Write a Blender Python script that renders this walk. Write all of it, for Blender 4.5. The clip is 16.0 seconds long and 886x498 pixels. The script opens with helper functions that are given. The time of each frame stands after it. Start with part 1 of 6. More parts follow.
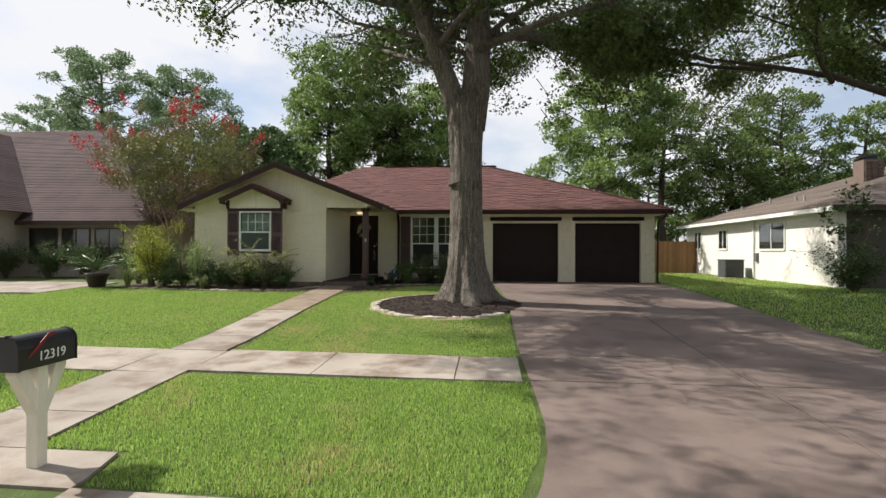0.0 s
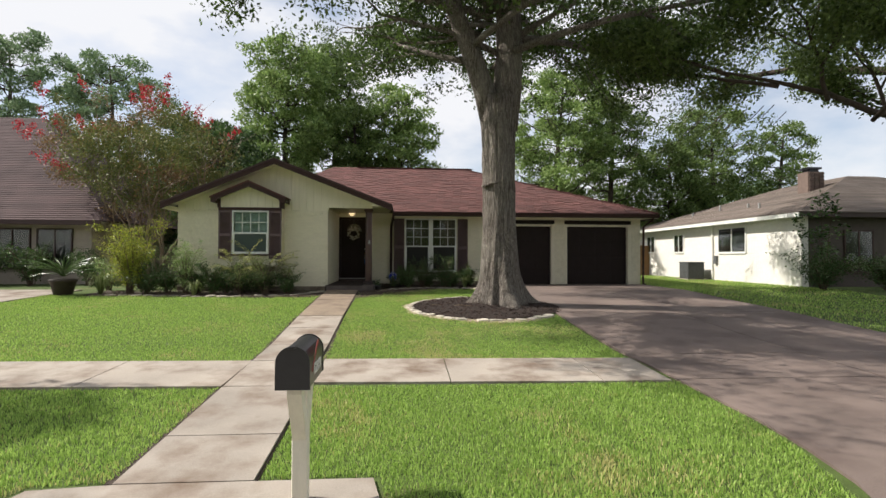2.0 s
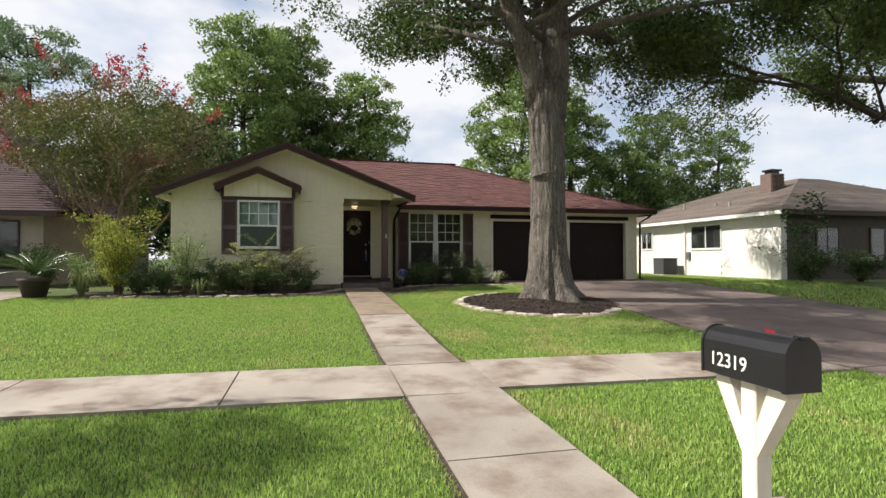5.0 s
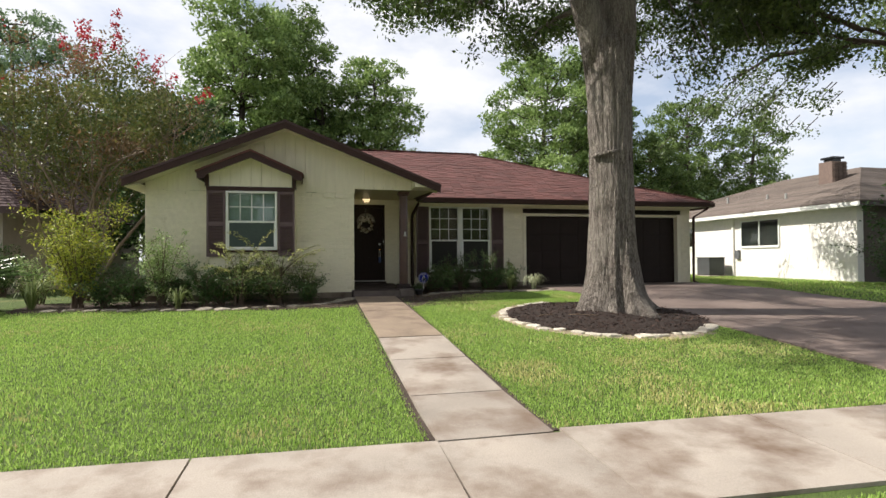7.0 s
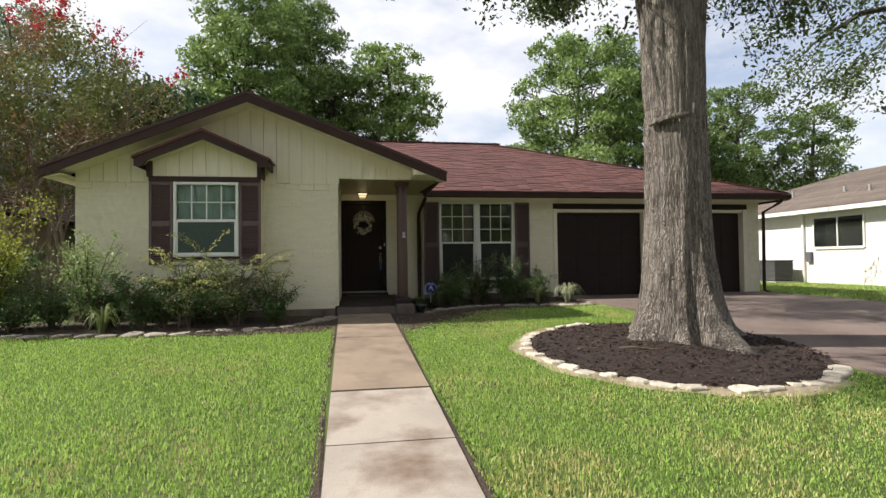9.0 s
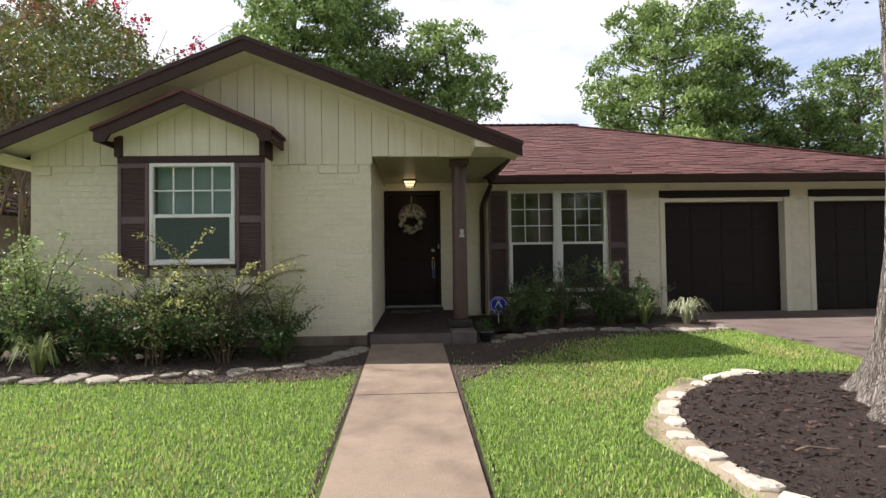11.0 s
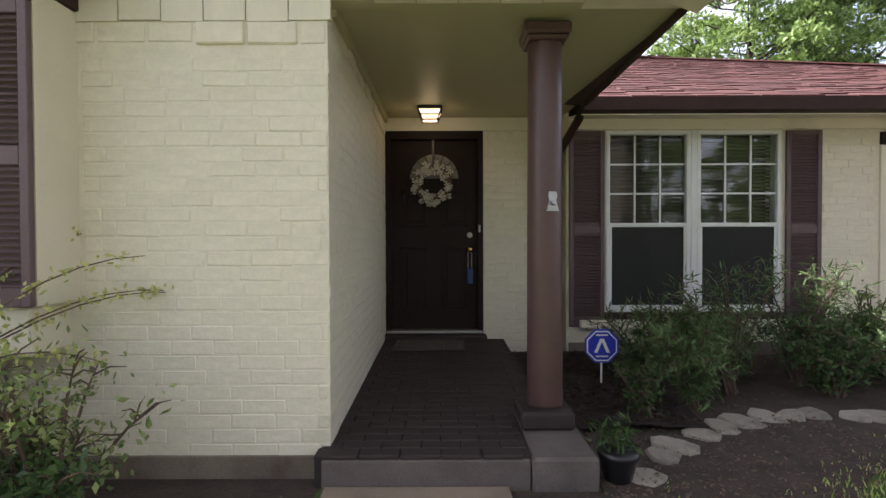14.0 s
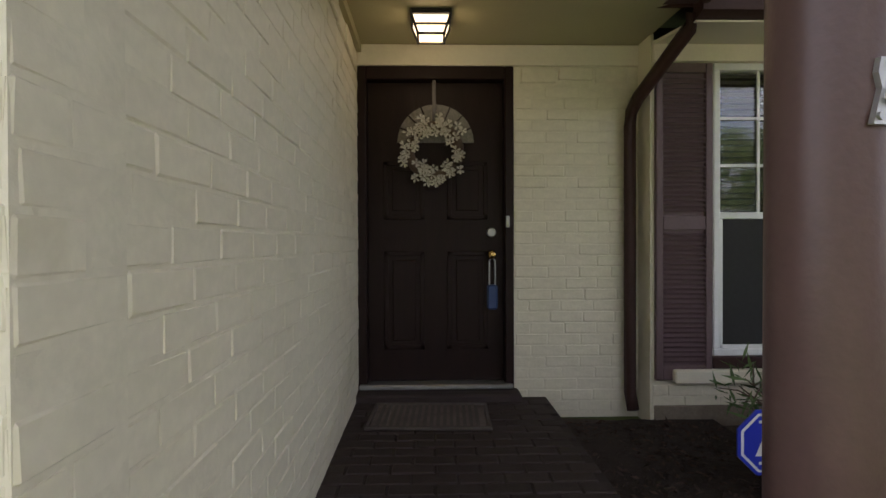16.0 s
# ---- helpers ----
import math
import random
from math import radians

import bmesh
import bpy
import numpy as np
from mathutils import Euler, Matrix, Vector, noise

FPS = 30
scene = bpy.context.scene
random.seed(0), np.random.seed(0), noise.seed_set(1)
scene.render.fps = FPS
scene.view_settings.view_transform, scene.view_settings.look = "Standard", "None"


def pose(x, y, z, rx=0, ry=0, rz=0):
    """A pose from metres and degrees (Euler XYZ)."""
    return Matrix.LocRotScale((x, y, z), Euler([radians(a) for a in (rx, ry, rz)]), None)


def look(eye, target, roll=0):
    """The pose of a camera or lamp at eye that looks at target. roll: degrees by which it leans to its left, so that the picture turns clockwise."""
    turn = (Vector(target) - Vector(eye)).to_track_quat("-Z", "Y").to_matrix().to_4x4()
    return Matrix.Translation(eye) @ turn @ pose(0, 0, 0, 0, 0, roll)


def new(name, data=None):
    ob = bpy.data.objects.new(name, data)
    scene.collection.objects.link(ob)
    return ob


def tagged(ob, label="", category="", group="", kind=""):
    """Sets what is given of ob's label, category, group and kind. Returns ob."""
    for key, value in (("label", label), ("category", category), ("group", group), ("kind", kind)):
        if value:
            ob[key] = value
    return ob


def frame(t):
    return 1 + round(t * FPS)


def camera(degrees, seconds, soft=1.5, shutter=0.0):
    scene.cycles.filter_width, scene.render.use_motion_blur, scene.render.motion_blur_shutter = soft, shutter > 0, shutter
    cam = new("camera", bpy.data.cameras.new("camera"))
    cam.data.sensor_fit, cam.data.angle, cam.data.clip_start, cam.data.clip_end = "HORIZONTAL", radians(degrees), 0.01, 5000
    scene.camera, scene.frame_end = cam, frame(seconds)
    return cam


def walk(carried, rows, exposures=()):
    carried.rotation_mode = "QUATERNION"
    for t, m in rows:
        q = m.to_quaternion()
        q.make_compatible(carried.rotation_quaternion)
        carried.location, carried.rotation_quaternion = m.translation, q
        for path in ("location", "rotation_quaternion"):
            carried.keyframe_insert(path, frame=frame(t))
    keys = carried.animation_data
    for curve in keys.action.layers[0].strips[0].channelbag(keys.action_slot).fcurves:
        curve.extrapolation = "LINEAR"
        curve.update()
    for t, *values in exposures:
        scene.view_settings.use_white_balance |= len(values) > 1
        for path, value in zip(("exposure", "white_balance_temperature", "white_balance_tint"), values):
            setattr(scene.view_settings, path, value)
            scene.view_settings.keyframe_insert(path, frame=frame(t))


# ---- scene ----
cam = camera(80.2, 16.0)
EXPOSURES = [(0, 0.5, 6470, 11.5), (4, 0.5, 6460, 11.5), (6.5, 0.63, 6450, 12), (9.5, 0.7, 6430, 13), (12, 0.98, 6120, 21), (13, 1.22, 6080, 22.5), (13.5, 1.52, 6030, 22), (14, 1.64, 6050, 22), (14.5, 1.78, 5950, 22.5), (15, 1.86, 5900, 23), (15.5, 2.04, 5920, 23.5), (16, 1.9, 6150, 21.5)]
PATH = [
    (0, (0.522, 0.424, 1.431), (0.343, 2.416, 1.442), 0.3),
    (0.5, (-0.266, 0.493, 1.418), (-0.363, 2.491, 1.437), 0.4),
    (1, (-0.969, 0.61, 1.385), (-0.989, 2.61, 1.415), 0.3),
    (1.5, (-1.659, 0.662, 1.346), (-1.592, 2.661, 1.381), 0.2),
    (2, (-2.342, 0.715, 1.338), (-2.197, 2.709, 1.37), 0.2),
    (2.5, (-3.019, 0.696, 1.337), (-2.775, 2.68, 1.371), 0.1),
    (3, (-3.691, 0.714, 1.322), (-3.363, 2.687, 1.355), 0.1),
    (3.5, (-4.366, 0.771, 1.287), (-3.954, 2.728, 1.324), -0.0),
    (4, (-4.862, 1.015, 1.233), (-4.402, 2.961, 1.271), -0.0),
    (6.5, (-5.346, 3.84, 1.145), (-4.905, 5.79, 1.178), -0.3),
    (7, (-5.23, 4.465, 1.222), (-4.798, 6.417, 1.256), -0.4),
    (7.5, (-5.02, 5.09, 1.266), (-4.608, 7.047, 1.3), -0.5),
    (8, (-4.77, 5.69, 1.268), (-4.379, 7.651, 1.306), -0.7),
    (8.5, (-4.499, 6.277, 1.278), (-4.145, 8.245, 1.322), -0.8),
    (9, (-4.266, 6.89, 1.297), (-3.948, 8.864, 1.342), -0.7),
    (9.5, (-4.122, 7.586, 1.252), (-3.861, 9.568, 1.315), -0.9),
    (12, (-3.972, 11.015, 1.526), (-3.953, 13.015, 1.559), -0.6),
    (12.5, (-3.979, 11.733, 1.55), (-3.973, 13.733, 1.568), -0.5),
    (13, (-3.993, 12.445, 1.574), (-4.002, 14.445, 1.556), -0.3),
    (13.5, (-4.007, 13.182, 1.593), (-4.01, 15.182, 1.562), -0.2),
    (14, (-4.031, 13.826, 1.58), (-4.033, 15.826, 1.545), -0.2),
    (14.5, (-4.056, 14.498, 1.586), (-4.05, 16.498, 1.551), -0.4),
    (15, (-4.092, 15.05, 1.557), (-4.081, 17.05, 1.525), -0.4),
    (15.5, (-4.133, 15.517, 1.533), (-4.104, 17.517, 1.509), -0.1),
    (16, (-4.165, 15.953, 1.548), (-4.119, 17.953, 1.53), -0.2),
]
walk(cam, [(t, look(eye, target, roll)) for t, eye, target, roll in PATH], exposures=EXPOSURES)

# ---- light ----
SUN_EL, SUN_AZ = 45.0, 169.0   # degrees: elevation, and direction to the sun counted from +x towards +y
world = bpy.data.worlds.new("sky")
scene.world = world
world.use_nodes = True
wn, wl = world.node_tree.nodes, world.node_tree.links
wn.clear()
sky = wn.new("ShaderNodeTexSky")
sky.sky_type, sky.sun_disc = "NISHITA", False
sky.sun_elevation, sky.sun_rotation = radians(SUN_EL), radians(90 - SUN_AZ)
tc, cl, ramp = wn.new("ShaderNodeTexCoord"), wn.new("ShaderNodeTexNoise"), wn.new("ShaderNodeValToRGB")
mp = wn.new("ShaderNodeMapping")
mp.inputs["Scale"].default_value = (1.0, 1.0, 2.2)
cl.inputs["Scale"].default_value, cl.inputs["Detail"].default_value, cl.inputs["Roughness"].default_value = 2.6, 7, 0.55
ramp.color_ramp.elements[0].position, ramp.color_ramp.elements[1].position = 0.36, 0.56
ramp.color_ramp.elements[0].color = (0.30, 0.30, 0.30, 1)
mixc, bg, wout = wn.new("ShaderNodeMixRGB"), wn.new("ShaderNodeBackground"), wn.new("ShaderNodeOutputWorld")
mixc.inputs[2].default_value = (6.5, 6.6, 6.75, 1)
bg.inputs["Strength"].default_value = 0.1
wl.new(tc.outputs["Generated"], mp.inputs["Vector"])
wl.new(mp.outputs[0], cl.inputs["Vector"])
wl.new(cl.outputs["Fac"], ramp.inputs[0])
wl.new(ramp.outputs[0], mixc.inputs[0])
wl.new(sky.outputs[0], mixc.inputs[1])
wl.new(mixc.outputs[0], bg.inputs["Color"])
wl.new(bg.outputs[0], wout.inputs["Surface"])
sun = new("sun", bpy.data.lights.new("sun", "SUN"))
sun.data.energy, sun.data.angle, sun.data.color = 5.0, radians(0.6), (1.0, 0.94, 0.84)
a, e = radians(SUN_AZ), radians(SUN_EL)
sun.matrix_world = look(Vector((math.cos(a) * math.cos(e), math.sin(a) * math.cos(e), math.sin(e))) * 60, (0, 0, 0))


# ---- materials ----
def mat(name, col, rough=0.8, scale=8.0, amount=0.25, bump=0.3, fine=90.0, metal=0.0, island=0.0, objrand=0.0, stain=None, spec=0.4, stretch=(1, 1, 1), dist=0.01):
    """Colour with coarse and fine variation, and a bump from the same noises."""
    m = bpy.data.materials.new(name)
    m.use_nodes = True
    n, l = m.node_tree.nodes, m.node_tree.links
    b = n["Principled BSDF"]
    b.inputs["Roughness"].default_value, b.inputs["Metallic"].default_value = rough, metal
    b.inputs["Specular IOR Level"].default_value = spec
    co = n.new("ShaderNodeTexCoord")
    mpn = n.new("ShaderNodeMapping")
    mpn.inputs["Scale"].default_value = stretch
    l.new(co.outputs["Object"], mpn.inputs["Vector"])
    n1, n2 = n.new("ShaderNodeTexNoise"), n.new("ShaderNodeTexNoise")
    n1.inputs["Scale"].default_value, n1.inputs["Detail"].default_value = scale, 5
    n2.inputs["Scale"].default_value, n2.inputs["Detail"].default_value = fine, 3
    l.new(mpn.outputs[0], n1.inputs["Vector"])
    l.new(mpn.outputs[0], n2.inputs["Vector"])
    add = n.new("ShaderNodeMath")
    add.operation = "MULTIPLY_ADD"
    add.inputs[1].default_value = 0.6
    l.new(n2.outputs["Fac"], add.inputs[0])
    l.new(n1.outputs["Fac"], add.inputs[2])
    last = add.outputs[0]
    mid = 0.8
    if island or objrand:
        src = n.new("ShaderNodeNewGeometry").outputs["Random Per Island"] if island else n.new("ShaderNodeObjectInfo").outputs["Random"]
        ma = n.new("ShaderNodeMath")
        ma.operation = "MULTIPLY_ADD"
        ma.inputs[1].default_value = island or objrand
        l.new(src, ma.inputs[0])
        l.new(last, ma.inputs[2])
        last = ma.outputs[0]
        mid += 0.5 * (island or objrand)
    mr = n.new("ShaderNodeMapRange")
    mr.inputs["From Min"].default_value, mr.inputs["From Max"].default_value = mid - 0.45, mid + 0.45
    mr.inputs["To Min"].default_value, mr.inputs["To Max"].default_value = 1 - amount, 1 + amount
    l.new(last, mr.inputs["Value"])
    mul = n.new("ShaderNodeVectorMath")
    mul.operation = "SCALE"
    mul.inputs[0].default_value = col
    l.new(mr.outputs[0], mul.inputs["Scale"])
    out = mul.outputs[0]
    if stain:
        scol, sscale, lo, hi = stain
        n3, r3, mx = n.new("ShaderNodeTexNoise"), n.new("ShaderNodeMapRange"), n.new("ShaderNodeMixRGB")
        n3.inputs["Scale"].default_value, n3.inputs["Detail"].default_value, n3.inputs["Roughness"].default_value = sscale, 6, 0.6
        l.new(co.outputs["Object"], n3.inputs["Vector"])
        r3.inputs["From Min"].default_value, r3.inputs["From Max"].default_value = lo, hi
        l.new(n3.outputs["Fac"], r3.inputs["Value"])
        l.new(r3.outputs[0], mx.inputs[0])
        l.new(out, mx.inputs[1])
        mx.inputs[2].default_value = (*scol, 1)
        out = mx.outputs[0]
    l.new(out, b.inputs["Base Color"])
    if bump:
        bp = n.new("ShaderNodeBump")
        bp.inputs["Strength"].default_value, bp.inputs["Distance"].default_value = bump, dist
        l.new(add.outputs[0], bp.inputs["Height"])
        l.new(bp.outputs[0], b.inputs["Normal"])
    return m


def leaf_mat(name, dark, light, through_amount=0.35, rough=0.5, spec=0.3):
    """Thin leaves: each island its own tone between two greens, some light passing through."""
    m = bpy.data.materials.new(name)
    m.use_nodes = True
    n, l = m.node_tree.nodes, m.node_tree.links
    b = n["Principled BSDF"]
    b.inputs["Roughness"].default_value, b.inputs["Specular IOR Level"].default_value = rough, spec
    g = n.new("ShaderNodeNewGeometry")
    r = n.new("ShaderNodeMixRGB")
    r.inputs[1].default_value, r.inputs[2].default_value = (*dark, 1), (*light, 1)
    l.new(g.outputs["Random Per Island"], r.inputs[0])
    l.new(r.outputs[0], b.inputs["Base Color"])
    t, mx = n.new("ShaderNodeBsdfTranslucent"), n.new("ShaderNodeMixShader")
    l.new(r.outputs[0], t.inputs["Color"])
    mx.inputs[0].default_value = through_amount
    l.new(b.outputs[0], mx.inputs[1])
    l.new(t.outputs[0], mx.inputs[2])
    l.new(mx.outputs[0], n["Material Output"].inputs["Surface"])
    return m


def glass_mat(name):
    m = bpy.data.materials.new(name)
    m.use_nodes = True
    b = m.node_tree.nodes["Principled BSDF"]
    b.inputs["Base Color"].default_value = (0.9, 0.95, 0.93, 1)
    b.inputs["Roughness"].default_value, b.inputs["IOR"].default_value = 0.02, 1.5
    b.inputs["Transmission Weight"].default_value = 1.0
    return m


def glow_mat(name, col, strength):
    m = bpy.data.materials.new(name)
    m.use_nodes = True
    b = m.node_tree.nodes["Principled BSDF"]
    b.inputs["Base Color"].default_value = (*col, 1)
    b.inputs["Emission Color"].default_value, b.inputs["Emission Strength"].default_value = (*col, 1), strength
    return m


CREAM = (0.68, 0.632, 0.492)
M_BRICK = mat("painted_brick", CREAM, 0.5, 11, 0.12, 0.35, 38, objrand=0.2, stain=((0.45, 0.41, 0.27), 2.5, 0.56, 0.85))
M_BRICKI = mat("painted_brick_field", CREAM, 0.5, 11, 0.12, 0.35, 38, island=0.2, stain=((0.45, 0.41, 0.27), 2.5, 0.56, 0.85))
M_MORTAR = mat("painted_mortar", (0.675, 0.628, 0.49), 0.6, 14, 0.12, 0.35, 60)
M_CREAM = mat("cream_paint", (0.69, 0.642, 0.505), 0.5, 3, 0.08, 0.15, 60, stain=((0.45, 0.42, 0.3), 1.6, 0.58, 0.85))
M_BOARD = mat("cream_board", (0.69, 0.642, 0.505), 0.55, 3, 0.10, 0.25, 40, island=0.3, stretch=(6, 6, 0.6))
# yellowish cream, darkened so the porch's dimness sits in the colour
M_SOFFIT = mat("shade_darkened_soffit", (0.40, 0.37, 0.22), 0.5, 2, 0.08, 0.1, 60)
M_BROWN = mat("brown_paint", (0.055, 0.030, 0.028), 0.5, 6, 0.25, 0.2, 60, spec=0.35)
M_TRIM = mat("dark_brown_trim", (0.046, 0.024, 0.021), 0.5, 5, 0.25, 0.2, 50, spec=0.2)
M_GARAGE = mat("garage_brown", (0.018, 0.011, 0.010), 0.55, 4, 0.25, 0.15, 60, spec=0.2)
M_DOOR = mat("door_brown", (0.016, 0.0075, 0.0065), 0.5, 5, 0.3, 0.2, 60, spec=0.2, stretch=(5, 5, 0.6))
M_SHUT = mat("shutter_plum", (0.115, 0.075, 0.080), 0.5, 6, 0.25, 0.2, 60, stain=((0.12, 0.09, 0.09), 5, 0.6, 0.85))
M_PILLAR = mat("pillar_brown", (0.085, 0.048, 0.042), 0.38, 5, 0.2, 0.15, 60)
M_WHITE = mat("white_frame", (0.72, 0.73, 0.70), 0.4, 6, 0.08, 0.1, 80)
M_GLASS = glass_mat("window_glass")
# near-black colour stands in for the missing light in rooms behind the glass
M_DARK = mat("near_black_unlit", (0.03, 0.032, 0.03), 0.9, 3, 0.3, 0)
M_BLIND = mat("window_blind", (0.085, 0.078, 0.035), 0.7, 4, 0.1, 0)
# pale window blind; its green tone carries trees and sky reflected in the pane
M_SHADE = mat("reflection_toned_shade", (0.30, 0.40, 0.36), 0.8, 3, 0.2, 0)
# one screen in two tones: porch-side shade, then skylight, put into the colour
M_SCREENSHADE = mat("shade_insect_screen", (0.022, 0.022, 0.02), 0.8, 30, 0.2, 0.2, 400)
M_SCREENLIT = mat("insect_screen", (0.055, 0.075, 0.068), 0.8, 30, 0.2, 0.2, 400)
M_SHINGLE = mat("roof_shingle", (0.105, 0.043, 0.038), 0.9, 1.4, 0.42, 0.9, 120, island=0.55)
M_SHINGLEO = mat("roof_shingle_tab", (0.105, 0.043, 0.038), 0.9, 1.4, 0.42, 0.9, 120, objrand=0.55)
M_ROOFN = mat("neighbour_shingle", (0.068, 0.042, 0.043), 0.9, 1.2, 0.4, 0.8, 60, island=0.5)
M_ROOFR = mat("grey_brown_shingle", (0.14, 0.115, 0.10), 0.9, 1.2, 0.35, 0.8, 60, island=0.5)
M_CONC = mat("concrete", (0.305, 0.268, 0.228), 0.85, 1.3, 0.35, 0.5, 90, objrand=0.4, stain=((0.15, 0.105, 0.075), 1.7, 0.45, 0.70))
M_CONCB = mat("rust_stained_concrete", (0.245, 0.19, 0.138), 0.85, 1.6, 0.35, 0.45, 90, stain=((0.16, 0.118, 0.09), 2.2, 0.46, 0.68))
M_DRIVE = mat("driveway_concrete", (0.17, 0.13, 0.112), 0.85, 0.9, 0.35, 0.5, 90, objrand=0.2, stain=((0.10, 0.072, 0.062), 1.1, 0.47, 0.7))
M_ROAD = mat("road_concrete", (0.32, 0.29, 0.26), 0.9, 0.8, 0.25, 0.5, 80, objrand=0.2, stain=((0.2, 0.18, 0.16), 0.6, 0.5, 0.8))
M_SOIL = mat("soil", (0.058, 0.042, 0.032), 0.95, 6, 0.5, 1.0, 60, dist=0.03)
M_TURF = mat("turf_base", (0.065, 0.10, 0.02), 0.95, 4, 0.45, 1.0, 70, stain=((0.20, 0.17, 0.07), 0.8, 0.60, 0.85), dist=0.03)
M_GRASS = leaf_mat("grass_blade", (0.19, 0.325, 0.055), (0.47, 0.63, 0.17), 0.42)
M_GRASSDRY = leaf_mat("dry_grass_blade", (0.40, 0.42, 0.13), (0.66, 0.58, 0.29), 0.3)
M_MULCH = mat("mulch", (0.026, 0.017, 0.013), 0.95, 15, 0.5, 1.0, 90, dist=0.03)
M_CHIP = mat("mulch_chip", (0.05, 0.030, 0.023), 0.9, 30, 0.4, 0.4, 150, island=1.2)
M_SAND = mat("sandy_soil", (0.30, 0.245, 0.175), 0.95, 5, 0.35, 0.8, 70, stain=((0.14, 0.12, 0.06), 3, 0.5, 0.7), dist=0.02)
M_FOUND = mat("stained_foundation", (0.20, 0.165, 0.125), 0.9, 6, 0.35, 0.6, 60, stain=((0.09, 0.065, 0.05), 3, 0.45, 0.7))
M_STONE = mat("edging_limestone", (0.50, 0.455, 0.375), 0.85, 7, 0.3, 0.8, 60, objrand=0.5, stain=((0.22, 0.2, 0.16), 5, 0.52, 0.78), dist=0.02)
M_STONED = mat("flagstone", (0.30, 0.265, 0.215), 0.85, 7, 0.35, 0.8, 60, objrand=0.6, stain=((0.12, 0.11, 0.09), 5, 0.5, 0.75), dist=0.02)
def bark_mat(name, dark, light):
    """Furrowed bark: long plates between dark cracks, with grey lichen patches."""
    m = bpy.data.materials.new(name)
    m.use_nodes = True
    n, l = m.node_tree.nodes, m.node_tree.links
    b = n["Principled BSDF"]
    b.inputs["Roughness"].default_value, b.inputs["Specular IOR Level"].default_value = 0.95, 0.2
    co, mp2, nz, vo, n2, n3 = (n.new(k) for k in ("ShaderNodeTexCoord", "ShaderNodeMapping", "ShaderNodeTexNoise", "ShaderNodeTexVoronoi", "ShaderNodeTexNoise", "ShaderNodeTexNoise"))
    mp2.inputs["Scale"].default_value = (1, 1, .10)
    mix = n.new("ShaderNodeMixRGB")
    mix.inputs[0].default_value = 0.06
    nz.inputs["Scale"].default_value = 6
    vo.feature = "DISTANCE_TO_EDGE"
    vo.inputs["Scale"].default_value = 52
    n2.inputs["Scale"].default_value, n2.inputs["Detail"].default_value = 34, 8
    n3.inputs["Scale"].default_value, n3.inputs["Detail"].default_value = 1.5, 4
    l.new(co.outputs["Object"], mp2.inputs[0])
    l.new(mp2.outputs[0], mix.inputs[1])
    l.new(co.outputs["Object"], nz.inputs["Vector"])
    l.new(nz.outputs["Color"], mix.inputs[2])
    l.new(mix.outputs[0], vo.inputs["Vector"])
    l.new(mp2.outputs[0], n2.inputs["Vector"])
    l.new(co.outputs["Object"], n3.inputs["Vector"])
    mr = n.new("ShaderNodeMapRange")
    mr.inputs["From Max"].default_value, mr.inputs["To Max"].default_value = 0.3, 0.36
    l.new(vo.outputs["Distance"], mr.inputs["Value"])
    mu = n.new("ShaderNodeMath")
    mu.operation = "MULTIPLY_ADD"
    mu.inputs[1].default_value = 1.0
    l.new(n2.outputs["Fac"], mu.inputs[0])
    l.new(mr.outputs[0], mu.inputs[2])
    rp = n.new("ShaderNodeValToRGB")
    rp.color_ramp.elements[0].position, rp.color_ramp.elements[1].position = 0.45, 0.95
    rp.color_ramp.elements[0].color, rp.color_ramp.elements[1].color = (*dark, 1), (*light, 1)
    l.new(mu.outputs[0], rp.inputs[0])
    r3, mx = n.new("ShaderNodeMapRange"), n.new("ShaderNodeMixRGB")
    r3.inputs["From Min"].default_value, r3.inputs["From Max"].default_value, r3.inputs["To Max"].default_value = 0.45, 0.75, 0.5
    l.new(n3.outputs["Fac"], r3.inputs["Value"])
    l.new(r3.outputs[0], mx.inputs[0])
    l.new(rp.outputs[0], mx.inputs[1])
    mx.inputs[2].default_value = (0.30, 0.28, 0.24, 1)
    l.new(mx.outputs[0], b.inputs["Base Color"])
    bp = n.new("ShaderNodeBump")
    bp.inputs["Strength"].default_value, bp.inputs["Distance"].default_value = 1.0, 0.05
    l.new(mu.outputs[0], bp.inputs["Height"])
    l.new(bp.outputs[0], b.inputs["Normal"])
    return m


M_BARK = bark_mat("oak_bark", (0.085, 0.07, 0.06), (0.33, 0.295, 0.255))
M_BARKD = mat("dark_bark", (0.07, 0.055, 0.045), 0.95, 8, 0.4, 0.9, 40, stretch=(1.5, 1.5, 0.4), dist=0.03)
M_MYRTLE = mat("myrtle_bark", (0.20, 0.15, 0.11), 0.7, 8, 0.3, 0.3, 40)
M_OAK = leaf_mat("oak_leaf", (0.032, 0.06, 0.014), (0.115, 0.18, 0.042), 0.34, 0.4, 0.4)
M_SHADEL = leaf_mat("shade_tree_leaf", (0.055, 0.09, 0.026), (0.17, 0.24, 0.07), 0.42, 0.4, 0.4)
M_PINE = leaf_mat("pine_needles", (0.10, 0.17, 0.045), (0.29, 0.40, 0.12), 0.35)
M_TREE = leaf_mat("tree_leaf", (0.062, 0.11, 0.03), (0.20, 0.28, 0.08), 0.34)
# far trees: paler greens with the haze of distance mixed into the leaf colour
M_PALE = leaf_mat("haze_tinted_leaf", (0.11, 0.18, 0.09), (0.24, 0.33, 0.17), 0.3)
M_CREPE = leaf_mat("myrtle_leaf", (0.075, 0.11, 0.03), (0.21, 0.21, 0.06), 0.3)
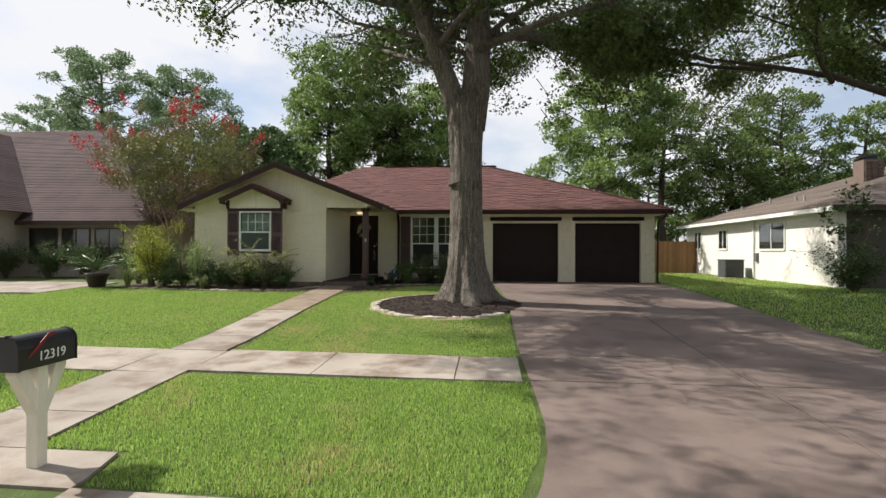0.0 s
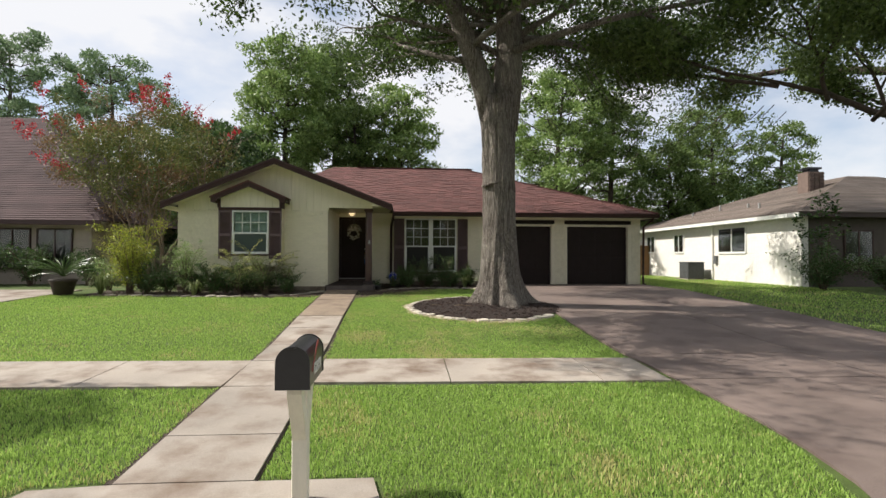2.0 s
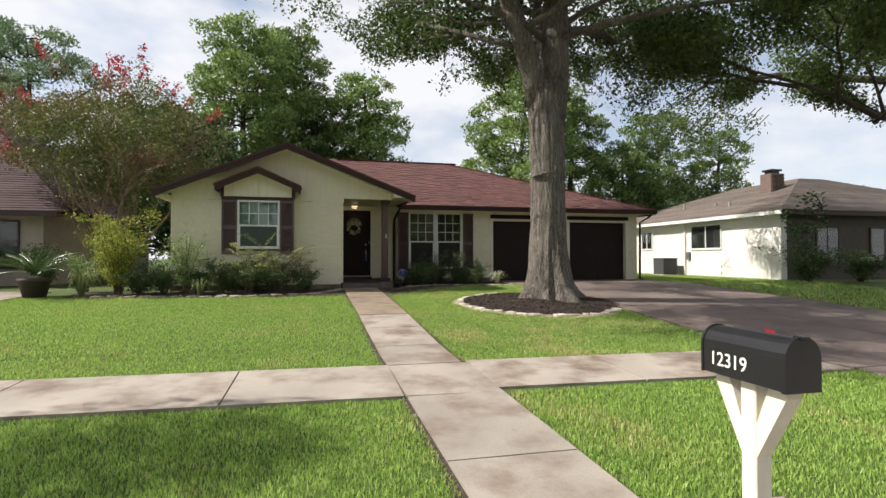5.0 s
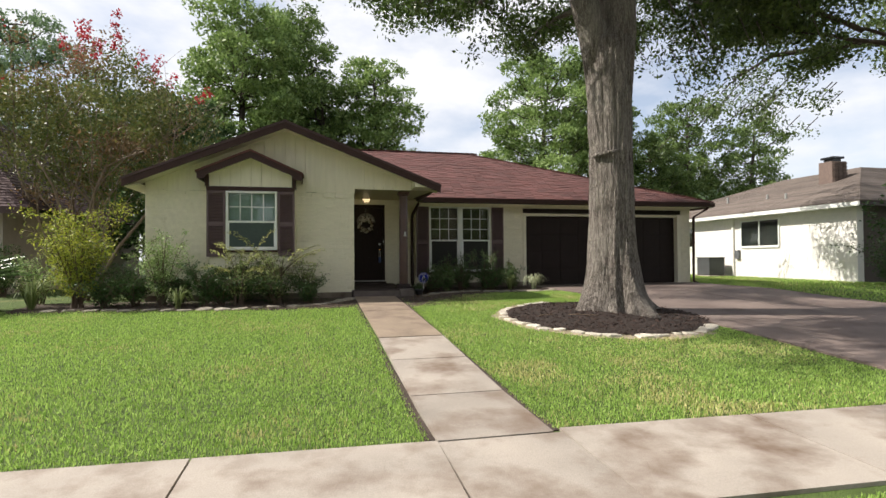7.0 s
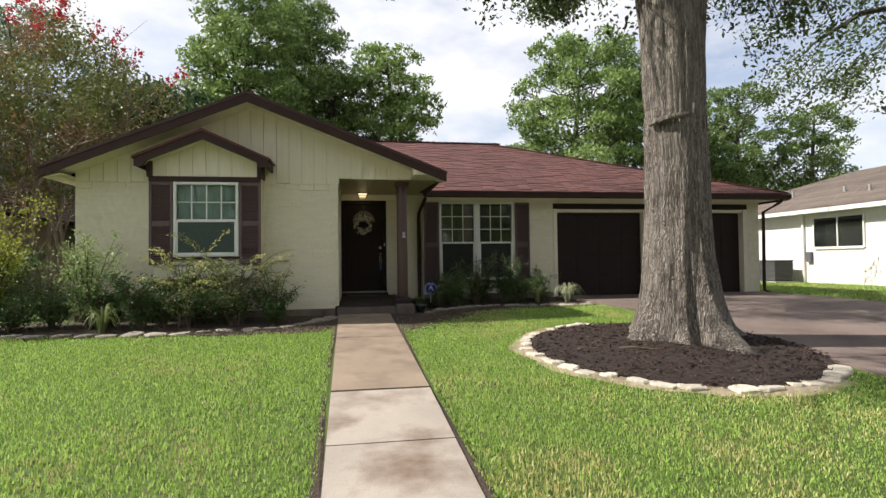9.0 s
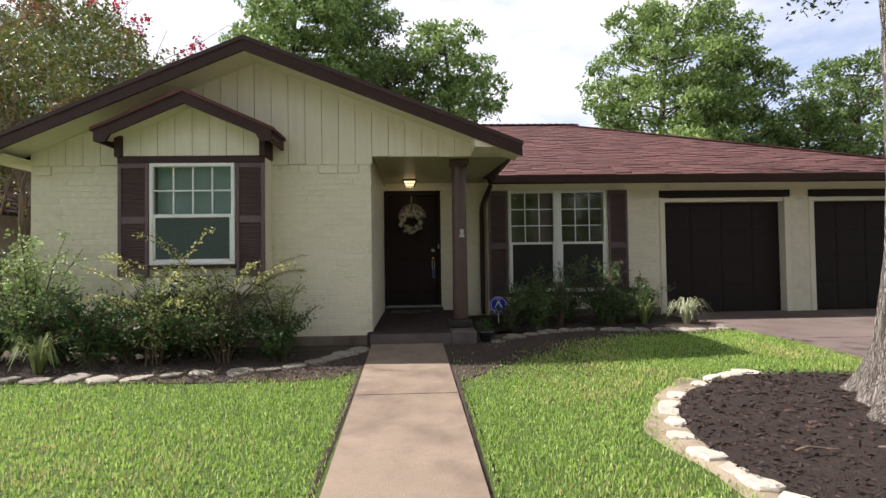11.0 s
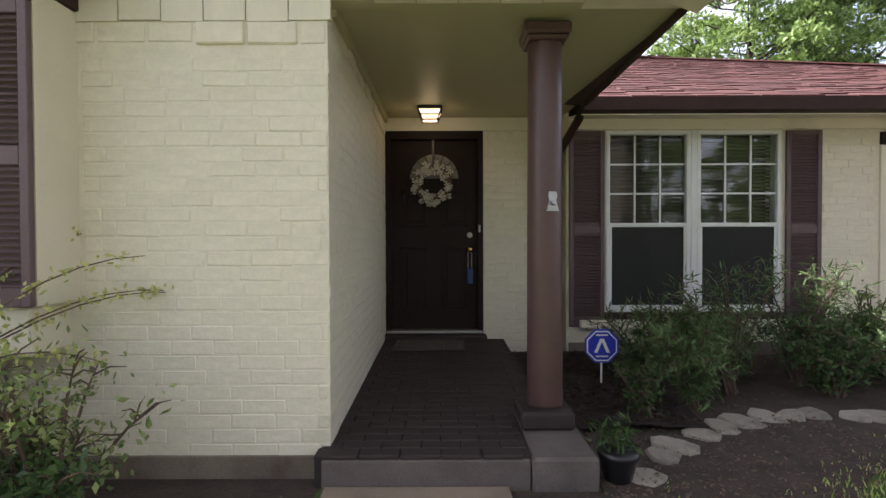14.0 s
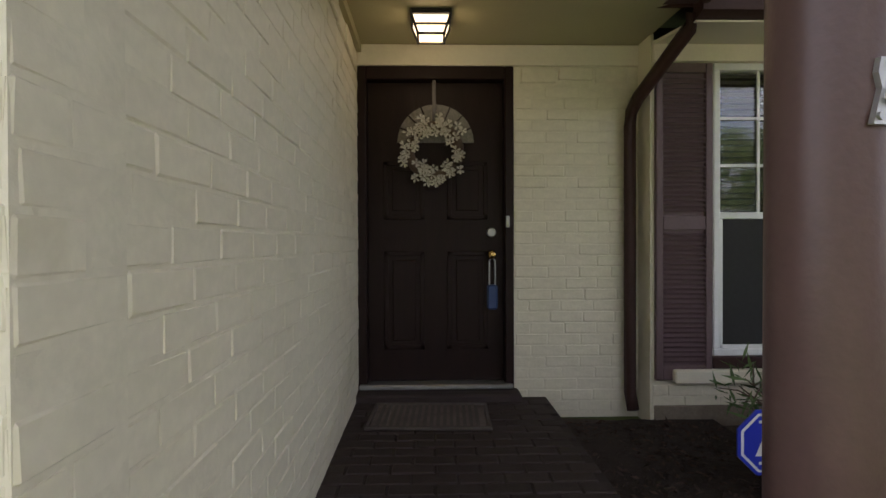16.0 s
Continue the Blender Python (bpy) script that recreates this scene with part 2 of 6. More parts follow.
M_BRONZE = leaf_mat("bronze_myrtle_leaf", (0.11, 0.085, 0.04), (0.26, 0.155, 0.075), 0.3)
M_FLOWER = leaf_mat("red_blossom", (0.32, 0.015, 0.025), (0.52, 0.06, 0.07), 0.3)
M_YELLOW = leaf_mat("golden_shrub_leaf", (0.15, 0.21, 0.025), (0.46, 0.47, 0.07), 0.35)
M_NAND = leaf_mat("pale_shrub_leaf", (0.18, 0.27, 0.09), (0.42, 0.52, 0.22), 0.35)
M_ABELIA = leaf_mat("shrub_leaf", (0.09, 0.14, 0.04), (0.40, 0.46, 0.18), 0.35)
M_TIPS = leaf_mat("young_shoot_leaf", (0.34, 0.38, 0.11), (0.62, 0.6, 0.26), 0.35)
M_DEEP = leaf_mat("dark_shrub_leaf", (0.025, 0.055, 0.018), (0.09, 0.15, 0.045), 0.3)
M_OLEA = leaf_mat("oleander_leaf", (0.045, 0.085, 0.026), (0.15, 0.225, 0.085), 0.3)
M_SAGO = leaf_mat("sago_leaf", (0.035, 0.08, 0.012), (0.10, 0.19, 0.03), 0.2, 0.35, 0.5)
M_LILY = leaf_mat("strap_leaf", (0.10, 0.15, 0.04), (0.30, 0.34, 0.14), 0.3)
M_PALEGRASS = leaf_mat("variegated_strap_leaf", (0.22, 0.26, 0.13), (0.55, 0.56, 0.38), 0.3)
M_LITTER = mat("leaf_litter", (0.125, 0.09, 0.062), 0.9, 10, 0.3, 0, island=1.0)
M_STEM = mat("shrub_stem", (0.10, 0.07, 0.05), 0.9, 20, 0.3, 0.3)
M_POT = mat("dark_clay_pot", (0.05, 0.035, 0.03), 0.6, 8, 0.3, 0.2)
M_BLACK = mat("black_enamel", (0.012, 0.012, 0.014), 0.35, 20, 0.3, 0.1, 90, spec=0.5)
M_POST = mat("white_post_paint", (0.70, 0.65, 0.54), 0.6, 5, 0.12, 0.3, 40, stain=((0.25, 0.2, 0.14), 4, 0.62, 0.8), stretch=(4, 4, 0.8))
M_LETTER = mat("white_lettering", (0.78, 0.78, 0.74), 0.6, 40, 0.15, 0)
M_RED = mat("red_flag", (0.20, 0.014, 0.02), 0.5, 10, 0.1, 0)
M_BRASS = mat("brass", (0.55, 0.36, 0.12), 0.25, 10, 0.15, 0, metal=1.0)
M_STEEL = mat("steel", (0.42, 0.42, 0.41), 0.5, 20, 0.15, 0.1, metal=1.0)
M_BLUE = mat("sign_blue", (0.025, 0.04, 0.42), 0.35, 10, 0.08, 0)
M_LOCK = mat("blue_lockbox", (0.03, 0.06, 0.16), 0.45, 10, 0.1, 0)
M_WREATH = mat("white_flowers", (0.46, 0.44, 0.38), 0.8, 40, 0.2, 0, island=0.4)
M_MAT = mat("door_mat", (0.14, 0.11, 0.10), 0.98, 9, 0.5, 0.8, 200)
M_STEP = mat("step_concrete", (0.125, 0.102, 0.092), 0.9, 5, 0.3, 0.6, 80, stain=((0.08, 0.065, 0.06), 3, 0.45, 0.7))
M_RUBBER = mat("grey_rubber", (0.085, 0.07, 0.062), 0.8, 20, 0.3, 0.3, 120)
M_PAVER = mat("porch_brick", (0.034, 0.023, 0.021), 0.75, 10, 0.25, 0.5, 90, objrand=0.5)
M_GROUT = mat("porch_grout", (0.036, 0.027, 0.025), 0.9, 10, 0.25, 0.5, 90)
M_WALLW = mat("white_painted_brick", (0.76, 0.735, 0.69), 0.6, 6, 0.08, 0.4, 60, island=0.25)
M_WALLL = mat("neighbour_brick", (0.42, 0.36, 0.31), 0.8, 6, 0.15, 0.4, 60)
# grey-brown brick darkened so its colour carries the front wall's deep shade
M_WALLSHADE = mat("shade_toned_brick", (0.095, 0.078, 0.068), 0.85, 6, 0.2, 0.4, 60)
M_FENCE = mat("cedar_fence", (0.30, 0.165, 0.075), 0.85, 5, 0.3, 0.4, 60, objrand=0.6, stretch=(5, 5, 0.5))
M_AC = mat("condenser_grey", (0.13, 0.135, 0.14), 0.5, 10, 0.2, 0.1, metal=0.3)
M_CHIM = mat("chimney_brick", (0.13, 0.095, 0.08), 0.85, 10, 0.3, 0.4, objrand=0.5)
M_AMBER = glow_mat("lamp_glass", (1.0, 0.76, 0.40), .8)
M_FAN = mat("bevelled_glass", (0.16, 0.15, 0.13), 0.25, 40, 0.4, 0.6, 120, spec=0.6)


# ---- mesh helpers ----
class Geo:
    """Collects vertices and faces for one mesh."""

    def __init__(self):
        self.v, self.f = [], []

    def add(self, verts, faces):
        o = len(self.v)
        self.v += [tuple(p) for p in verts]
        self.f += [tuple(i + o for i in f) for f in faces]
        return self

    def box(self, x0, x1, y0, y1, z0, z1, b=0.0, m=None):
        """A box; with b its edges are chamfered."""
        if not b:
            vs = [(x, y, z) for x in (x0, x1) for y in (y0, y1) for z in (z0, z1)]
            fs = [(0, 1, 3, 2), (4, 6, 7, 5), (0, 4, 5, 1), (2, 3, 7, 6), (0, 2, 6, 4), (1, 5, 7, 3)]
        else:
            c, h = ((x0 + x1) / 2, (y0 + y1) / 2, (z0 + z1) / 2), ((x1 - x0) / 2, (y1 - y0) / 2, (z1 - z0) / 2)
            vs, idx = [], {}
            for sx in (-1, 1):
                for sy in (-1, 1):
                    for sz in (-1, 1):
                        for ax in range(3):
                            p = [c[k] + (sx, sy, sz)[k] * (h[k] - (0 if k == ax else b)) for k in range(3)]
                            idx[(sx, sy, sz, ax)] = len(vs)
                            vs.append(p)
            fs = []
            for ax in range(3):
                u, w = [k for k in range(3) if k != ax]
                for s in (-1, 1):
                    q = []
                    for su, sw in ((-1, -1), (1, -1), (1, 1), (-1, 1)):
                        k = [0, 0, 0]
                        k[ax], k[u], k[w] = s, su, sw
                        q.append(idx[(*k, ax)])
                    fs.append(tuple(q) if (s > 0) == (ax != 1) else tuple(q[::-1]))
                for su in (-1, 1):
                    for sw in (-1, 1):
                        lo, hi = [0, 0, 0], [0, 0, 0]
                        lo[u], lo[w], hi[u], hi[w] = su, sw, su, sw
                        lo[ax], hi[ax] = -1, 1
                        q = (idx[(*lo, u)], idx[(*hi, u)], idx[(*hi, w)], idx[(*lo, w)])
                        fs.append(q if (su * sw > 0) == (ax != 1) else q[::-1])
            for sx in (-1, 1):
                for sy in (-1, 1):
                    for sz in (-1, 1):
                        q = tuple(idx[(sx, sy, sz, k)] for k in range(3))
                        fs.append(q if sx * sy * sz > 0 else q[::-1])
        if m is not None:
            vs = [m @ Vector(p) for p in vs]
        return self.add(vs, fs)

    def prism(self, pts, axis, a, b):
        """A polygon of 2D points pushed along an axis from a to b."""
        def at(p, d):
            return {"x": (d, p[0], p[1]), "y": (p[0], d, p[1]), "z": (p[0], p[1], d)}[axis]
        k = len(pts)
        vs = [at(p, a) for p in pts] + [at(p, b) for p in pts]
        fs = [tuple(range(k)), tuple(range(2 * k - 1, k - 1, -1))] + [(i, i + k, (i + 1) % k + k, (i + 1) % k) for i in range(k)]
        return self.add(vs, fs)

    def slab(self, quad, t, b=0.0):
        """A flat piece over a polygon in space, t thick downwards."""
        k = len(quad)
        vs = [tuple(p) for p in quad] + [(p[0], p[1], p[2] - t) for p in quad]
        fs = [tuple(range(k)), tuple(range(2 * k - 1, k - 1, -1))] + [(i, i + k, (i + 1) % k + k, (i + 1) % k) for i in range(k)]
        return self.add(vs, fs)

    def tube(self, pts, radii, seg=8, cap=True):
        """A round tube along points with a radius at each."""
        pts = [Vector(p) for p in pts]
        if not hasattr(radii, "__len__"):
            radii = [radii] * len(pts)
        o = len(self.v)
        for i, p in enumerate(pts):
            d = (pts[min(i + 1, len(pts) - 1)] - pts[max(i - 1, 0)]).normalized()
            u = d.cross(Vector((0, 0, 1)) if abs(d.z) < 0.9 else Vector((1, 0, 0))).normalized()
            w = d.cross(u)
            for k in range(seg):
                an = 2 * math.pi * k / seg
                self.v.append(tuple(p + (u * math.cos(an) + w * math.sin(an)) * radii[i]))
        for i in range(len(pts) - 1):
            for k in range(seg):
                k2 = (k + 1) % seg
                self.f.append((o + i * seg + k, o + i * seg + k2, o + (i + 1) * seg + k2, o + (i + 1) * seg + k))
        if cap:
            self.f.append(tuple(o + k for k in range(seg - 1, -1, -1)))
            self.f.append(tuple(o + (len(pts) - 1) * seg + k for k in range(seg)))
        return self

    def mesh(self, name, material, smooth=False):
        me = bpy.data.meshes.new(name)
        me.from_pydata(self.v, [], self.f)
        me.validate()
        bm = bmesh.new()
        bm.from_mesh(me)
        if len(bm.faces) < 60000:
            bmesh.ops.recalc_face_normals(bm, faces=bm.faces)
        bm.to_mesh(me)
        bm.free()
        me.materials.append(material)
        if smooth:
            me.polygons.foreach_set("use_smooth", [True] * len(me.polygons))
        return me


def part(name, geo, material, parent=None, label="", smooth=False, kind="", at=None):
    """Links a Geo (or a ready mesh) as one mesh object under a thing or a part."""
    me = geo.mesh(name, material, smooth) if isinstance(geo, Geo) else geo
    ob = new(name, me)
    if parent is not None:
        ob.parent = parent
    if at is not None:
        ob.matrix_basis = at
    return tagged(ob, label=label, kind=kind)


def thing(name, label, category, at=(0, 0, 0), group="", kind="", turn=0.0):
    ob = new(name)
    ob.matrix_basis = pose(*at, 0, 0, turn)
    ob.empty_display_size = 0.2
    return tagged(ob, label, category, group, kind)


def solo(name, geo, material, label, category, at=(0, 0, 0), group="", kind="", smooth=False, turn=0.0):
    ob = part(name, geo, material, None, smooth=smooth)
    ob.matrix_basis = pose(*at, 0, 0, turn)
    return tagged(ob, label, category, group, kind)


def cards(name, material, centres, size, rng, aspect=0.5, droop=0.0, flat=0.0):
    """Many small pointed leaves as one mesh: centres (n, 3), each a folded rhombus turned at random."""
    n = len(centres)
    c = np.asarray(centres, float)
    d = rng.normal(size=(n, 3))
    d[:, 2] = d[:, 2] * (1 - flat) - droop
    d /= np.linalg.norm(d, axis=1)[:, None] + 1e-9
    q = rng.normal(size=(n, 3))
    s = np.cross(d, q)
    s /= np.linalg.norm(s, axis=1)[:, None] + 1e-9
    k = size * rng.uniform(0.6, 1.25, n)[:, None]
    v = np.empty((n, 4, 3))
    v[:, 0], v[:, 2] = c, c + d * k
    v[:, 1], v[:, 3] = c + d * k * 0.45 + s * k * aspect * 0.5, c + d * k * 0.45 - s * k * aspect * 0.5
    me = bpy.data.meshes.new(name)
    me.vertices.add(n * 4)
    me.vertices.foreach_set("co", v.ravel())
    me.loops.add(n * 4)
    me.loops.foreach_set("vertex_index", np.arange(n * 4, dtype=np.int32))
    me.polygons.add(n)
    me.polygons.foreach_set("loop_start", np.arange(0, n * 4, 4, dtype=np.int32))
    me.update()
    me.validate()
    me.materials.append(material)
    return me


def blades(name, material, roots, heights, rng, width=0.008, lean=0.5):
    """Grass blades: each one a bent strip of a quad and a tip."""
    n = len(roots)
    r = np.asarray(roots, float)
    an = rng.uniform(0, 2 * math.pi, n)
    side = np.stack([np.cos(an), np.sin(an), np.zeros(n)], 1) * (width * rng.uniform(0.7, 1.3, n))[:, None] * 0.5
    bn = rng.uniform(0, 2 * math.pi, n)
    ln = np.stack([np.cos(bn), np.sin(bn), np.zeros(n)], 1) * (heights * lean * rng.uniform(0.2, 1.3, n))[:, None]
    up = np.stack([np.zeros(n), np.zeros(n), heights], 1)
    v = np.empty((n, 5, 3))
    v[:, 0], v[:, 1] = r - side, r + side
    v[:, 2], v[:, 3] = r + side * 0.8 + up * 0.6 + ln * 0.35, r - side * 0.8 + up * 0.6 + ln * 0.35
    v[:, 4] = r + up * 0.95 + ln
    me = bpy.data.meshes.new(name)
    me.vertices.add(n * 5)
    me.vertices.foreach_set("co", v.ravel())
    base = np.arange(n, dtype=np.int32)[:, None] * 5
    loops = (base + np.array([[0, 1, 2, 3, 3, 2, 4]], dtype=np.int32)).ravel()
    me.loops.add(n * 7)
    me.loops.foreach_set("vertex_index", loops)
    me.polygons.add(n * 2)
    me.polygons.foreach_set("loop_start", (np.arange(n, dtype=np.int32)[:, None] * 7 + np.array([[0, 4]], dtype=np.int32)).ravel())
    me.update()
    me.validate()
    me.materials.append(material)
    return me


def text_mesh(name, body, size, material, depth=0.002):
    cu = bpy.data.curves.new(name, "FONT")
    cu.body, cu.size, cu.extrude = body, size, depth
    cu.align_x, cu.align_y = "CENTER", "CENTER"
    ob = bpy.data.objects.new(name, cu)
    scene.collection.objects.link(ob)
    me = bpy.data.meshes.new_from_object(ob.evaluated_get(bpy.context.evaluated_depsgraph_get()))
    bpy.data.objects.remove(ob)
    me.materials.clear()
    me.materials.append(material)
    return me


GY, GZ = [-400, 3.4, 3.7, 4.05, 8, 9, 12, 16.3, 19.5, 26, 400], [-0.48, -0.48, -0.32, -0.30, -0.14, -0.12, 0.11, 0.34, 0.36, 0.36, 0.36]


def ground_z(y):
    return float(np.interp(y, GY, GZ))


def skew(x):
    """The street runs a little aslant to the house."""
    return -0.03 * (x + 4)


def walk_x(y):
    """The left edge of the front walk."""
    return -4.37 - 0.021 * (y - 4.55)


rng = np.random.default_rng(7)

# ---- ground, street and paving ----
geo = Geo()
xs = [-400, -60, -20, -12, -8, -4, 0, 4, 8, 12, 20, 60, 400]
ys = GY[:1] + [-40] + GY[1:-1] + [60, GY[-1]]
geo.add([(x, y + (skew(x) if 3 < y < 9.5 and abs(x) < 100 else 0), ground_z(y) - 0.0) for y in ys for x in xs],
        [(j * len(xs) + i, j * len(xs) + i + 1, (j + 1) * len(xs) + i + 1, (j + 1) * len(xs) + i) for j in range(len(ys) - 1) for i in range(len(xs) - 1)])
solo("ground", geo, M_TURF, "mown green lawn over brown soil", "ground", kind="structure")

road = thing("road", "grey concrete residential street with joints", "road", kind="structure")
for i, x in enumerate(range(-60, 60, 6)):
    for y0, y1 in ((-7.0, -1.8), (-1.77, 3.4)):
        part("slab", Geo().slab([(x + .01, y0, -.455), (x + 5.99, y0, -.455), (x + 5.99, y1 + skew(x + 6), -.455), (x + .01, y1 + skew(x), -.455)], 0.15), M_ROAD, road)

curb = thing("curb", "low weathered concrete curb beside the street", "curb", kind="structure")
for x0, x1 in [(-40, -30), (-29.98, -20), (-19.98, -12), (-11.98, -7.6), (-7.58, -5.25), (-2.45, -0.6), (-0.58, 0.55), (6.9, 14), (14.02, 30), (30.02, 44)]:
    geo = Geo()
    pr = [(3.35, -.47), (3.42, -.40), (3.55, -.31), (3.66, -.275), (3.88, -.265), (3.9, -.5), (3.35, -.5)]
    n = len(pr)
    geo.add([(x, y + skew(x) + 0.1, z) for x in (x0, x1) for y, z in pr], [(i, i + n, (i + 1) % n + n, (i + 1) % n) for i in range(n)] + [tuple(range(n)), tuple(range(2 * n - 1, n - 1, -1))])
    part("curb_stone", geo, M_CONC, curb)


def flat(name, pts, parent, material, lift=0.03, label="", thick=0.12):
    """A slab over a plan polygon that follows the ground."""
    g = Geo().slab([(x, y, ground_z(y) + lift) for x, y in pts], thick)
    return part(name, g, material, parent, label)


def quad_on_walk(y0, y1):
    w = 0.965 if y1 < 8.4 else 0.905
    return [(walk_x(y0), y0 + .008), (walk_x(y0) + w, y0 + .008), (walk_x(y1) + w, y1 - .008), (walk_x(y1), y1 - .008)]


front_walk = thing("front_walk", "narrow pale concrete front walk in slabs with stained joints", "walkway", kind="structure")
for y0, y1 in [(4.56, 5.45), (5.45, 6.95), (8.22, 9.35), (9.35, 10.62), (10.62, 11.78), (11.81, 14.26), (14.26, 16.39)]:
    flat("slab", quad_on_walk(y0, y1), front_walk, M_CONCB if y0 > 11 else M_CONC)
flat("slab", [(walk_x(7.0), 6.97), (walk_x(7.0) + .965, 6.93), (walk_x(8.2) + .965, 8.2), (walk_x(8.2), 8.2)], front_walk, M_CONC)
flat("slab", [(-5.05, 4.0), (-2.47, 3.95), (-2.47, 4.1), (-2.56, 4.56), (-4.36, 4.555), (-4.9, 4.5)], front_walk, M_CONC, 0.028, "flared concrete pad at the curb")

sidewalk = thing("sidewalk", "pale concrete public sidewalk in slabs", "sidewalk", kind="structure")
for x0, x1 in [(-30, -18), (-18, -14), (-14, -10.9), (-10.9, -8.25), (-8.25, -6.12), (-6.12, -4.44), (-3.47, -1.78), (-1.78, 0.08), (0.08, 0.93)]:
    a, b = x0 + .008, x1 - .008
    off = 0.0 if x0 < -3.5 else 0.09
    flat("slab", [(a, 6.95 + skew(a) + off * 1.6), (b, 6.95 + skew(b) + off * 1.6), (b, 8.22 + skew(b) + off), (a, 8.22 + skew(a) + off)], sidewalk, M_CONC)
for x0, x1 in [(6.45, 10), (10, 13), (13, 17), (17, 30)]:
    flat("slab", [(x0 + .01, 6.95 + skew(x0)), (x1, 6.95 + skew(x1)), (x1, 8.2 + skew(x1)), (x0 + .01, 8.2 + skew(x0))], sidewalk, M_CONC)

driveway = thing("driveway", "stained brownish concrete driveway in large slabs", "driveway", kind="structure")
rows_y = [3.42, 7.0, 8.4, 12.1, 16.2, 19.42]


def drive_x(y, k):
    """Left edge, middle joint and right edge of the driveway; both edges flare at the street."""
    left = float(np.interp(y, [3.4, 4.1, 4.9, 5.6, 6.9, 8.3, 14, 16, 19.5], [.45, .86, 1.0, 1.05, 1.02, .97, .95, .77, .5]))
    right = 6.25 + max(0, 14 - y) * .06 + max(0, 5 - y) * .5
    return (left, 3.72, right)[k]


for j in range(5):
    for side in (0, 1):
        y0, y1 = rows_y[j] + .008, rows_y[j + 1] - .008
        ys3 = [y0, 3.8, 4.3, 4.9, 5.6, 6.3, y1] if j == 0 else [y0, (y0 + y1) / 2, y1]
        g = Geo()
        for y in ys3:
            z = (-.45 if y < 3.5 else -.36 if y < 4 else ground_z(y) + .03)
            for k, dx in ((side, .008), (side + 1, -.008)):
                x = drive_x(y, k) + dx
                g.v += [(x, y + (skew(x) if y < 4 else 0), z), (x, y + (skew(x) if y < 4 else 0), z - .14)]
        for i in range(len(ys3) - 1):
            o = i * 4
            g.f += [(o, o + 2, o + 6, o + 4), (o + 1, o + 5, o + 7, o + 3), (o, o + 4, o + 5, o + 1), (o + 2, o + 3, o + 7, o + 6)]
        e = len(ys3) * 4 - 4
        g.f += [(0, 1, 3, 2), (e, e + 2, e + 3, e + 1)]
        part("slab", g, M_DRIVE, driveway)
solo("neighbour_driveway", Geo().slab([(-30, 13.4, .25), (-11.9, 13.9, .25), (-11.6, 16.6, .375), (-30, 16.9, .375)], .1), M_CONC, "pale concrete driveway of the neighbouring house", "driveway", kind="structure")

# ---- the house ----
house = thing("house", "single-storey cream painted brick house with a brown shingle roof", "house")
WY, MY, DY, SX = 16.53, 19.32, 19.53, -4.62     # wing front, main front, door wall, porch side wall
WL, PZ, FZ = -8.93, 2.90, 0.515                 # wing's left corner, porch ceiling, porch floor
BTOP, PY, PXR, RETX = 2.70, 16.40, -3.385, -2.735     # top of the brick, porch front and right edges, return wall


def worn_brick(geo, x0, x1, y0, y1, z0, z1, r, b=.0065, wob=.0022):
    """A brick with thick paint on it: broad soft edges and a slightly uneven face."""
    o = len(geo.v)
    geo.box(x0, x1, y0, y1, z0, z1, b)
    for i in range(o, len(geo.v)):
        x, y, z = geo.v[i]
        geo.v[i] = (x + r.uniform(-wob, wob), y + r.uniform(-wob, wob) * .7, z + r.uniform(-wob, wob))
    return geo


def brick_wall(wall, axis, fixed, a0, a1, z0, z1, holes, out, parts_from, seed, course=0.0765, length=0.2235):
    """Running bond of separate painted bricks in front of a mortar plane. Bricks past parts_from on the axis are objects, the rest one field."""
    r = random.Random(seed)
    field, made = Geo(), 0
    shapes = [worn_brick(Geo(), -length / 2 + .0012, length / 2 - .0012, -.0005 * k, .05, -course / 2 + .001, course / 2 - .0008, r).mesh("brick", M_BRICK) for k in range(9)]
    row, z = 0, z0
    while z + course <= z1 + 0.01:
        p = a0 - (row % 2) * length / 2 - r.uniform(-.025, .025)
        while p < a1:
            wide = length + r.uniform(-.012, .012)
            s, q = max(p, a0), min(p + wide, a1)
            for h0, h1, k0, k1 in holes:
                if s < h1 - .005 and q > h0 + .005 and z < k1 - .005 and z + course > k0 + .005:
                    if s < h0 - .03:
                        q = h0
                    elif q > h1 + .03:
                        s = h1
                    else:
                        q = s
            if q - s > 0.03:
                c, full, face = (s + q) / 2, q - s > length - .02 and q - s < length + .02, r.uniform(.0, .0045)
                if full and parts_from(c) and made < 300:
                    m = Matrix.Translation((c, fixed, z + course / 2) if axis == "x" else (fixed, c, z + course / 2))
                    m = m @ pose(0, 0, 0, r.uniform(-.7, .7), r.uniform(-.9, .9), 0 if axis == "x" else 90)
                    part("brick", shapes[r.randrange(9)], M_BRICK, wall, at=m @ Matrix.Diagonal(((q - s) / length, 1, 1, 1)))
                    made += 1
                elif axis == "x":
                    worn_brick(field, s + .0012, q - .0012, fixed - face, fixed + .05, z + .0015, z + course - .0012, r)
                else:
                    worn_brick(field, fixed - .05, fixed + face, s + .0012, q - .0012, z + .0015, z + course - .0012, r)
            p += wide
        z += course
        row += 1
    if field.v:
        part("brickwork", field, M_BRICKI, wall, kind="stuff")


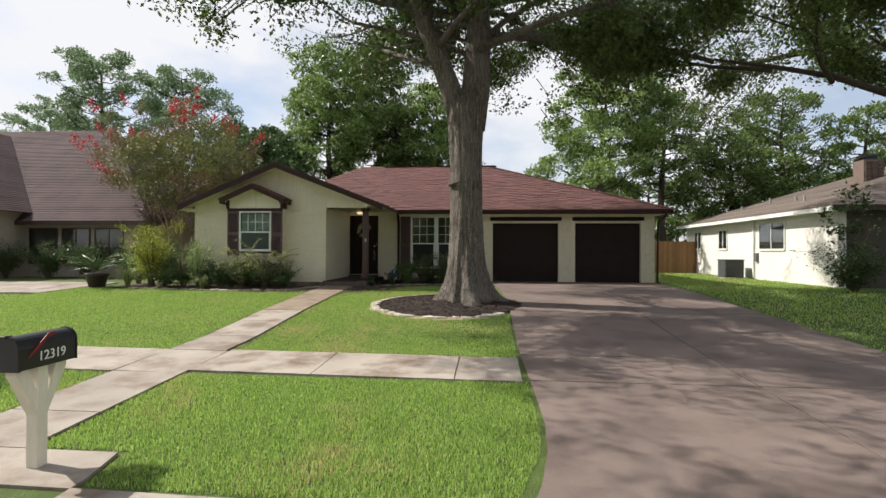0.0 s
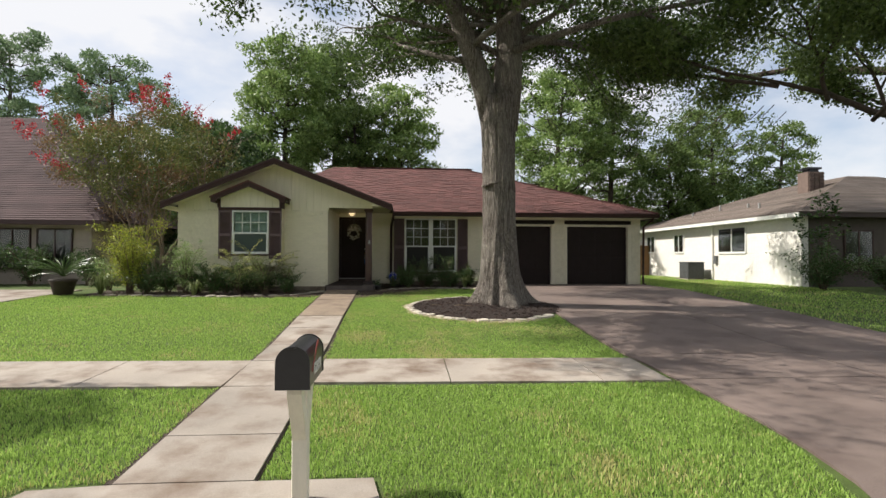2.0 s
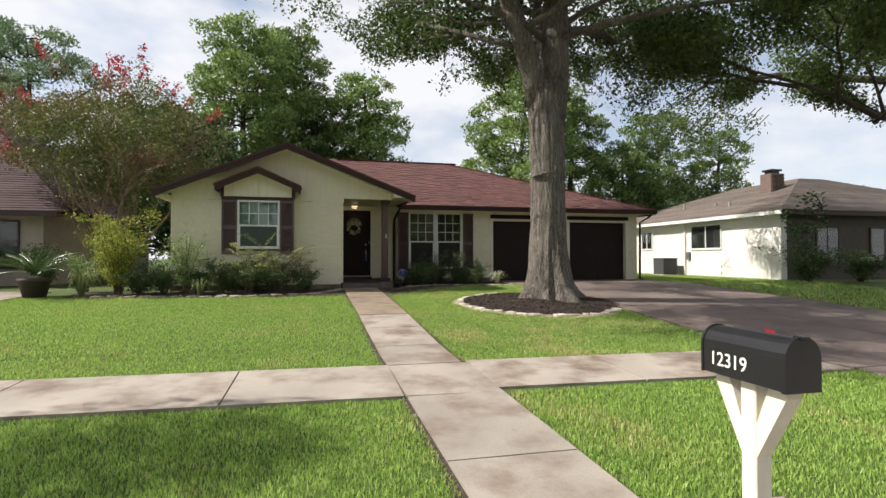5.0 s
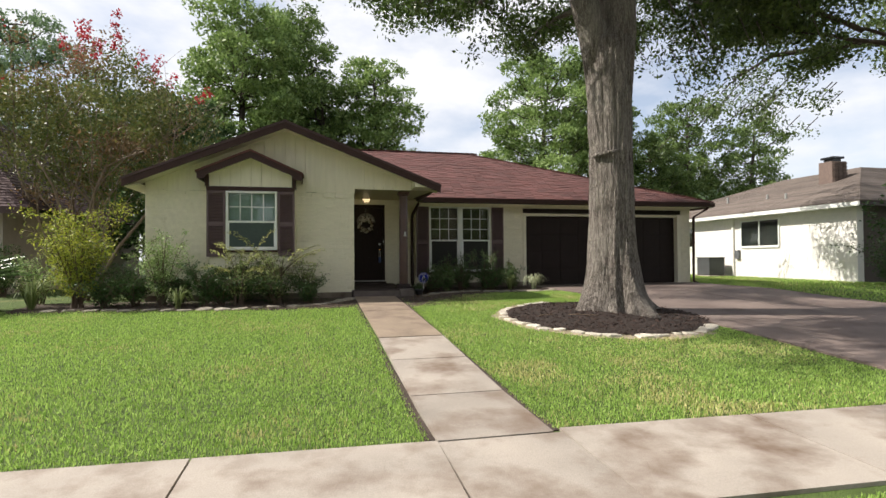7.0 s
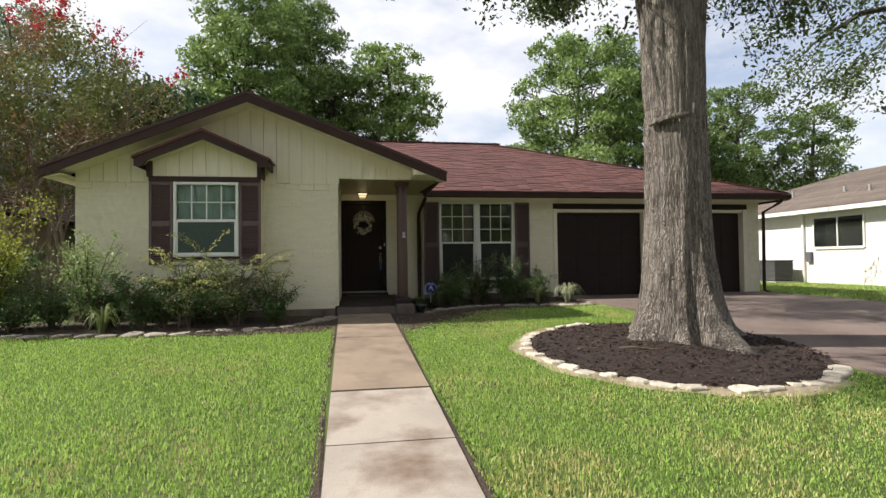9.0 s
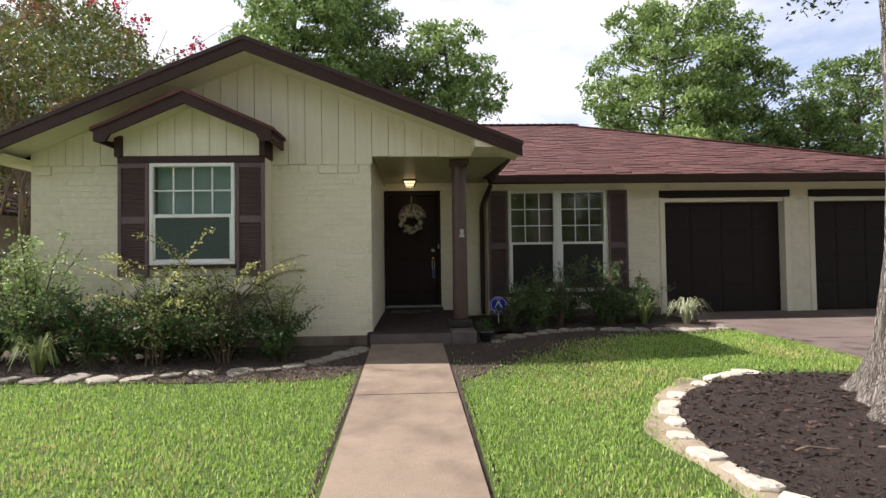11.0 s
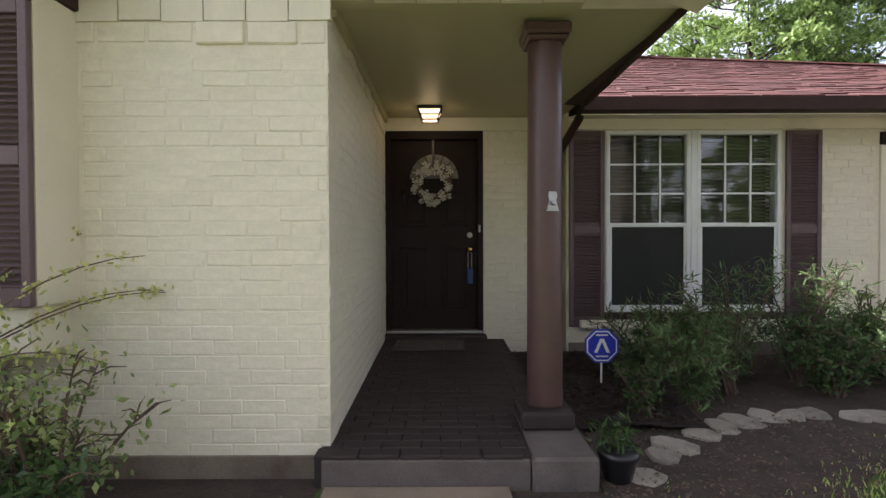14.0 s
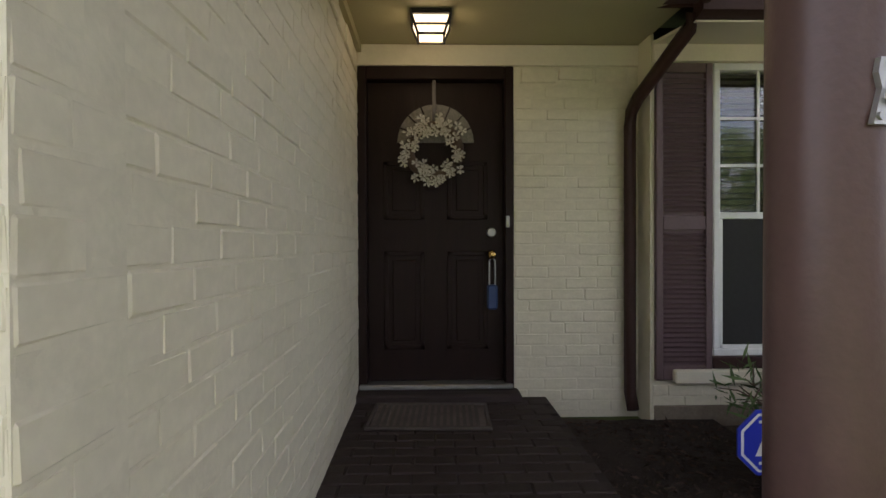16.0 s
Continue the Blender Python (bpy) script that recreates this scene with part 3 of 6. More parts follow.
def wall_with_holes(name, axis, fixed, depth, a0, a1, z0, z1, holes, material, label):
    """One wall body with openings right through it."""
    ca = sorted({a0, a1, *[min(max(h, a0), a1) for hh in holes for h in hh[:2]]})
    cz = sorted({z0, z1, *[min(max(h, z0), z1) for hh in holes for h in hh[2:]]})
    solid = {(i, k) for i in range(len(ca) - 1) for k in range(len(cz) - 1)
             if not any(h0 < (ca[i] + ca[i + 1]) / 2 < h1 and k0 < (cz[k] + cz[k + 1]) / 2 < k1 for h0, h1, k0, k1 in holes)}
    g, index = Geo(), {}

    def vert(i, k, d):
        if (i, k, d) not in index:
            index[(i, k, d)] = len(g.v)
            g.v.append((ca[i], fixed + d * depth, cz[k]) if axis == "x" else (fixed - d * depth, ca[i], cz[k]))
        return index[(i, k, d)]
    for i, k in sorted(solid):
        for d in (0, 1):
            g.f.append((vert(i, k, d), vert(i + 1, k, d), vert(i + 1, k + 1, d), vert(i, k + 1, d)))
        for di, dk, e0, e1 in ((-1, 0, (i, k), (i, k + 1)), (1, 0, (i + 1, k), (i + 1, k + 1)), (0, -1, (i, k), (i + 1, k)), (0, 1, (i, k + 1), (i + 1, k + 1))):
            if (i + di, k + dk) not in solid:
                g.f.append((vert(*e0, 0), vert(*e1, 0), vert(*e1, 1), vert(*e0, 1)))
    return part(name, g, material, house, label)


def crown_course(wall, axis, fixed, a0, a1, z0, seed):
    """A broken row of taller bricks that stand a little proud at the head of a wall."""
    r, p, g = random.Random(seed), a0, Geo()
    while p < a1 - .1:
        q = min(p + .245 + r.uniform(-.02, .02), a1)
        d, lo = r.choice((.004, .012, .018)), z0 + r.choice((0, .012, .03))
        if axis == "x":
            worn_brick(g, p, q, fixed - d, fixed + .05, lo, z0 + .112, r)
        else:
            worn_brick(g, fixed - .05, fixed + d, p, q, lo, z0 + .112, r)
        p = q + .016
    return part("crown_course", g, M_BRICKI, wall)


w_front = wall_with_holes("wing_front_wall", "x", WY + .001, .22, WL, SX, .2, BTOP, [(-7.25, -6.31, 1.45, 2.6)], M_MORTAR, "cream painted brick front wall")
brick_wall(w_front, "x", WY, WL, SX, .30, BTOP - .12, [(-7.70, -5.88, 1.05, 3.0)], -1, lambda c: c > -5.95, 1)
crown_course(w_front, "x", WY, WL + .02, SX - .01, BTOP - .118, 3)
w_side = wall_with_holes("porch_side_wall", "y", SX - .001, .22, WY + .012, 27.5, .2, 2.95, [], M_MORTAR, "cream painted brick side wall of the porch")
brick_wall(w_side, "y", SX, WY, DY, FZ + .0, PZ - .2, [], 1, lambda c: c < 18.6, 2)
crown_course(w_side, "y", SX, WY + .06, DY - .05, PZ - .215, 6)
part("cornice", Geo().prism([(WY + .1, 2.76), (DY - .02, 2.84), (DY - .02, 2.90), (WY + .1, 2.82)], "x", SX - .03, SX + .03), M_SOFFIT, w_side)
w_side.matrix_basis = Matrix.Translation((SX, WY, 0)) @ pose(0, 0, 0, 0, 0, .75) @ Matrix.Translation((-SX, -WY, 0))     # the wall runs slightly aslant
DX0, DX1, DTOP = -4.66, -3.60, 2.755
w_door = wall_with_holes("door_wall", "x", DY + .001, .22, SX - .1, RETX, .3, PZ + .05, [(DX0 + .02, DX1 - .02, .3, DTOP - .02)], M_MORTAR, "cream painted brick wall beside the front door")
brick_wall(w_door, "x", DY, DX1, RETX, .40, PZ - .27, [], -1, lambda c: True, 4)
crown_course(w_door, "x", DY, DX1 + .05, RETX - .02, PZ - .268, 9)
part("frieze", Geo().box(SX - .06, RETX, DY - .02, DY + .01, PZ - .145, PZ - .004, .004), M_CREAM, w_door)
W2 = (-2.34, -0.51, .82, 2.71)
G1, G2 = (0.56, 2.97, .3, 2.60), (3.45, 5.80, .3, 2.60)
w_main = wall_with_holes("main_front_wall", "x", MY + .001, .22, RETX, 6.22, .2, 2.85, [(W2[0] + .03, W2[1] - .03, W2[2] + .03, W2[3] - .03), G1, G2], M_MORTAR, "cream painted brick front wall with two garage openings")
brick_wall(w_main, "x", MY, RETX, 6.22, .33, 2.62, [(-2.72, -.10, .66, 3), (G1[0] - .1, G1[1] + .08, 0, 3), (G2[0] - .08, G2[1] + .1, 0, 3)], -1, lambda c: c < 1.0, 5)
part("frieze", Geo().box(RETX, 6.22, MY - .03, MY + .01, 2.715, 2.85, .004), M_CREAM, w_main)
part("return_wall", Geo().box(RETX - .012, RETX + .01, MY + .004, DY + .02, .3, 2.9), M_CREAM, house)
part("sill_ledge", Geo().box(-2.62, -.2, MY - .085, MY + .01, .655, .742, .01), M_CREAM, w_main)
body = Geo()
body.box(WL, WL + .22, WY + .25, 27.5, .2, 2.75).box(6.0, 6.22, MY + .24, 27.5, .2, 2.8).box(WL, 6.22, 27.5, 27.72, .2, 2.8)
part("outer_wall", body, M_CREAM, house)
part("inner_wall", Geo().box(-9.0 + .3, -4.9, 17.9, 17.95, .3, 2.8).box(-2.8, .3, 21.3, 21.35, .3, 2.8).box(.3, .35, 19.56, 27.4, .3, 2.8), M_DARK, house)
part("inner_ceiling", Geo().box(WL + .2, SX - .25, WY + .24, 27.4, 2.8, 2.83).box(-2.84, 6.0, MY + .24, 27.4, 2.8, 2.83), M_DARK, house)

part("foundation", Geo().box(WL - .01, SX + .006, WY - .012, WY + .1, .2, .47, .006), M_FOUND, w_front)
part("foundation", Geo().box(RETX + .01, .5, MY - .014, MY + .1, .2, .50, .006), M_FOUND, w_main)
# gable boards over the wing and the porch header
AX, GL, GR, APZ, EVZ = -6.08, -9.20, -2.72, 4.17, 2.87        # rake: apex and ends, top edge of the roof


def rake_z(x):
    return APZ - (APZ - EVZ) * ((AX - x) / (AX - GL) if x < AX else (x - AX) / (GR - AX))


gable = part("gable_backing", Geo().prism([(WL, BTOP + .02), (SX, BTOP + .02), (SX, PZ - .08), (-3.30, PZ - .08), (-3.30, rake_z(-3.3) - .12), (AX, APZ - .12), (WL, rake_z(WL) - .12)], "y", WY + .02, WY + .12), M_MORTAR, house, "gable end wall")
x = WL
r = random.Random(5)
while x < -3.30 - .02:
    x1 = min(x + .2165, -3.30)
    lo = (BTOP if x1 <= SX + .05 else PZ - .10) + r.uniform(-.006, .006)
    pts = [(x + .0035, lo), (x1 - .0035, lo), (x1 - .0035, rake_z(x1) - .1), (x + .0035, rake_z(x) - .1)]
    if x < AX < x1:
        pts.insert(3, (AX, APZ - .1))
    dy = r.uniform(-.003, .003)
    b = part("board", Geo().prism(pts, "y", WY - .012 + dy, WY + .022), M_BOARD, gable)
    x = x1
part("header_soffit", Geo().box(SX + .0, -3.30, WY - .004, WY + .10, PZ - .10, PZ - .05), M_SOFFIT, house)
part("porch_ceiling", Geo().slab([(SX - .02, WY + .09, 2.845), (-3.30, WY + .09, 2.845), (-2.74, WY + .09, 2.85), (-2.74, DY + .02, 2.925), (SX - .02, DY + .02, 2.925)], .025), M_SOFFIT, house, "yellow painted porch ceiling, darkened in colour for the porch shade")
part("eave_return", Geo().prism([(-3.302, 2.812), (-2.737, 2.812), (-2.737, EVZ - .05), (-3.302, rake_z(-3.302) - .10)], "y", 16.024, WY + .13), M_CREAM, house, "boxed cream eave return")
part("eave_soffit", Geo().slab([(GL + .03, 16.06, EVZ - .16), (WL + .02, 16.06, EVZ - .1), (WL + .02, 27, EVZ - .1), (GL + .03, 27, EVZ - .16)], .02), M_CREAM, house)


def rake_board(x0, z0, x1, z1, y0, y1, drop, name="rake_board", parent=None, material=M_TRIM):
    return part(name, Geo().prism([(x0, z0), (x1, z1), (x1, z1 - drop), (x0, z0 - drop)], "y", y0, y1), material, parent or house)


for xe in (GL, GR):
    rake_board(AX, APZ - .012, xe, EVZ - .012, 15.985, 16.02, .17)
    part("rake_soffit", Geo().prism([(AX, APZ - .115), (xe, EVZ - .115), (xe, EVZ - .13), (AX, APZ - .13)], "y", 16.02, WY + .03), M_CREAM, house)
part("eave_fascia", Geo().box(GR - .035, GR, 16.02, 18.66, EVZ - .075, EVZ - .005), M_TRIM, house)
part("eave_fascia", Geo().box(GL, GL + .035, 16.02, 27.5, EVZ - .17, EVZ - .02), M_TRIM, house)

# roofs
ES, EY, EZ, ERX, ELX, RY, RZ = .394, 18.76, 2.90, 6.62, GL, 25.2, 5.44
RX0, RX1 = -2.8, .45


def main_z(y):
    return EZ + (y - EY) * ES


roof = part("roof", Geo().slab([(GR, EY, EZ - .02), (ERX, EY, EZ - .02), (RX1, RY, RZ - .02), (RX0, RY, RZ - .02), (AX, EY + (APZ - EZ) / ES, APZ - .02)], .06)
            .slab([(ERX, EY, EZ - .02), (ERX, 31.6, EZ - .02), (RX1, RY, RZ - .02)], .06)
            .slab([(RX0, RY, RZ - .02), (RX1, RY, RZ - .02), (ERX, 31.6, EZ - .02), (ELX, 31.6, EZ - .02)], .06)
            .slab([(AX, EY + (APZ - EZ) / ES, APZ - .02), (RX0, RY, RZ - .02), (ELX, 31.6, EZ - .02), (ELX, 18.8, EVZ)], .06), M_TRIM, house, "low hip roof of reddish brown shingles")
gy1 = EY + (APZ - EZ) / ES
part("wing_roof", Geo().slab([(AX, 15.97, APZ), (GR + .01, 15.97, EVZ), (GR + .01, 18.72, EVZ), (AX, gy1, APZ)], .05)
     .slab([(GL - .01, 15.97, EVZ), (AX, 15.97, APZ), (AX, gy1, APZ), (GL - .01, 18.72, EVZ)], .05), M_ROOFN, house, "gable roof over the front wing")
# shingle tabs on the front slope, course by course
r = random.Random(11)
tabs, count, course = Geo(), 0, .138
cosr = 1 / math.sqrt(1 + ES * ES)
tab_mesh = [Geo().box(-.15 + .004, .15 - .004, 0, .20, 0, .013 + .004 * k).mesh("shingle", M_SHINGLEO) for k in range(3)]
tilt = math.degrees(math.atan(ES)) - 2.2
row, y = 0, EY - .03
while y < RY - .05:
    xl = max(ELX, AX + (y - gy1) * (AX - GR) / (gy1 - 18.72)) if y < gy1 else RX0 - 3
    xl = GR + (y - 18.72) / (gy1 - 18.72) * (AX - GR) - .15 if y < gy1 else RX0 - 4.2 + (y - gy1) * .4
    xr = ERX - (y - EY) * (ERX - RX1) / (RY - EY)
    x = xl + (row % 2) * .15 + r.uniform(-.04, .04)
    while x < xr - .05:
        m = pose(x + .15, y, main_z(y) + .004 + r.uniform(0, .003), tilt, 0, r.uniform(-.4, .4))
        if count < 300 and y < 21 and x < .6:
            part("shingle", tab_mesh[r.randrange(3)], M_SHINGLEO, roof, at=m)
            count += 1
        else:
            tabs.box(-.146, min(.146, xr - x - .15), 0, .20, 0, r.uniform(.012, .024), 0, m)
        x += .30
    y += course * cosr
    row += 1
part("shingle_field", tabs, M_SHINGLE, roof, kind="stuff")
hip = Geo()
for i in range(40):
    f = i / 40
    p = Vector((ERX, EY, EZ)).lerp(Vector((RX1, RY, RZ)), f)
    hip.box(-.13, .13, 0, .3, .02, .035, 0, Matrix.Translation(p) @ pose(0, 0, 0, 15, 0, 45))
for i in range(24):
    hip.box(-.13, .13, -.13, .13, .0, .03, 0, pose(RX0 - 1.6 + i * .22, RY, RZ + .01, 0, 6, 0))
part("ridge_shingles", hip, M_SHINGLE, roof)
part("gutter", Geo().prism([(EY - .10, EZ - .02), (EY - .085, EZ - .13), (EY + .0, EZ - .15), (EY + .02, EZ - .15), (EY + .02, EZ - .02)], "x", GR - .02, ERX + .02), M_TRIM, house, "dark brown gutter")
part("main_soffit", Geo().slab([(RETX, EY, EZ - .14), (ERX - .02, EY, EZ - .14), (ERX - .02, MY + .02, EZ - .05), (RETX, MY + .02, EZ - .05)], .02), M_CREAM, house)
part("side_eave", Geo().box(ERX - .04, ERX, EY, 31, EZ - .17, EZ - .03), M_TRIM, house)
part("side_soffit", Geo().box(6.2, ERX - .04, EY + .1, 31, EZ - .12, EZ - .1), M_CREAM, house)
part("roof_gable_side", Geo().box(6.2, 6.22, MY + .3, 27, 2.75, 2.9), M_CREAM, house)


def downspout(pts, name="downspout"):
    return part(name, Geo().tube(pts, .042, 8), M_TRIM, house, "dark brown metal downspout", smooth=True)


downspout([(6.42, EY - .03, EZ - .12), (6.42, EY + .02, EZ - .2), (6.32, MY - .06, EZ - .42), (6.30, MY - .06, .75), (6.30, MY - .06, .42), (6.33, MY - .2, .38)])
downspout([(-2.735, EY + .03, EZ - .10), (-2.74, EY + .06, EZ - .17), (-2.81, DY - .17, EZ - .40), (-2.82, DY - .075, EZ - .47), (-2.825, DY - .065, EZ - .56), (-2.825, DY - .065, .55), (-2.825, DY - .12, .44)])


def window(name, x0, x1, z0, z1, y, cols, rows, blind, label, screen=M_SCREENSHADE):
    """A white double-hung window with a grille in its upper sash."""
    w = part(name, Geo().box(x0, x1, y, y + .07, z0, z0 + .045, .006).box(x0, x1, y, y + .07, z1 - .045, z1, .006).box(x0, x0 + .045, y, y + .07, z0 + .045, z1 - .045, .006).box(x1 - .045, x1, y, y + .07, z0 + .045, z1 - .045, .006), M_WHITE, house, label)
    zm = z0 + (z1 - z0) * .48
    a, b = x0 + .045, x1 - .045
    part("meeting_rail", Geo().box(a, b, y + .008, y + .05, zm - .022, zm + .022, .005), M_WHITE, w)
    part("sash_frame", Geo().box(a, a + .022, y + .015, y + .05, z0 + .045, zm - .022).box(b - .022, b, y + .015, y + .05, z0 + .045, zm - .022).box(a, b, y + .015, y + .05, z0 + .045, z0 + .07), M_WHITE, w)
    for i in range(1, cols):
        xx = a + (b - a) * i / cols
        part("muntin", Geo().box(xx - .009, xx + .009, y + .028, y + .04, zm + .022, z1 - .045), M_WHITE, w)
    for i in range(1, rows):
        zz = zm + .022 + (z1 - .045 - zm - .022) * i / rows
        part("muntin", Geo().box(a, b, y + .029, y + .041, zz - .009, zz + .009), M_WHITE, w)
    for k0, k1 in ((z0 + .05, zm), (zm, z1 - .05)):
        p = part("pane", Geo().box(a, b, y + .044, y + .048, k0, k1), M_GLASS, w)
        p.visible_shadow = False
    part("insect_screen", Geo().box(a + .02, b - .02, y + .022, y + .025, z0 + .07, zm - .02), screen, w)
    if blind is M_SHADE:
        part("blind", Geo().box(a, b, y + .13, y + .134, zm, z1 - .03), blind, w)
    elif blind:
        g = Geo()
        zz = zm
        while zz < z1 - .03:
            g.box(a, b, y + .12, y + .145, zz, zz + .004, 0, None)
            g.box(a, b, y + .135, y + .139, zz, zz + .03)
            zz += .04
        part("blind", g, blind, w)
    return w


def shutter(x0, x1, z0, z1, y, label="louvred plum brown shutter"):
    s = part("shutter", Geo().box(x0 + .02, x1 - .02, y + .026, y + .034, z0 + .02, z1 - .02), M_SHUT, house, label)
    for a, b in ((x0, x0 + .045), (x1 - .045, x1)):
        part("stile", Geo().box(a, b, y, y + .035, z0, z1, .004), M_SHUT, s)
    zm = (z0 + z1) / 2
    for a, b in ((z0, z0 + .09), (zm - .05, zm + .04), (z1 - .06, z1)):
        part("rail", Geo().box(x0 + .045, x1 - .045, y + .001, y + .034, a, b, .004), M_SHUT, s)
    zz = z0 + .10
    me = Geo().box(-(x1 - x0) / 2 + .045, (x1 - x0) / 2 - .045, -.013, .013, -.003, .003).mesh("slat", M_SHUT)
    while zz < z1 - .075:
        if abs(zz - (z0 + z1) / 2 + .005) > .055:
            part("slat", me, M_SHUT, s, at=pose((x0 + x1) / 2, y + .012, zz, 35, 0, 0))
        zz += .031
    return s


# the boxed window of the wing with its hood
BY = 16.20
for x0, x1, z0, z1 in ((-7.68, -7.285, 1.28, 2.74), (-6.267, -5.90, 1.28, 2.74), (-7.285, -6.267, 1.28, 1.415), (-7.285, -6.267, 2.66, 2.74)):
    part("bay_panel", Geo().box(x0, x1, BY + .04, WY + .02, z0, z1), M_CREAM, house, "cream boxed window surround")
part("bay_apron", Geo().box(-7.62, -5.95, BY + .06, WY + .02, 1.04, 1.27, .01), M_CREAM, house)
part("window_head", Geo().box(-7.68, -5.90, BY + .005, BY + .04, 2.67, 2.76, .006), M_TRIM, house)
part("window_stool", Geo().box(-7.3, -6.255, BY - .03, BY + .04, 1.37, 1.412, .008), M_TRIM, house)
window("window", -7.292, -6.262, 1.415, 2.668, BY - .005, 4, 2, M_SHADE, "white double-hung window with a grille", M_SCREENLIT)
shutter(-7.672, -7.302, 1.28, 2.668, BY)
shutter(-6.252, -5.90, 1.28, 2.668, BY)
for x in (-7.70, -5.955):
    part("hood_post", Geo().box(x, x + .075, BY - .03, WY + .01, 2.745, 3.06, .006), M_TRIM, house)
HX, HZ, HW, HE = -6.77, 3.49, 1.03, 3.03
g = Geo()
hood_back = part("hood_boards", Geo().prism([(-7.63, 2.76), (-5.95, 2.76), (-5.95, 3.08), (HX, HZ - .08), (-7.63, 3.08)], "y", BY + .06, BY + .09), M_MORTAR, house)
x = -7.625
while x < -5.96:
    x1 = min(x + .209, -5.955)
    top = [min(HZ - .09 - abs(v - HX) * .445, 9) for v in (x, x1)]
    pts = [(x + .003, 2.76), (x1 - .003, 2.76), (x1 - .003, top[1]), (x + .003, top[0])]
    if x < HX < x1:
        pts.insert(3, (HX, HZ - .09))
    part("board", Geo().prism(pts, "y", BY + .035, BY + .062), M_BOARD, hood_back)
    x = x1
for s in (-1, 1):
    xe = HX + s * HW
    part("hood_rake", Geo().prism([(HX, HZ), (xe, HE), (xe, HE - .15), (xe - s * .13, HE - .15), (xe - s * .19, HE - .06), (HX, HZ - .16)], "y", 15.93, 15.97), M_TRIM, house)
    part("hood_roof", Geo().prism([(HX, HZ + .02), (xe + s * .03, HE + .01), (xe + s * .03, HE - .03), (HX, HZ - .02)], "y", 15.91, WY + .02), M_SHINGLE, house)
    part("hood_soffit", Geo().prism([(HX, HZ - .09), (xe, HE - .09), (xe, HE - .1), (HX, HZ - .105)], "y", 15.97, BY + .06), M_CREAM, house)
    part("hood_side", Geo().box(min(xe, xe - s * .03), max(xe, xe - s * .03), 15.97, WY, HE - .15, HE - .02), M_TRIM, house)

# the double window of the main front
wx0, wx1, wz0, wz1 = W2
xm = (wx0 + wx1) / 2
window("window", wx0, xm - .03, wz0, wz1, MY - .012, 3, 3, M_BLIND, "white double-hung window with a grille")
window("window", xm + .03, wx1, wz0, wz1, MY - .012, 3, 3, M_BLIND, "white double-hung window with a grille")
part("mullion", Geo().box(xm - .0295, xm + .0295, MY - .016, MY + .06, wz0, wz1, .005), M_WHITE, house)
part("window_sill", Geo().box(wx0 - .02, wx1 + .02, MY - .05, MY + .02, .746, wz0 - .002, .006), M_TRIM, house)
shutter(-2.725, -2.36, .67, 2.70, MY - .04)
shutter(-.475, -.11, .67, 2.70, MY - .04)

# garage doors
for x0, x1, z0, z1 in (G1, G2):
    gd = part("garage_door", Geo().box(x0, x1, MY + .17, MY + .2, z0, z1 - .0), M_GARAGE, house, "dark brown garage door, closed")
    for k in range(4):
        za, zb = .38 + k * .51, .38 + k * .51 + .5
        for i in range(4):
            xa, xb = x0 + (x1 - x0) * i / 4, x0 + (x1 - x0) * (i + 1) / 4
            part("panel", Geo().box(xa + .03, xb - .03, MY + .160, MY + .172, za + .03, min(zb, z1 - .12) - .03, .004), M_GARAGE, gd)
    part("garage_head", Geo().box(x0 - .05, x1 + .06, MY - .03, MY + .04, z1 - .045, z1 + .085, .005), M_GARAGE, house)
    part("garage_casing", Geo().box(x0, x1, MY + .02, MY + .17, z1 - .13, z1 - .05, .005), M_CREAM, house)
    for xx in (x0, x1):
        part("garage_jamb", Geo().box(xx - .05, xx + .05, MY - .02, MY + .17, z0, z1 - .05, .005), M_CREAM, house)

# front door
door = part("door", Geo().box(DX0 + .06, DX1 - .06, DY + .075, DY + .12, .60, DTOP - .09, .004), M_DOOR, house, "dark brown panelled front door, closed")
part("door_frame", Geo().box(DX0, DX0 + .06, DY - .01, DY + .13, .56, DTOP, .006).box(DX1 - .06, DX1, DY - .01, DY + .13, .56, DTOP, .006).box(DX0 + .06, DX1 - .06, DY - .01, DY + .13, DTOP - .09, DTOP, .006), M_DOOR, house)
part("threshold", Geo().box(DX0 + .01, DX1 - .01, DY - .04, DY + .12, .565, .60, .008), M_STEEL, house)
part("threshold_step", Geo().box(DX0 - .01, DX1 + .03, DY - .16, DY + .3, .3, .563, .012), M_PAVER, house)
dcx = (DX0 + DX1) / 2
for s in (-1, 1):
    for za, zb in ((1.72, 2.12), (.82, 1.50)):
        xa, xb = sorted((dcx + s * .08, dcx + s * .36))
        fr = Geo().box(xa, xb, DY + .066, DY + .076, za, za + .03, .003).box(xa, xb, DY + .066, DY + .076, zb - .03, zb, .003).box(xa, xa + .03, DY + .066, DY + .076, za, zb, .003).box(xb - .03, xb, DY + .066, DY + .076, za, zb, .003).box(xa + .06, xb - .06, DY + .066, DY + .076, za + .06, zb - .06, .005)
        part("door_panel", fr, M_DOOR, door)
g = Geo()
R0, cz = .265, 2.25
ring = [(dcx + R0 * math.cos(i * math.pi / 16), cz + R0 * math.sin(i * math.pi / 16)) for i in range(17)]
part("fanlight", Geo().prism(ring, "y", DY + .068, DY + .078), M_FAN, door, "half-round bevelled glass fanlight")
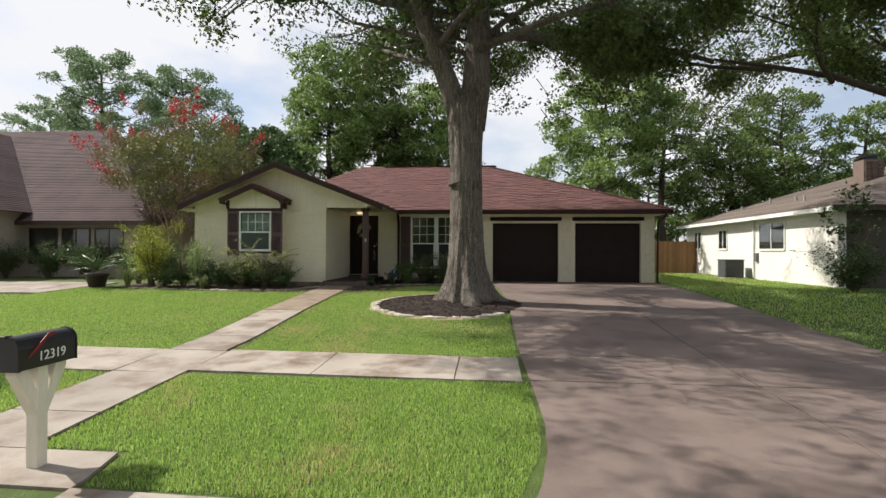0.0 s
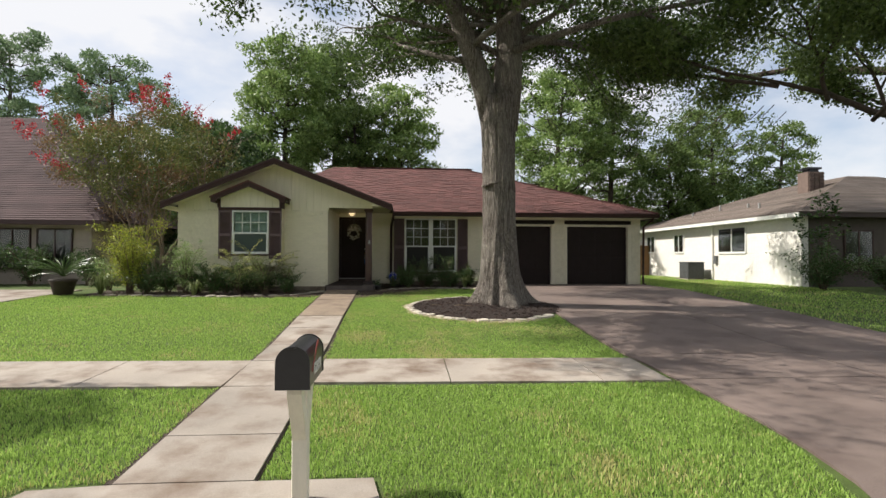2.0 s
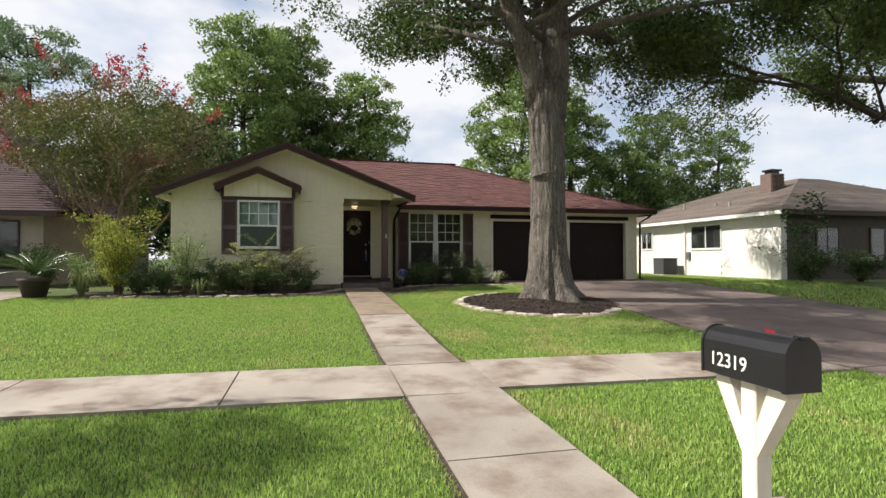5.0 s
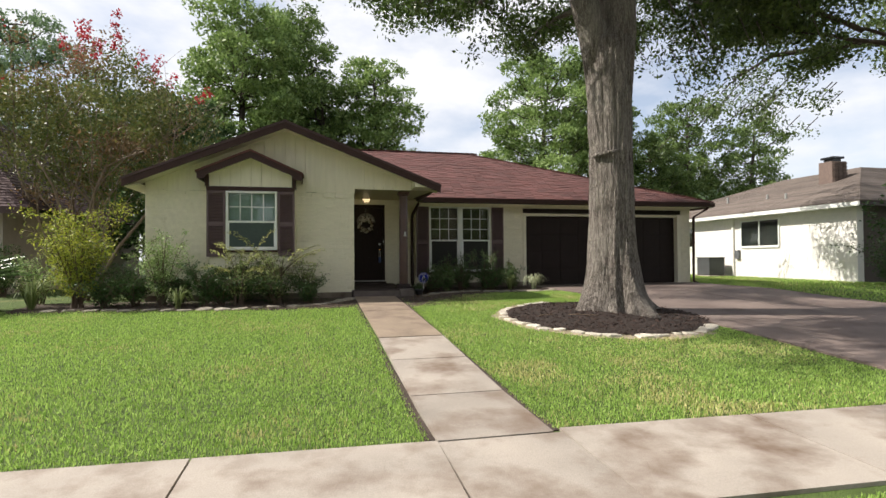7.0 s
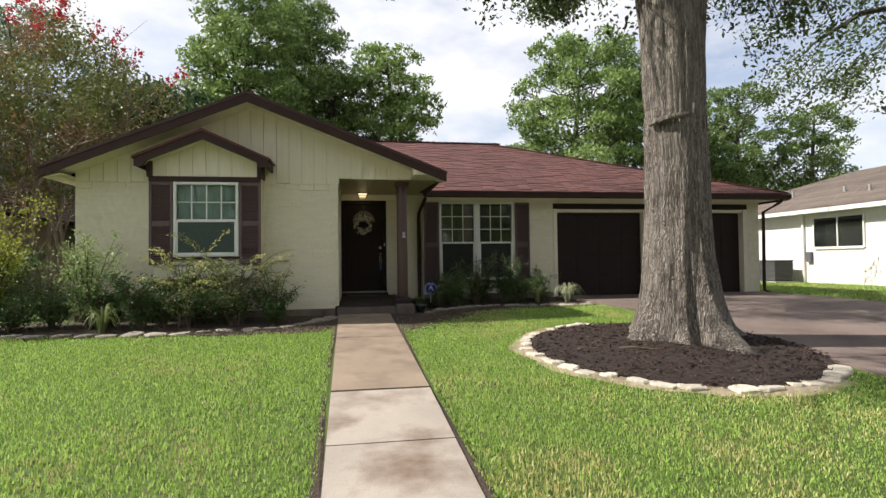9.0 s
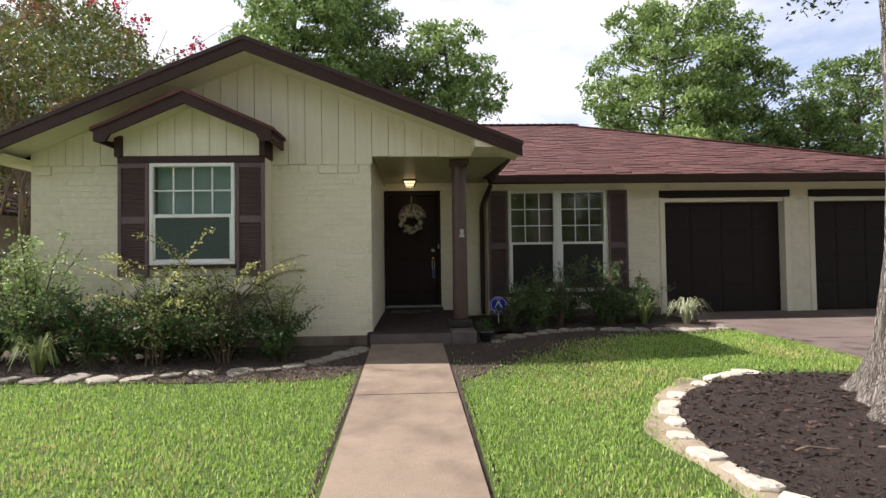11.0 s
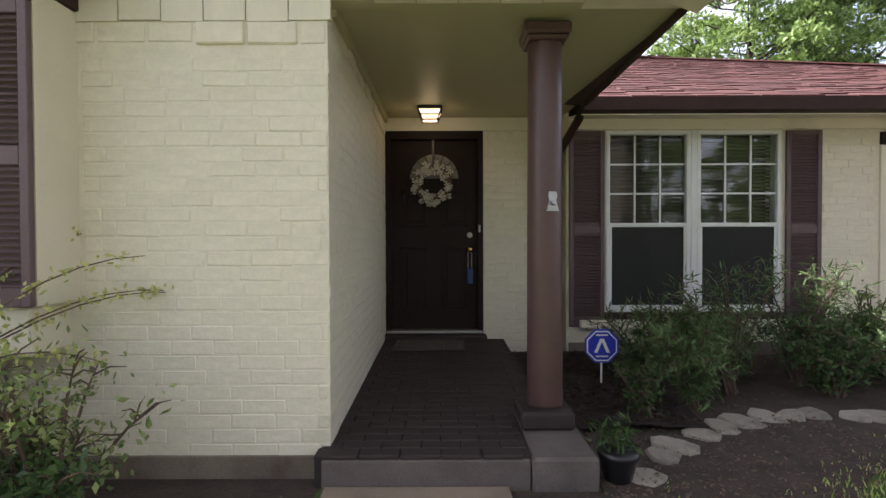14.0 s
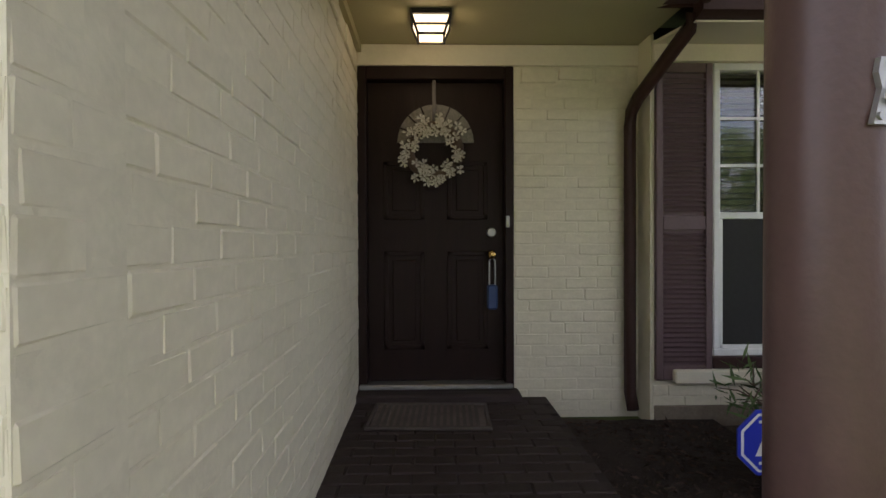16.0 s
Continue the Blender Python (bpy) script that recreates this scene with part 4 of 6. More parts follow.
for i in range(1, 8):
    an = i * math.pi / 8
    part("fan_bar", Geo().tube([(dcx + .1 * math.cos(an), DY + .064, cz + .1 * math.sin(an)), (dcx + R0 * math.cos(an), DY + .064, cz + R0 * math.sin(an))], .005, 6), M_DOOR, door)
part("deadbolt", Geo().tube([(-3.745, DY + .076, 1.63), (-3.745, DY + .05, 1.63)], [.034, .028], 16), M_STEEL, door)
part("door_knob", Geo().tube([(-3.745, DY + .076, 1.475), (-3.745, DY + .055, 1.475), (-3.745, DY + .03, 1.475), (-3.745, DY + .01, 1.475), (-3.745, DY + .0, 1.475)], [.034, .014, .03, .03, .018], 16), M_BRASS, door, "brass door knob", smooth=True)
part("doorbell", Geo().box(DX1 - .055, DX1 - .03, DY - .022, DY - .008, 1.66, 1.74, .004), M_STEEL, house)
part("porch_floor", Geo().box(SX - .06, PXR, PY + .03, DY - .005, .2, FZ - .012), M_GROUT, house)
part("porch_step", Geo().box(SX - .02, -3.60, PY, PY + .035, .2, FZ - .022, .008), M_STEP, house, "worn grey concrete front of the porch")
part("pillar_pad", Geo().box(-3.598, -3.27, PY - .03, 17.12, .2, FZ - .003, .015), M_STEP, house, "grey concrete pad under the pillar")
r = random.Random(21)
pf = thing("porch_paving", "worn brown brick paving on the porch floor", "paving", kind="structure")
pm = [Geo().box(-.098, .098, -.047, .047, -.02, .001 * k, .005).mesh("paver", M_PAVER) for k in range(4)]
y, row = PY + .05, 0
while y < DY - .09:
    x = SX + .06 - (row % 2) * .1
    while x < PXR:
        a, b = max(x - .1, SX - .05), min(x + .1, (PXR if y > 17.2 else -3.605) - .004)
        if b - a > .19:
            part("paver", pm[r.randrange(4)], M_PAVER, pf, at=pose((a + b) / 2, y, FZ - .002))
        elif b - a > .03:
            part("paver", Geo().box(a + .003, b - .003, y - .047, y + .047, FZ - .022, FZ - .001, .005), M_PAVER, pf)
        x += .205
    y += .101
    row += 1

# ---- porch things ----
pillar = thing("porch_pillar", "round brown painted porch pillar with a small cap", "pillar", (-3.44, 16.90, FZ))
part("shaft", Geo().tube([(0, 0, .10), (0, 0, .12), (0, 0, 2.18), (0, 0, 2.2)], [.10, .103, .098, .095], 28), M_PILLAR, pillar, smooth=True)
part("cap", Geo().box(-.13, .13, -.13, .13, 2.22, 2.285, .012).box(-.115, .115, -.115, .115, 2.19, 2.22, .01), M_PILLAR, pillar)
part("base", Geo().box(-.16, .14, -.17, .16, 0, .10, .015), M_PAVER, pillar)
bracket = part("bracket", Geo().prism([(-.038, 1.225), (.038, 1.225), (.02, 1.285), (.028, 1.31), (.022, 1.335), (-.022, 1.335), (-.028, 1.31), (-.02, 1.285)], "y", -.108, -.098), M_STEEL, pillar, "small steel flag bracket", at=pose(0, 0, 0, 0, 0, 14))
for x, z in ((-.026, 1.238), (.026, 1.238), (0, 1.322)):
    part("screw", Geo().tube([(x, -.108, z), (x, -.113, z)], .007, 8), M_STEEL, bracket)
part("bracket_socket", Geo().tube([(0, -.108, 1.27), (0, -.122, 1.275)], [.017, .013], 12), M_STEEL, bracket)

lamp = thing("porch_lamp", "lit black porch lantern fixed to the ceiling", "lamp", (-4.16, 19.05, 2.885))
part("canopy_plate", Geo().box(-.12, .12, -.12, .12, -.03, 0, .006), M_BLACK, lamp)
part("glass", Geo().add([(-.105, -.105, -.035), (.105, -.105, -.035), (.105, .105, -.035), (-.105, .105, -.035), (-.07, -.07, -.125), (.07, -.07, -.125), (.07, .07, -.125), (-.07, .07, -.125)],
     [(0, 1, 2, 3), (7, 6, 5, 4), (0, 4, 5, 1), (1, 5, 6, 2), (2, 6, 7, 3), (3, 7, 4, 0)]), M_AMBER, lamp, "glowing amber glass")
for sx in (-1, 1):
    for sy in (-1, 1):
        part("bar", Geo().tube([(sx * .112, sy * .112, -.03), (sx * .074, sy * .074, -.13)], .008, 6), M_BLACK, lamp)
for s in (-1, 1):
    part("rail", Geo().box(-.085, .085, s * .075 - .006, s * .075 + .006, -.135, -.123), M_BLACK, lamp)
    part("rail", Geo().box(s * .075 - .006, s * .075 + .006, -.08, .08, -.135, -.123), M_BLACK, lamp)
    part("rail", Geo().box(-.1, .1, s * .098 - .006, s * .098 + .006, -.088, -.078), M_BLACK, lamp)
bulb = new("porch_bulb", bpy.data.lights.new("porch_bulb", "POINT"))
bulb.data.energy, bulb.data.color, bulb.data.shadow_soft_size = .3, (1.0, 0.74, 0.42), .06
bulb.location = (-4.16, 19.05, PZ - .25)

wreath = thing("wreath", "round wreath of small white flowers hanging on the door", "wreath", (dcx - .01, DY + .02, 2.185))
part("ring", Geo().tube([(.17 * math.cos(i * math.pi / 14), 0, .17 * math.sin(i * math.pi / 14)) for i in range(29)], .035, 8), M_STEM, wreath, smooth=True)
r = random.Random(8)
for i in range(64):
    an, rr = r.uniform(0, 6.28), .17 + r.uniform(-.055, .06)
    g = Geo()
    cx, cz2, yy = rr * math.cos(an), rr * math.sin(an), -.03 - r.uniform(0, .025)
    for k in range(6):
        b = k * math.pi / 3 + r.random()
        g.add([(cx, yy, cz2), (cx + .026 * math.cos(b - .35), yy - .012, cz2 + .026 * math.sin(b - .35)), (cx + .034 * math.cos(b), yy - .006, cz2 + .034 * math.sin(b)), (cx + .026 * math.cos(b + .35), yy - .012, cz2 + .026 * math.sin(b + .35))], [(0, 1, 2, 3)])
    part("flower", g, M_WREATH, wreath)
part("hanger", Geo().box(-.012, .012, -.01, .0, .2, .50), M_BLACK, wreath)
lockbox = thing("lockbox", "small blue key lockbox hanging from the door knob", "lockbox", (-3.745, DY + .03, 1.10))
part("box_body", Geo().box(-.035, .035, -.03, .02, 0, .17, .012), M_LOCK, lockbox)
part("shackle", Geo().tube([(-.02, 0, .165), (-.02, 0, .33), (0, 0, .36), (.02, 0, .33), (.02, 0, .165)], .006, 8), M_STEEL, lockbox)
mat_ob = thing("door_mat", "worn dark brown doormat with a rubber border on the porch", "doormat", (-4.175, 19.08, FZ + .001), turn=-2)
part("pad", Geo().box(-.33, .33, -.19, .21, 0, .012, .004), M_MAT, mat_ob)
for x0, x1, y0, y1 in ((-.355, .355, -.225, -.192), (-.355, .355, .212, .24), (-.355, -.332, -.19, .21), (.332, .355, -.19, .21)):
    part("border", Geo().box(x0, x1, y0, y1, 0, .018, .005), M_RUBBER, mat_ob, "grey rubber border")
for i in range(16):
    part("rib", Geo().box(-.3 + i * .038, -.28 + i * .038, -.187, .207, .0125, .0155), M_RUBBER, mat_ob)

sign = thing("yard_sign", "small blue octagonal security sign on a thin stake", "sign", (-2.73, 18.15, ground_z(18.15) - .07))
R0 = .15
oc = [(R0 * math.cos(math.pi / 8 + i * math.pi / 4), .42 + R0 * math.sin(math.pi / 8 + i * math.pi / 4)) for i in range(8)]
oc2 = [(p[0] * .9, .42 + (p[1] - .42) * .9) for p in oc]
oc3 = [(p[0] * .82, .42 + (p[1] - .42) * .82) for p in oc]
part("panel", Geo().prism(oc, "y", -.006, .004), M_BLUE, sign)
part("border", Geo().prism(oc2, "y", -.0075, -.006), M_LETTER, sign)
part("face", Geo().prism(oc3, "y", -.009, -.0075), M_BLUE, sign)
part("emblem", Geo().prism([(-.065, .365), (-.038, .365), (0, .455), (.038, .365), (.065, .365), (.016, .48), (-.016, .48)], "y", -.011, -.009), M_LETTER, sign)
for z in (.335, .51):
    part("lettering", Geo().box(-.05, .05, -.011, -.009, z - .006, z + .006), M_LETTER, sign)
part("stake", Geo().tube([(0, .01, -.2), (0, .01, .36)], .008, 8), M_LETTER, sign)

# ---- mailbox ----
mb = thing("mailbox", "black metal mailbox with white house numbers on a white wooden post", "mailbox", (-3.02, 4.265, ground_z(4.265) - .012), turn=0)
part("post", Geo().box(-.05, .05, -.05, .05, 0, .83, .006), M_POST, mb, "white painted wooden post, chipped at the edges")
part("brace", Geo().prism([(-.05, .48), (-.04, .43), (-.23, .79), (-.23, .83), (-.13, .83), (-.05, .62)], "x", -.045, .045), M_POST, mb)
part("brace", Geo().prism([(.05, .48), (.04, .43), (.23, .79), (.23, .83), (.13, .83), (.05, .62)], "x", -.045, .045), M_POST, mb)
W, H, L = .098, .155, .27
prof = [(-W, 0), (W, 0), (W, H)] + [(W * math.cos(i * math.pi / 12), H + W * math.sin(i * math.pi / 12)) for i in range(1, 12)] + [(-W, H)]
box_ob = part("box", Geo().prism([(x, z + .835) for x, z in prof], "y", -L, L), M_BLACK, mb)
part("door", Geo().prism([(x * 1.07, (z - .1) * 1.05 + .935) for x, z in prof], "y", -L - .012, -L + .012), M_BLACK, mb)
part("rear_rim", Geo().prism([(x * 1.05, (z - .1) * 1.04 + .935) for x, z in prof], "y", L - .008, L + .008), M_BLACK, mb)
part("latch", Geo().box(-.02, .02, -L - .035, -L + .03, 1.08, 1.1, .004), M_BLACK, mb)
part("flag", Geo().prism([(-.20, .93), (-.185, .92), (.0, 1.06), (.03, 1.06), (.05, 1.09), (-.01, 1.09)], "x", W + .004, W + .008), M_RED, mb, "red metal flag, lowered")
for s in (-1, 1):
    part("number", text_mesh("number", "12319", .105, M_LETTER), M_LETTER, mb, "white house number", at=Matrix.Translation((s * (W + .002), .03 if s > 0 else .08, .915)) @ pose(0, 0, 0, 90, 0, 90 * s))
cn = thing("curb_number", "white painted patch with the house number on the curb", "house number", (-.85, 3.72, -.165), kind="structure")
cx0 = -.1
part("patch", Geo().slab([(-.45, -.07, 0), (.45, -.10, 0), (.45, .08, 0.004), (-.45, .11, 0.004)], .003), M_LETTER, cn)
part("number", text_mesh("curb_digits", "12319", .15, M_BLACK, .001), M_BLACK, cn, at=pose(0, 0, .006, 0, 0, -2))
cn.location = (-.85, 3.62 + .1 + skew(-.85) + .06, -.262)

# ---- trees ----
def limbs(geo, tips, r, p, d, length, rad, level, seg=8, spread=.6, up=.15, steps=4, kids=3, shrink=.62, floor=-.05):
    """A bent tapering limb with its branches; the ends of the last ones go to tips."""
    p, d = Vector(p), Vector(d).normalized()
    pts, rads = [p.copy()], [rad]
    for i in range(steps):
        d = (d + Vector((r.gauss(0, .16), r.gauss(0, .16), r.gauss(0, .10) + up * .25))).normalized()
        d.z = max(d.z, floor)
        p = p + d * (length / steps)
        pts.append(p.copy())
        rads.append(rad * (1 - .55 * (i + 1) / steps))
        if level <= 1:
            tips.append(p.copy())
    geo.tube(pts, rads, seg)
    if level > 0:
        for k in range(kids):
            f = r.uniform(.35, 1.0) if k else 1.0
            i = min(int(f * steps), steps - 1)
            q = pts[i].lerp(pts[i + 1], f * steps - i)
            nd = (d + Vector((r.gauss(0, spread), r.gauss(0, spread), r.gauss(0, spread * .6) + up))).normalized()
            limbs(geo, tips, r, q, nd, length * shrink * r.uniform(.8, 1.2), rads[i] * .62, level - 1, max(5, seg - 2), spread, up, steps, kids, shrink, floor)
    else:
        tips.append(p)


def foliage(centres, per, spread, rs, squash=.75):
    c = np.repeat(np.array([tuple(p) for p in centres]), per, axis=0)
    o = rs.normal(size=c.shape)
    o /= np.linalg.norm(o, axis=1)[:, None] + 1e-9
    o *= (rs.uniform(0, 1, len(c)) ** .45)[:, None] * spread
    o[:, 2] *= squash
    return c + o


# the large oak in its mulch ring
OX, OY = -.04, 13.30
oak = thing("oak_tree", "large spreading oak with a thick ridged grey trunk", "tree", (OX, OY, ground_z(OY)))
trunk = Geo()
NA, rows_z = 120, [-.1, .0, .08, .16, .26, .38, .52, .7] + [.9 + .18 * k for k in range(24)]
for z in rows_z:
    for k in range(NA):
        an = 2 * math.pi * k / NA
        base = .375 + .03 * min(1, max(0, z - 3.2) / 1.5) + .27 * math.exp(-max(z, 0) / .75)
        lobes = .42 * math.exp(-max(z, 0) / .30) * max(0, math.sin(an * 4 + .9 + .5 * math.sin(an * 2))) ** 1.5 + .09 * math.exp(-max(z, 0) / .35) * math.sin(an * 9 + 1.3 + .8 * math.sin(an * 3))
        ridge = .030 * noise.noise(Vector((math.cos(an) * 6, math.sin(an) * 6, z * .9))) + .022 * noise.noise(Vector((math.cos(an) * 15, math.sin(an) * 15, z * 2.5)))
        rr = base + lobes + ridge
        sx = 1.0 + .10 * max(0, z - 3.8)
        trunk.v.append((rr * math.cos(an) * sx - .012 * z, rr * math.sin(an), z))
for j in range(len(rows_z) - 1):
    for k in range(NA):
        k2 = (k + 1) % NA
        trunk.f.append((j * NA + k, j * NA + k2, (j + 1) * NA + k2, (j + 1) * NA + k))
trunk.f.append(tuple(range((len(rows_z) - 1) * NA, len(rows_z) * NA)))
part("trunk", trunk, M_BARK, oak, "ridged grey bark with root flare", smooth=True)
part("burl", Geo().tube([(-.46, -.1, 2.86), (-.40, -.22, 2.88), (-.28, -.38, 2.90), (-.1, -.44, 2.93)], [.03, .045, .045, .02], 8), M_BARK, oak, smooth=True)
r, tips, g = random.Random(31), [], Geo()
for p, d, ln, rad in [((-.16, -.02, 4.3), (-.34, -.06, 1), 4.6, .29), ((.04, .02, 4.3), (.09, .06, 1), 5.0, .39), ((.02, .1, 4.9), (.1, .45, 1), 4.4, .2)]:
    pts = [Vector(p) + Vector(d).normalized() * ln * f + Vector((.06 * math.sin(f * 7), .05 * math.cos(f * 5), 0)) for f in (0, .2, .4, .6, .8, 1)]
    g.tube(pts, [rad * (1 - .5 * f) for f in (0, .2, .4, .6, .8, 1)], 18)
    for k in range(9):
        f = .35 + .65 * k / 8
        q = Vector(p).lerp(pts[-1], f)
        an = k * 2.4 + rad * 9
        limbs(g, tips, r, q, (math.cos(an), math.sin(an), .35 + .3 * f), 3.6 - .9 * f, .085, 2, 8, .5, .02, 4, 3, .62)
for d, ln in [((-1, -.75, .34), 5.8), ((-1, -.2, .36), 6.0), ((-1, .45, .36), 5.4), ((-.42, -1, .4), 7.2), ((-.8, -1, .42), 7.2), ((.3, -1, .34), 5.0), ((1, -.5, .12), 4.6), ((1, .3, .12), 4.8), ((.5, 1, .3), 4.6), ((-.5, 1, .3), 4.6)]:
    limbs(g, tips, r, (.2 * d[0], .2 * d[1], (5.9 if d[0] > .6 else 6.9) + r.uniform(0, .8)), d, ln, .10, 2, 8, .42, .0, 5, 4, .55)
for k in range(430):
    q = Vector((r.uniform(-7.2, .8), r.uniform(-7.6, 4.2), r.uniform(6.9, 10.0)))
    if noise.noise(q * .45) > -.12:
        tips.append(q)
for k in range(75):       # foliage round the fork and behind the trunk
    q = Vector((r.uniform(-1.7, 1.2), r.uniform(1.4, 4.4), 5.5 + 2.2 * r.random()))
    if noise.noise(q * .6) > -.15:
        tips.append(q + Vector((0, 0, .7 if q.x < .6 else 0)))
for k in range(60):
    q = Vector((r.uniform(-3.4, 2.4), r.uniform(-1.6, .4), 6.3 + 2.2 * r.random()))
    if noise.noise(q * .6) > -.1 and math.hypot(q.x, q.y) > .9:
        tips.append(q)
for k in range(125):       # foliage hanging low on the driveway side
    q = Vector((r.uniform(2.2, 6.8), r.uniform(-.8, 5.2), 5.3 + 3.6 * r.random() ** .8))
    if noise.noise(q * .55) > -.12:
        tips.append(q)
        g.tube([q + Vector((-.5, -.1, .5)), q + Vector((-.2, 0, .12)), q], [.016, .012, .006], 4)
for k in range(150):       # the upper crown, above the view, that shades the side lawn
    q = Vector((r.uniform(-2.5, 5.0), r.uniform(-4.5, 5.5), r.uniform(9.2, 12.8)))
    if noise.noise(q * .45) > -.12:
        tips.append(q)
        g.tube([Vector((q.x * .5, q.y * .5, q.z - 1.4)), Vector((q.x * .8, q.y * .8, q.z - .5)), q], [.03, .02, .008], 4)
for k in range(52):       # sparse low sprays at the outer left of the crown
    q = Vector((r.uniform(-7.3, -3.6), r.uniform(-4.4, -.6), r.uniform(6.55, 7.3)))
    if noise.noise(q * .7) > -.2:
        tips.append(q)
        g.tube([q + Vector((.5, .3, .7)), q + Vector((.15, .1, .25)), q], [.016, .012, .006], 4)
part("branching", g, M_BARK, oak, smooth=True, kind="stuff")
rs = np.random.default_rng(5)


def lets_sun_in(p):
    """True for foliage that does not shade the sunny grass round the mailbox."""
    sx, sy = p.x + .98 * (p.z + .3), p.y - .19 * (p.z + .3)
    return not (-6.4 < sx < .2 and sy < 5.7)


def clears_trunk(p):
    """True for crown foliage that leaves the lower trunk in the sun; a little is kept for dappled shade."""
    z = p.z + p.x / .98
    return not (p.x < -.8 and .1 < z < 4.3 and abs(p.y + .19 * p.x) < 1.0) or noise.noise(p * 2.3) > .38


tips = [p for p in tips if p.z > (6.5 if p.x < -4.3 else 6.2 if p.x < .6 else 4.9) + .25 * math.sin(p.x * 1.3 + p.y) and p.x > -7.4 and lets_sun_in(p + Vector((OX, OY, .2))) and clears_trunk(p)]
part("crown", cards("crown", M_OAK, foliage(tips, 54, .53, rs, .75), .122, rs, .5, .25), M_OAK, oak, "dense crown of small green leaves with gaps")

tree_r = thing("shade_tree", "large leafy shade tree with a low spreading limb", "tree", (13.6, 12.8, ground_z(12.8)))
g, tips, r = Geo(), [], random.Random(41)
g.tube([(0, 0, -.1), (0, 0, .4), (-.1, 0, 2.0), (-.2, 0, 3.6), (-.1, 0, 6)], [.5, .36, .32, .3, .2], 12)
g.tube([(-.2, 0, 3.9), (-1.6, .3, 4.5), (-3.0, .4, 4.75), (-4.1, .4, 4.92), (-5.3, .4, 5.35), (-6.6, .4, 5.6), (-7.9, .4, 5.8)], [.16, .12, .095, .085, .07, .05, .03], 9)
for p, d, ln in [((-3.2, .4, 4.5), (-.7, .1, .8), 2.6), ((-5.3, .4, 5.2), (-.8, -.6, .5), 2.6), ((-6.6, .4, 5.5), (-.9, .3, .4), 2.4), ((-4.1, .4, 4.7), (-.2, -.9, .6), 2.6), ((-7.9, .4, 5.75), (-1, 0, .2), 1.8), ((-2.2, .3, 4.3), (-.4, .8, .8), 2.8), ((-.1, 0, 5.4), (-.9, -.2, .7), 3.6), ((-.1, 0, 5.6), (-.6, .7, .7), 3.4), ((-.1, 0, 5.8), (-.2, -.8, .8), 3.4), ((-.1, 0, 6), (-.2, .2, 1), 3.2), ((-.1, 0, 5.8), (.8, .2, .8), 3.2), ((-.1, 0, 5.2), (-.95, -.7, .5), 3.8)]:
    limbs(g, tips, r, p, d, ln, .06, 2, 7, .55, .08, 4, 4, .62)
g.tube([(-.1, 0, 5.2), (-1.6, 2.0, 6.6), (-3.2, 4.2, 7.4), (-4.6, 6.0, 7.6), (-5.4, 6.8, 7.0)], [.16, .13, .10, .07, .03], 8)
for k in range(140):
    q = Vector((-4.9 + r.gauss(0, 1.0), 6.2 + r.gauss(0, 1.1), 4.9 + 5.2 * r.random() ** .8))
    if noise.noise(q * .6) > -.15:
        tips.append(q)
        g.tube([q + Vector((.35, -.2, .45)), q + Vector((.1, 0, .12)), q], [.016, .012, .006], 4)
part("trunk", g, M_BARKD, tree_r, smooth=True)
tips = [p for p in tips if p.z > 4.55]
part("crown", cards("crown", M_SHADEL, foliage(tips, 66, .52, rs, .7), .125, rs, .5, .25), M_SHADEL, tree_r)

tree_l = thing("street_tree", "leafy street tree on the grass verge", "tree", (-15.2, 5.2, ground_z(5.2)))
g, tips, r = Geo(), [], random.Random(43)
g.tube([(0, 0, -.1), (0, 0, .3), (.1, 0, 2.5), (.4, .1, 4.5), (.8, .2, 6.4), (1.0, .4, 8)], [.42, .3, .25, .22, .15, .06], 10)
for p, d, ln in [((.3, 0, 4), (.9, .1, .7), 2.2), ((.4, .1, 4.6), (.4, -.7, .7), 2.0), ((.8, .2, 5.6), (.9, .5, .6), 2.0), ((.9, .3, 7), (.5, .3, .8), 1.8), ((1.0, .4, 8), (.3, -.4, .9), 1.6)]:
    limbs(g, tips, r, p, d, ln, .08, 2, 7, .5, .05, 4, 3, .6)
for k in range(46):
    q = Vector((r.uniform(.8, 3.2), r.uniform(.4, 3.2), r.uniform(6, 8.2)))
    if noise.noise(q * .6) > -.2:
        tips.append(q)
        g.tube([Vector((.9, .2, 5.6)).lerp(q, .3), Vector((.9, .2, 5.6)).lerp(q, .7) + Vector((0, 0, .1)), q], [.03, .02, .01], 4)
part("trunk", g, M_BARKD, tree_l, smooth=True)
tips = [p for p in tips if lets_sun_in(p + Vector((-15.2, 5.2, -.25)))]
part("crown", cards("crown", M_OAK, foliage(tips, 70, .5, rs, .7), .14, rs, .5, .3), M_OAK, tree_l)


def lump_shell(centres, radii, density, rs2, squash):
    """Leaf places on the shells of many small rounded clumps, thinner on their undersides."""
    out = []
    for c, rad in zip(centres, radii):
        n = int(density * rad * rad)
        o = rs2.normal(size=(n, 3))
        o /= np.linalg.norm(o, axis=1)[:, None] + 1e-9
        o[:, 2] = np.where((o[:, 2] < -.25) & (rs2.uniform(0, 1, n) < .7), -o[:, 2], o[:, 2])
        o *= (rad * rs2.uniform(.45, 1.08, n) ** .6)[:, None]
        o[:, 2] *= squash
        out.append(o + np.array(tuple(c)))
    return np.concatenate(out)


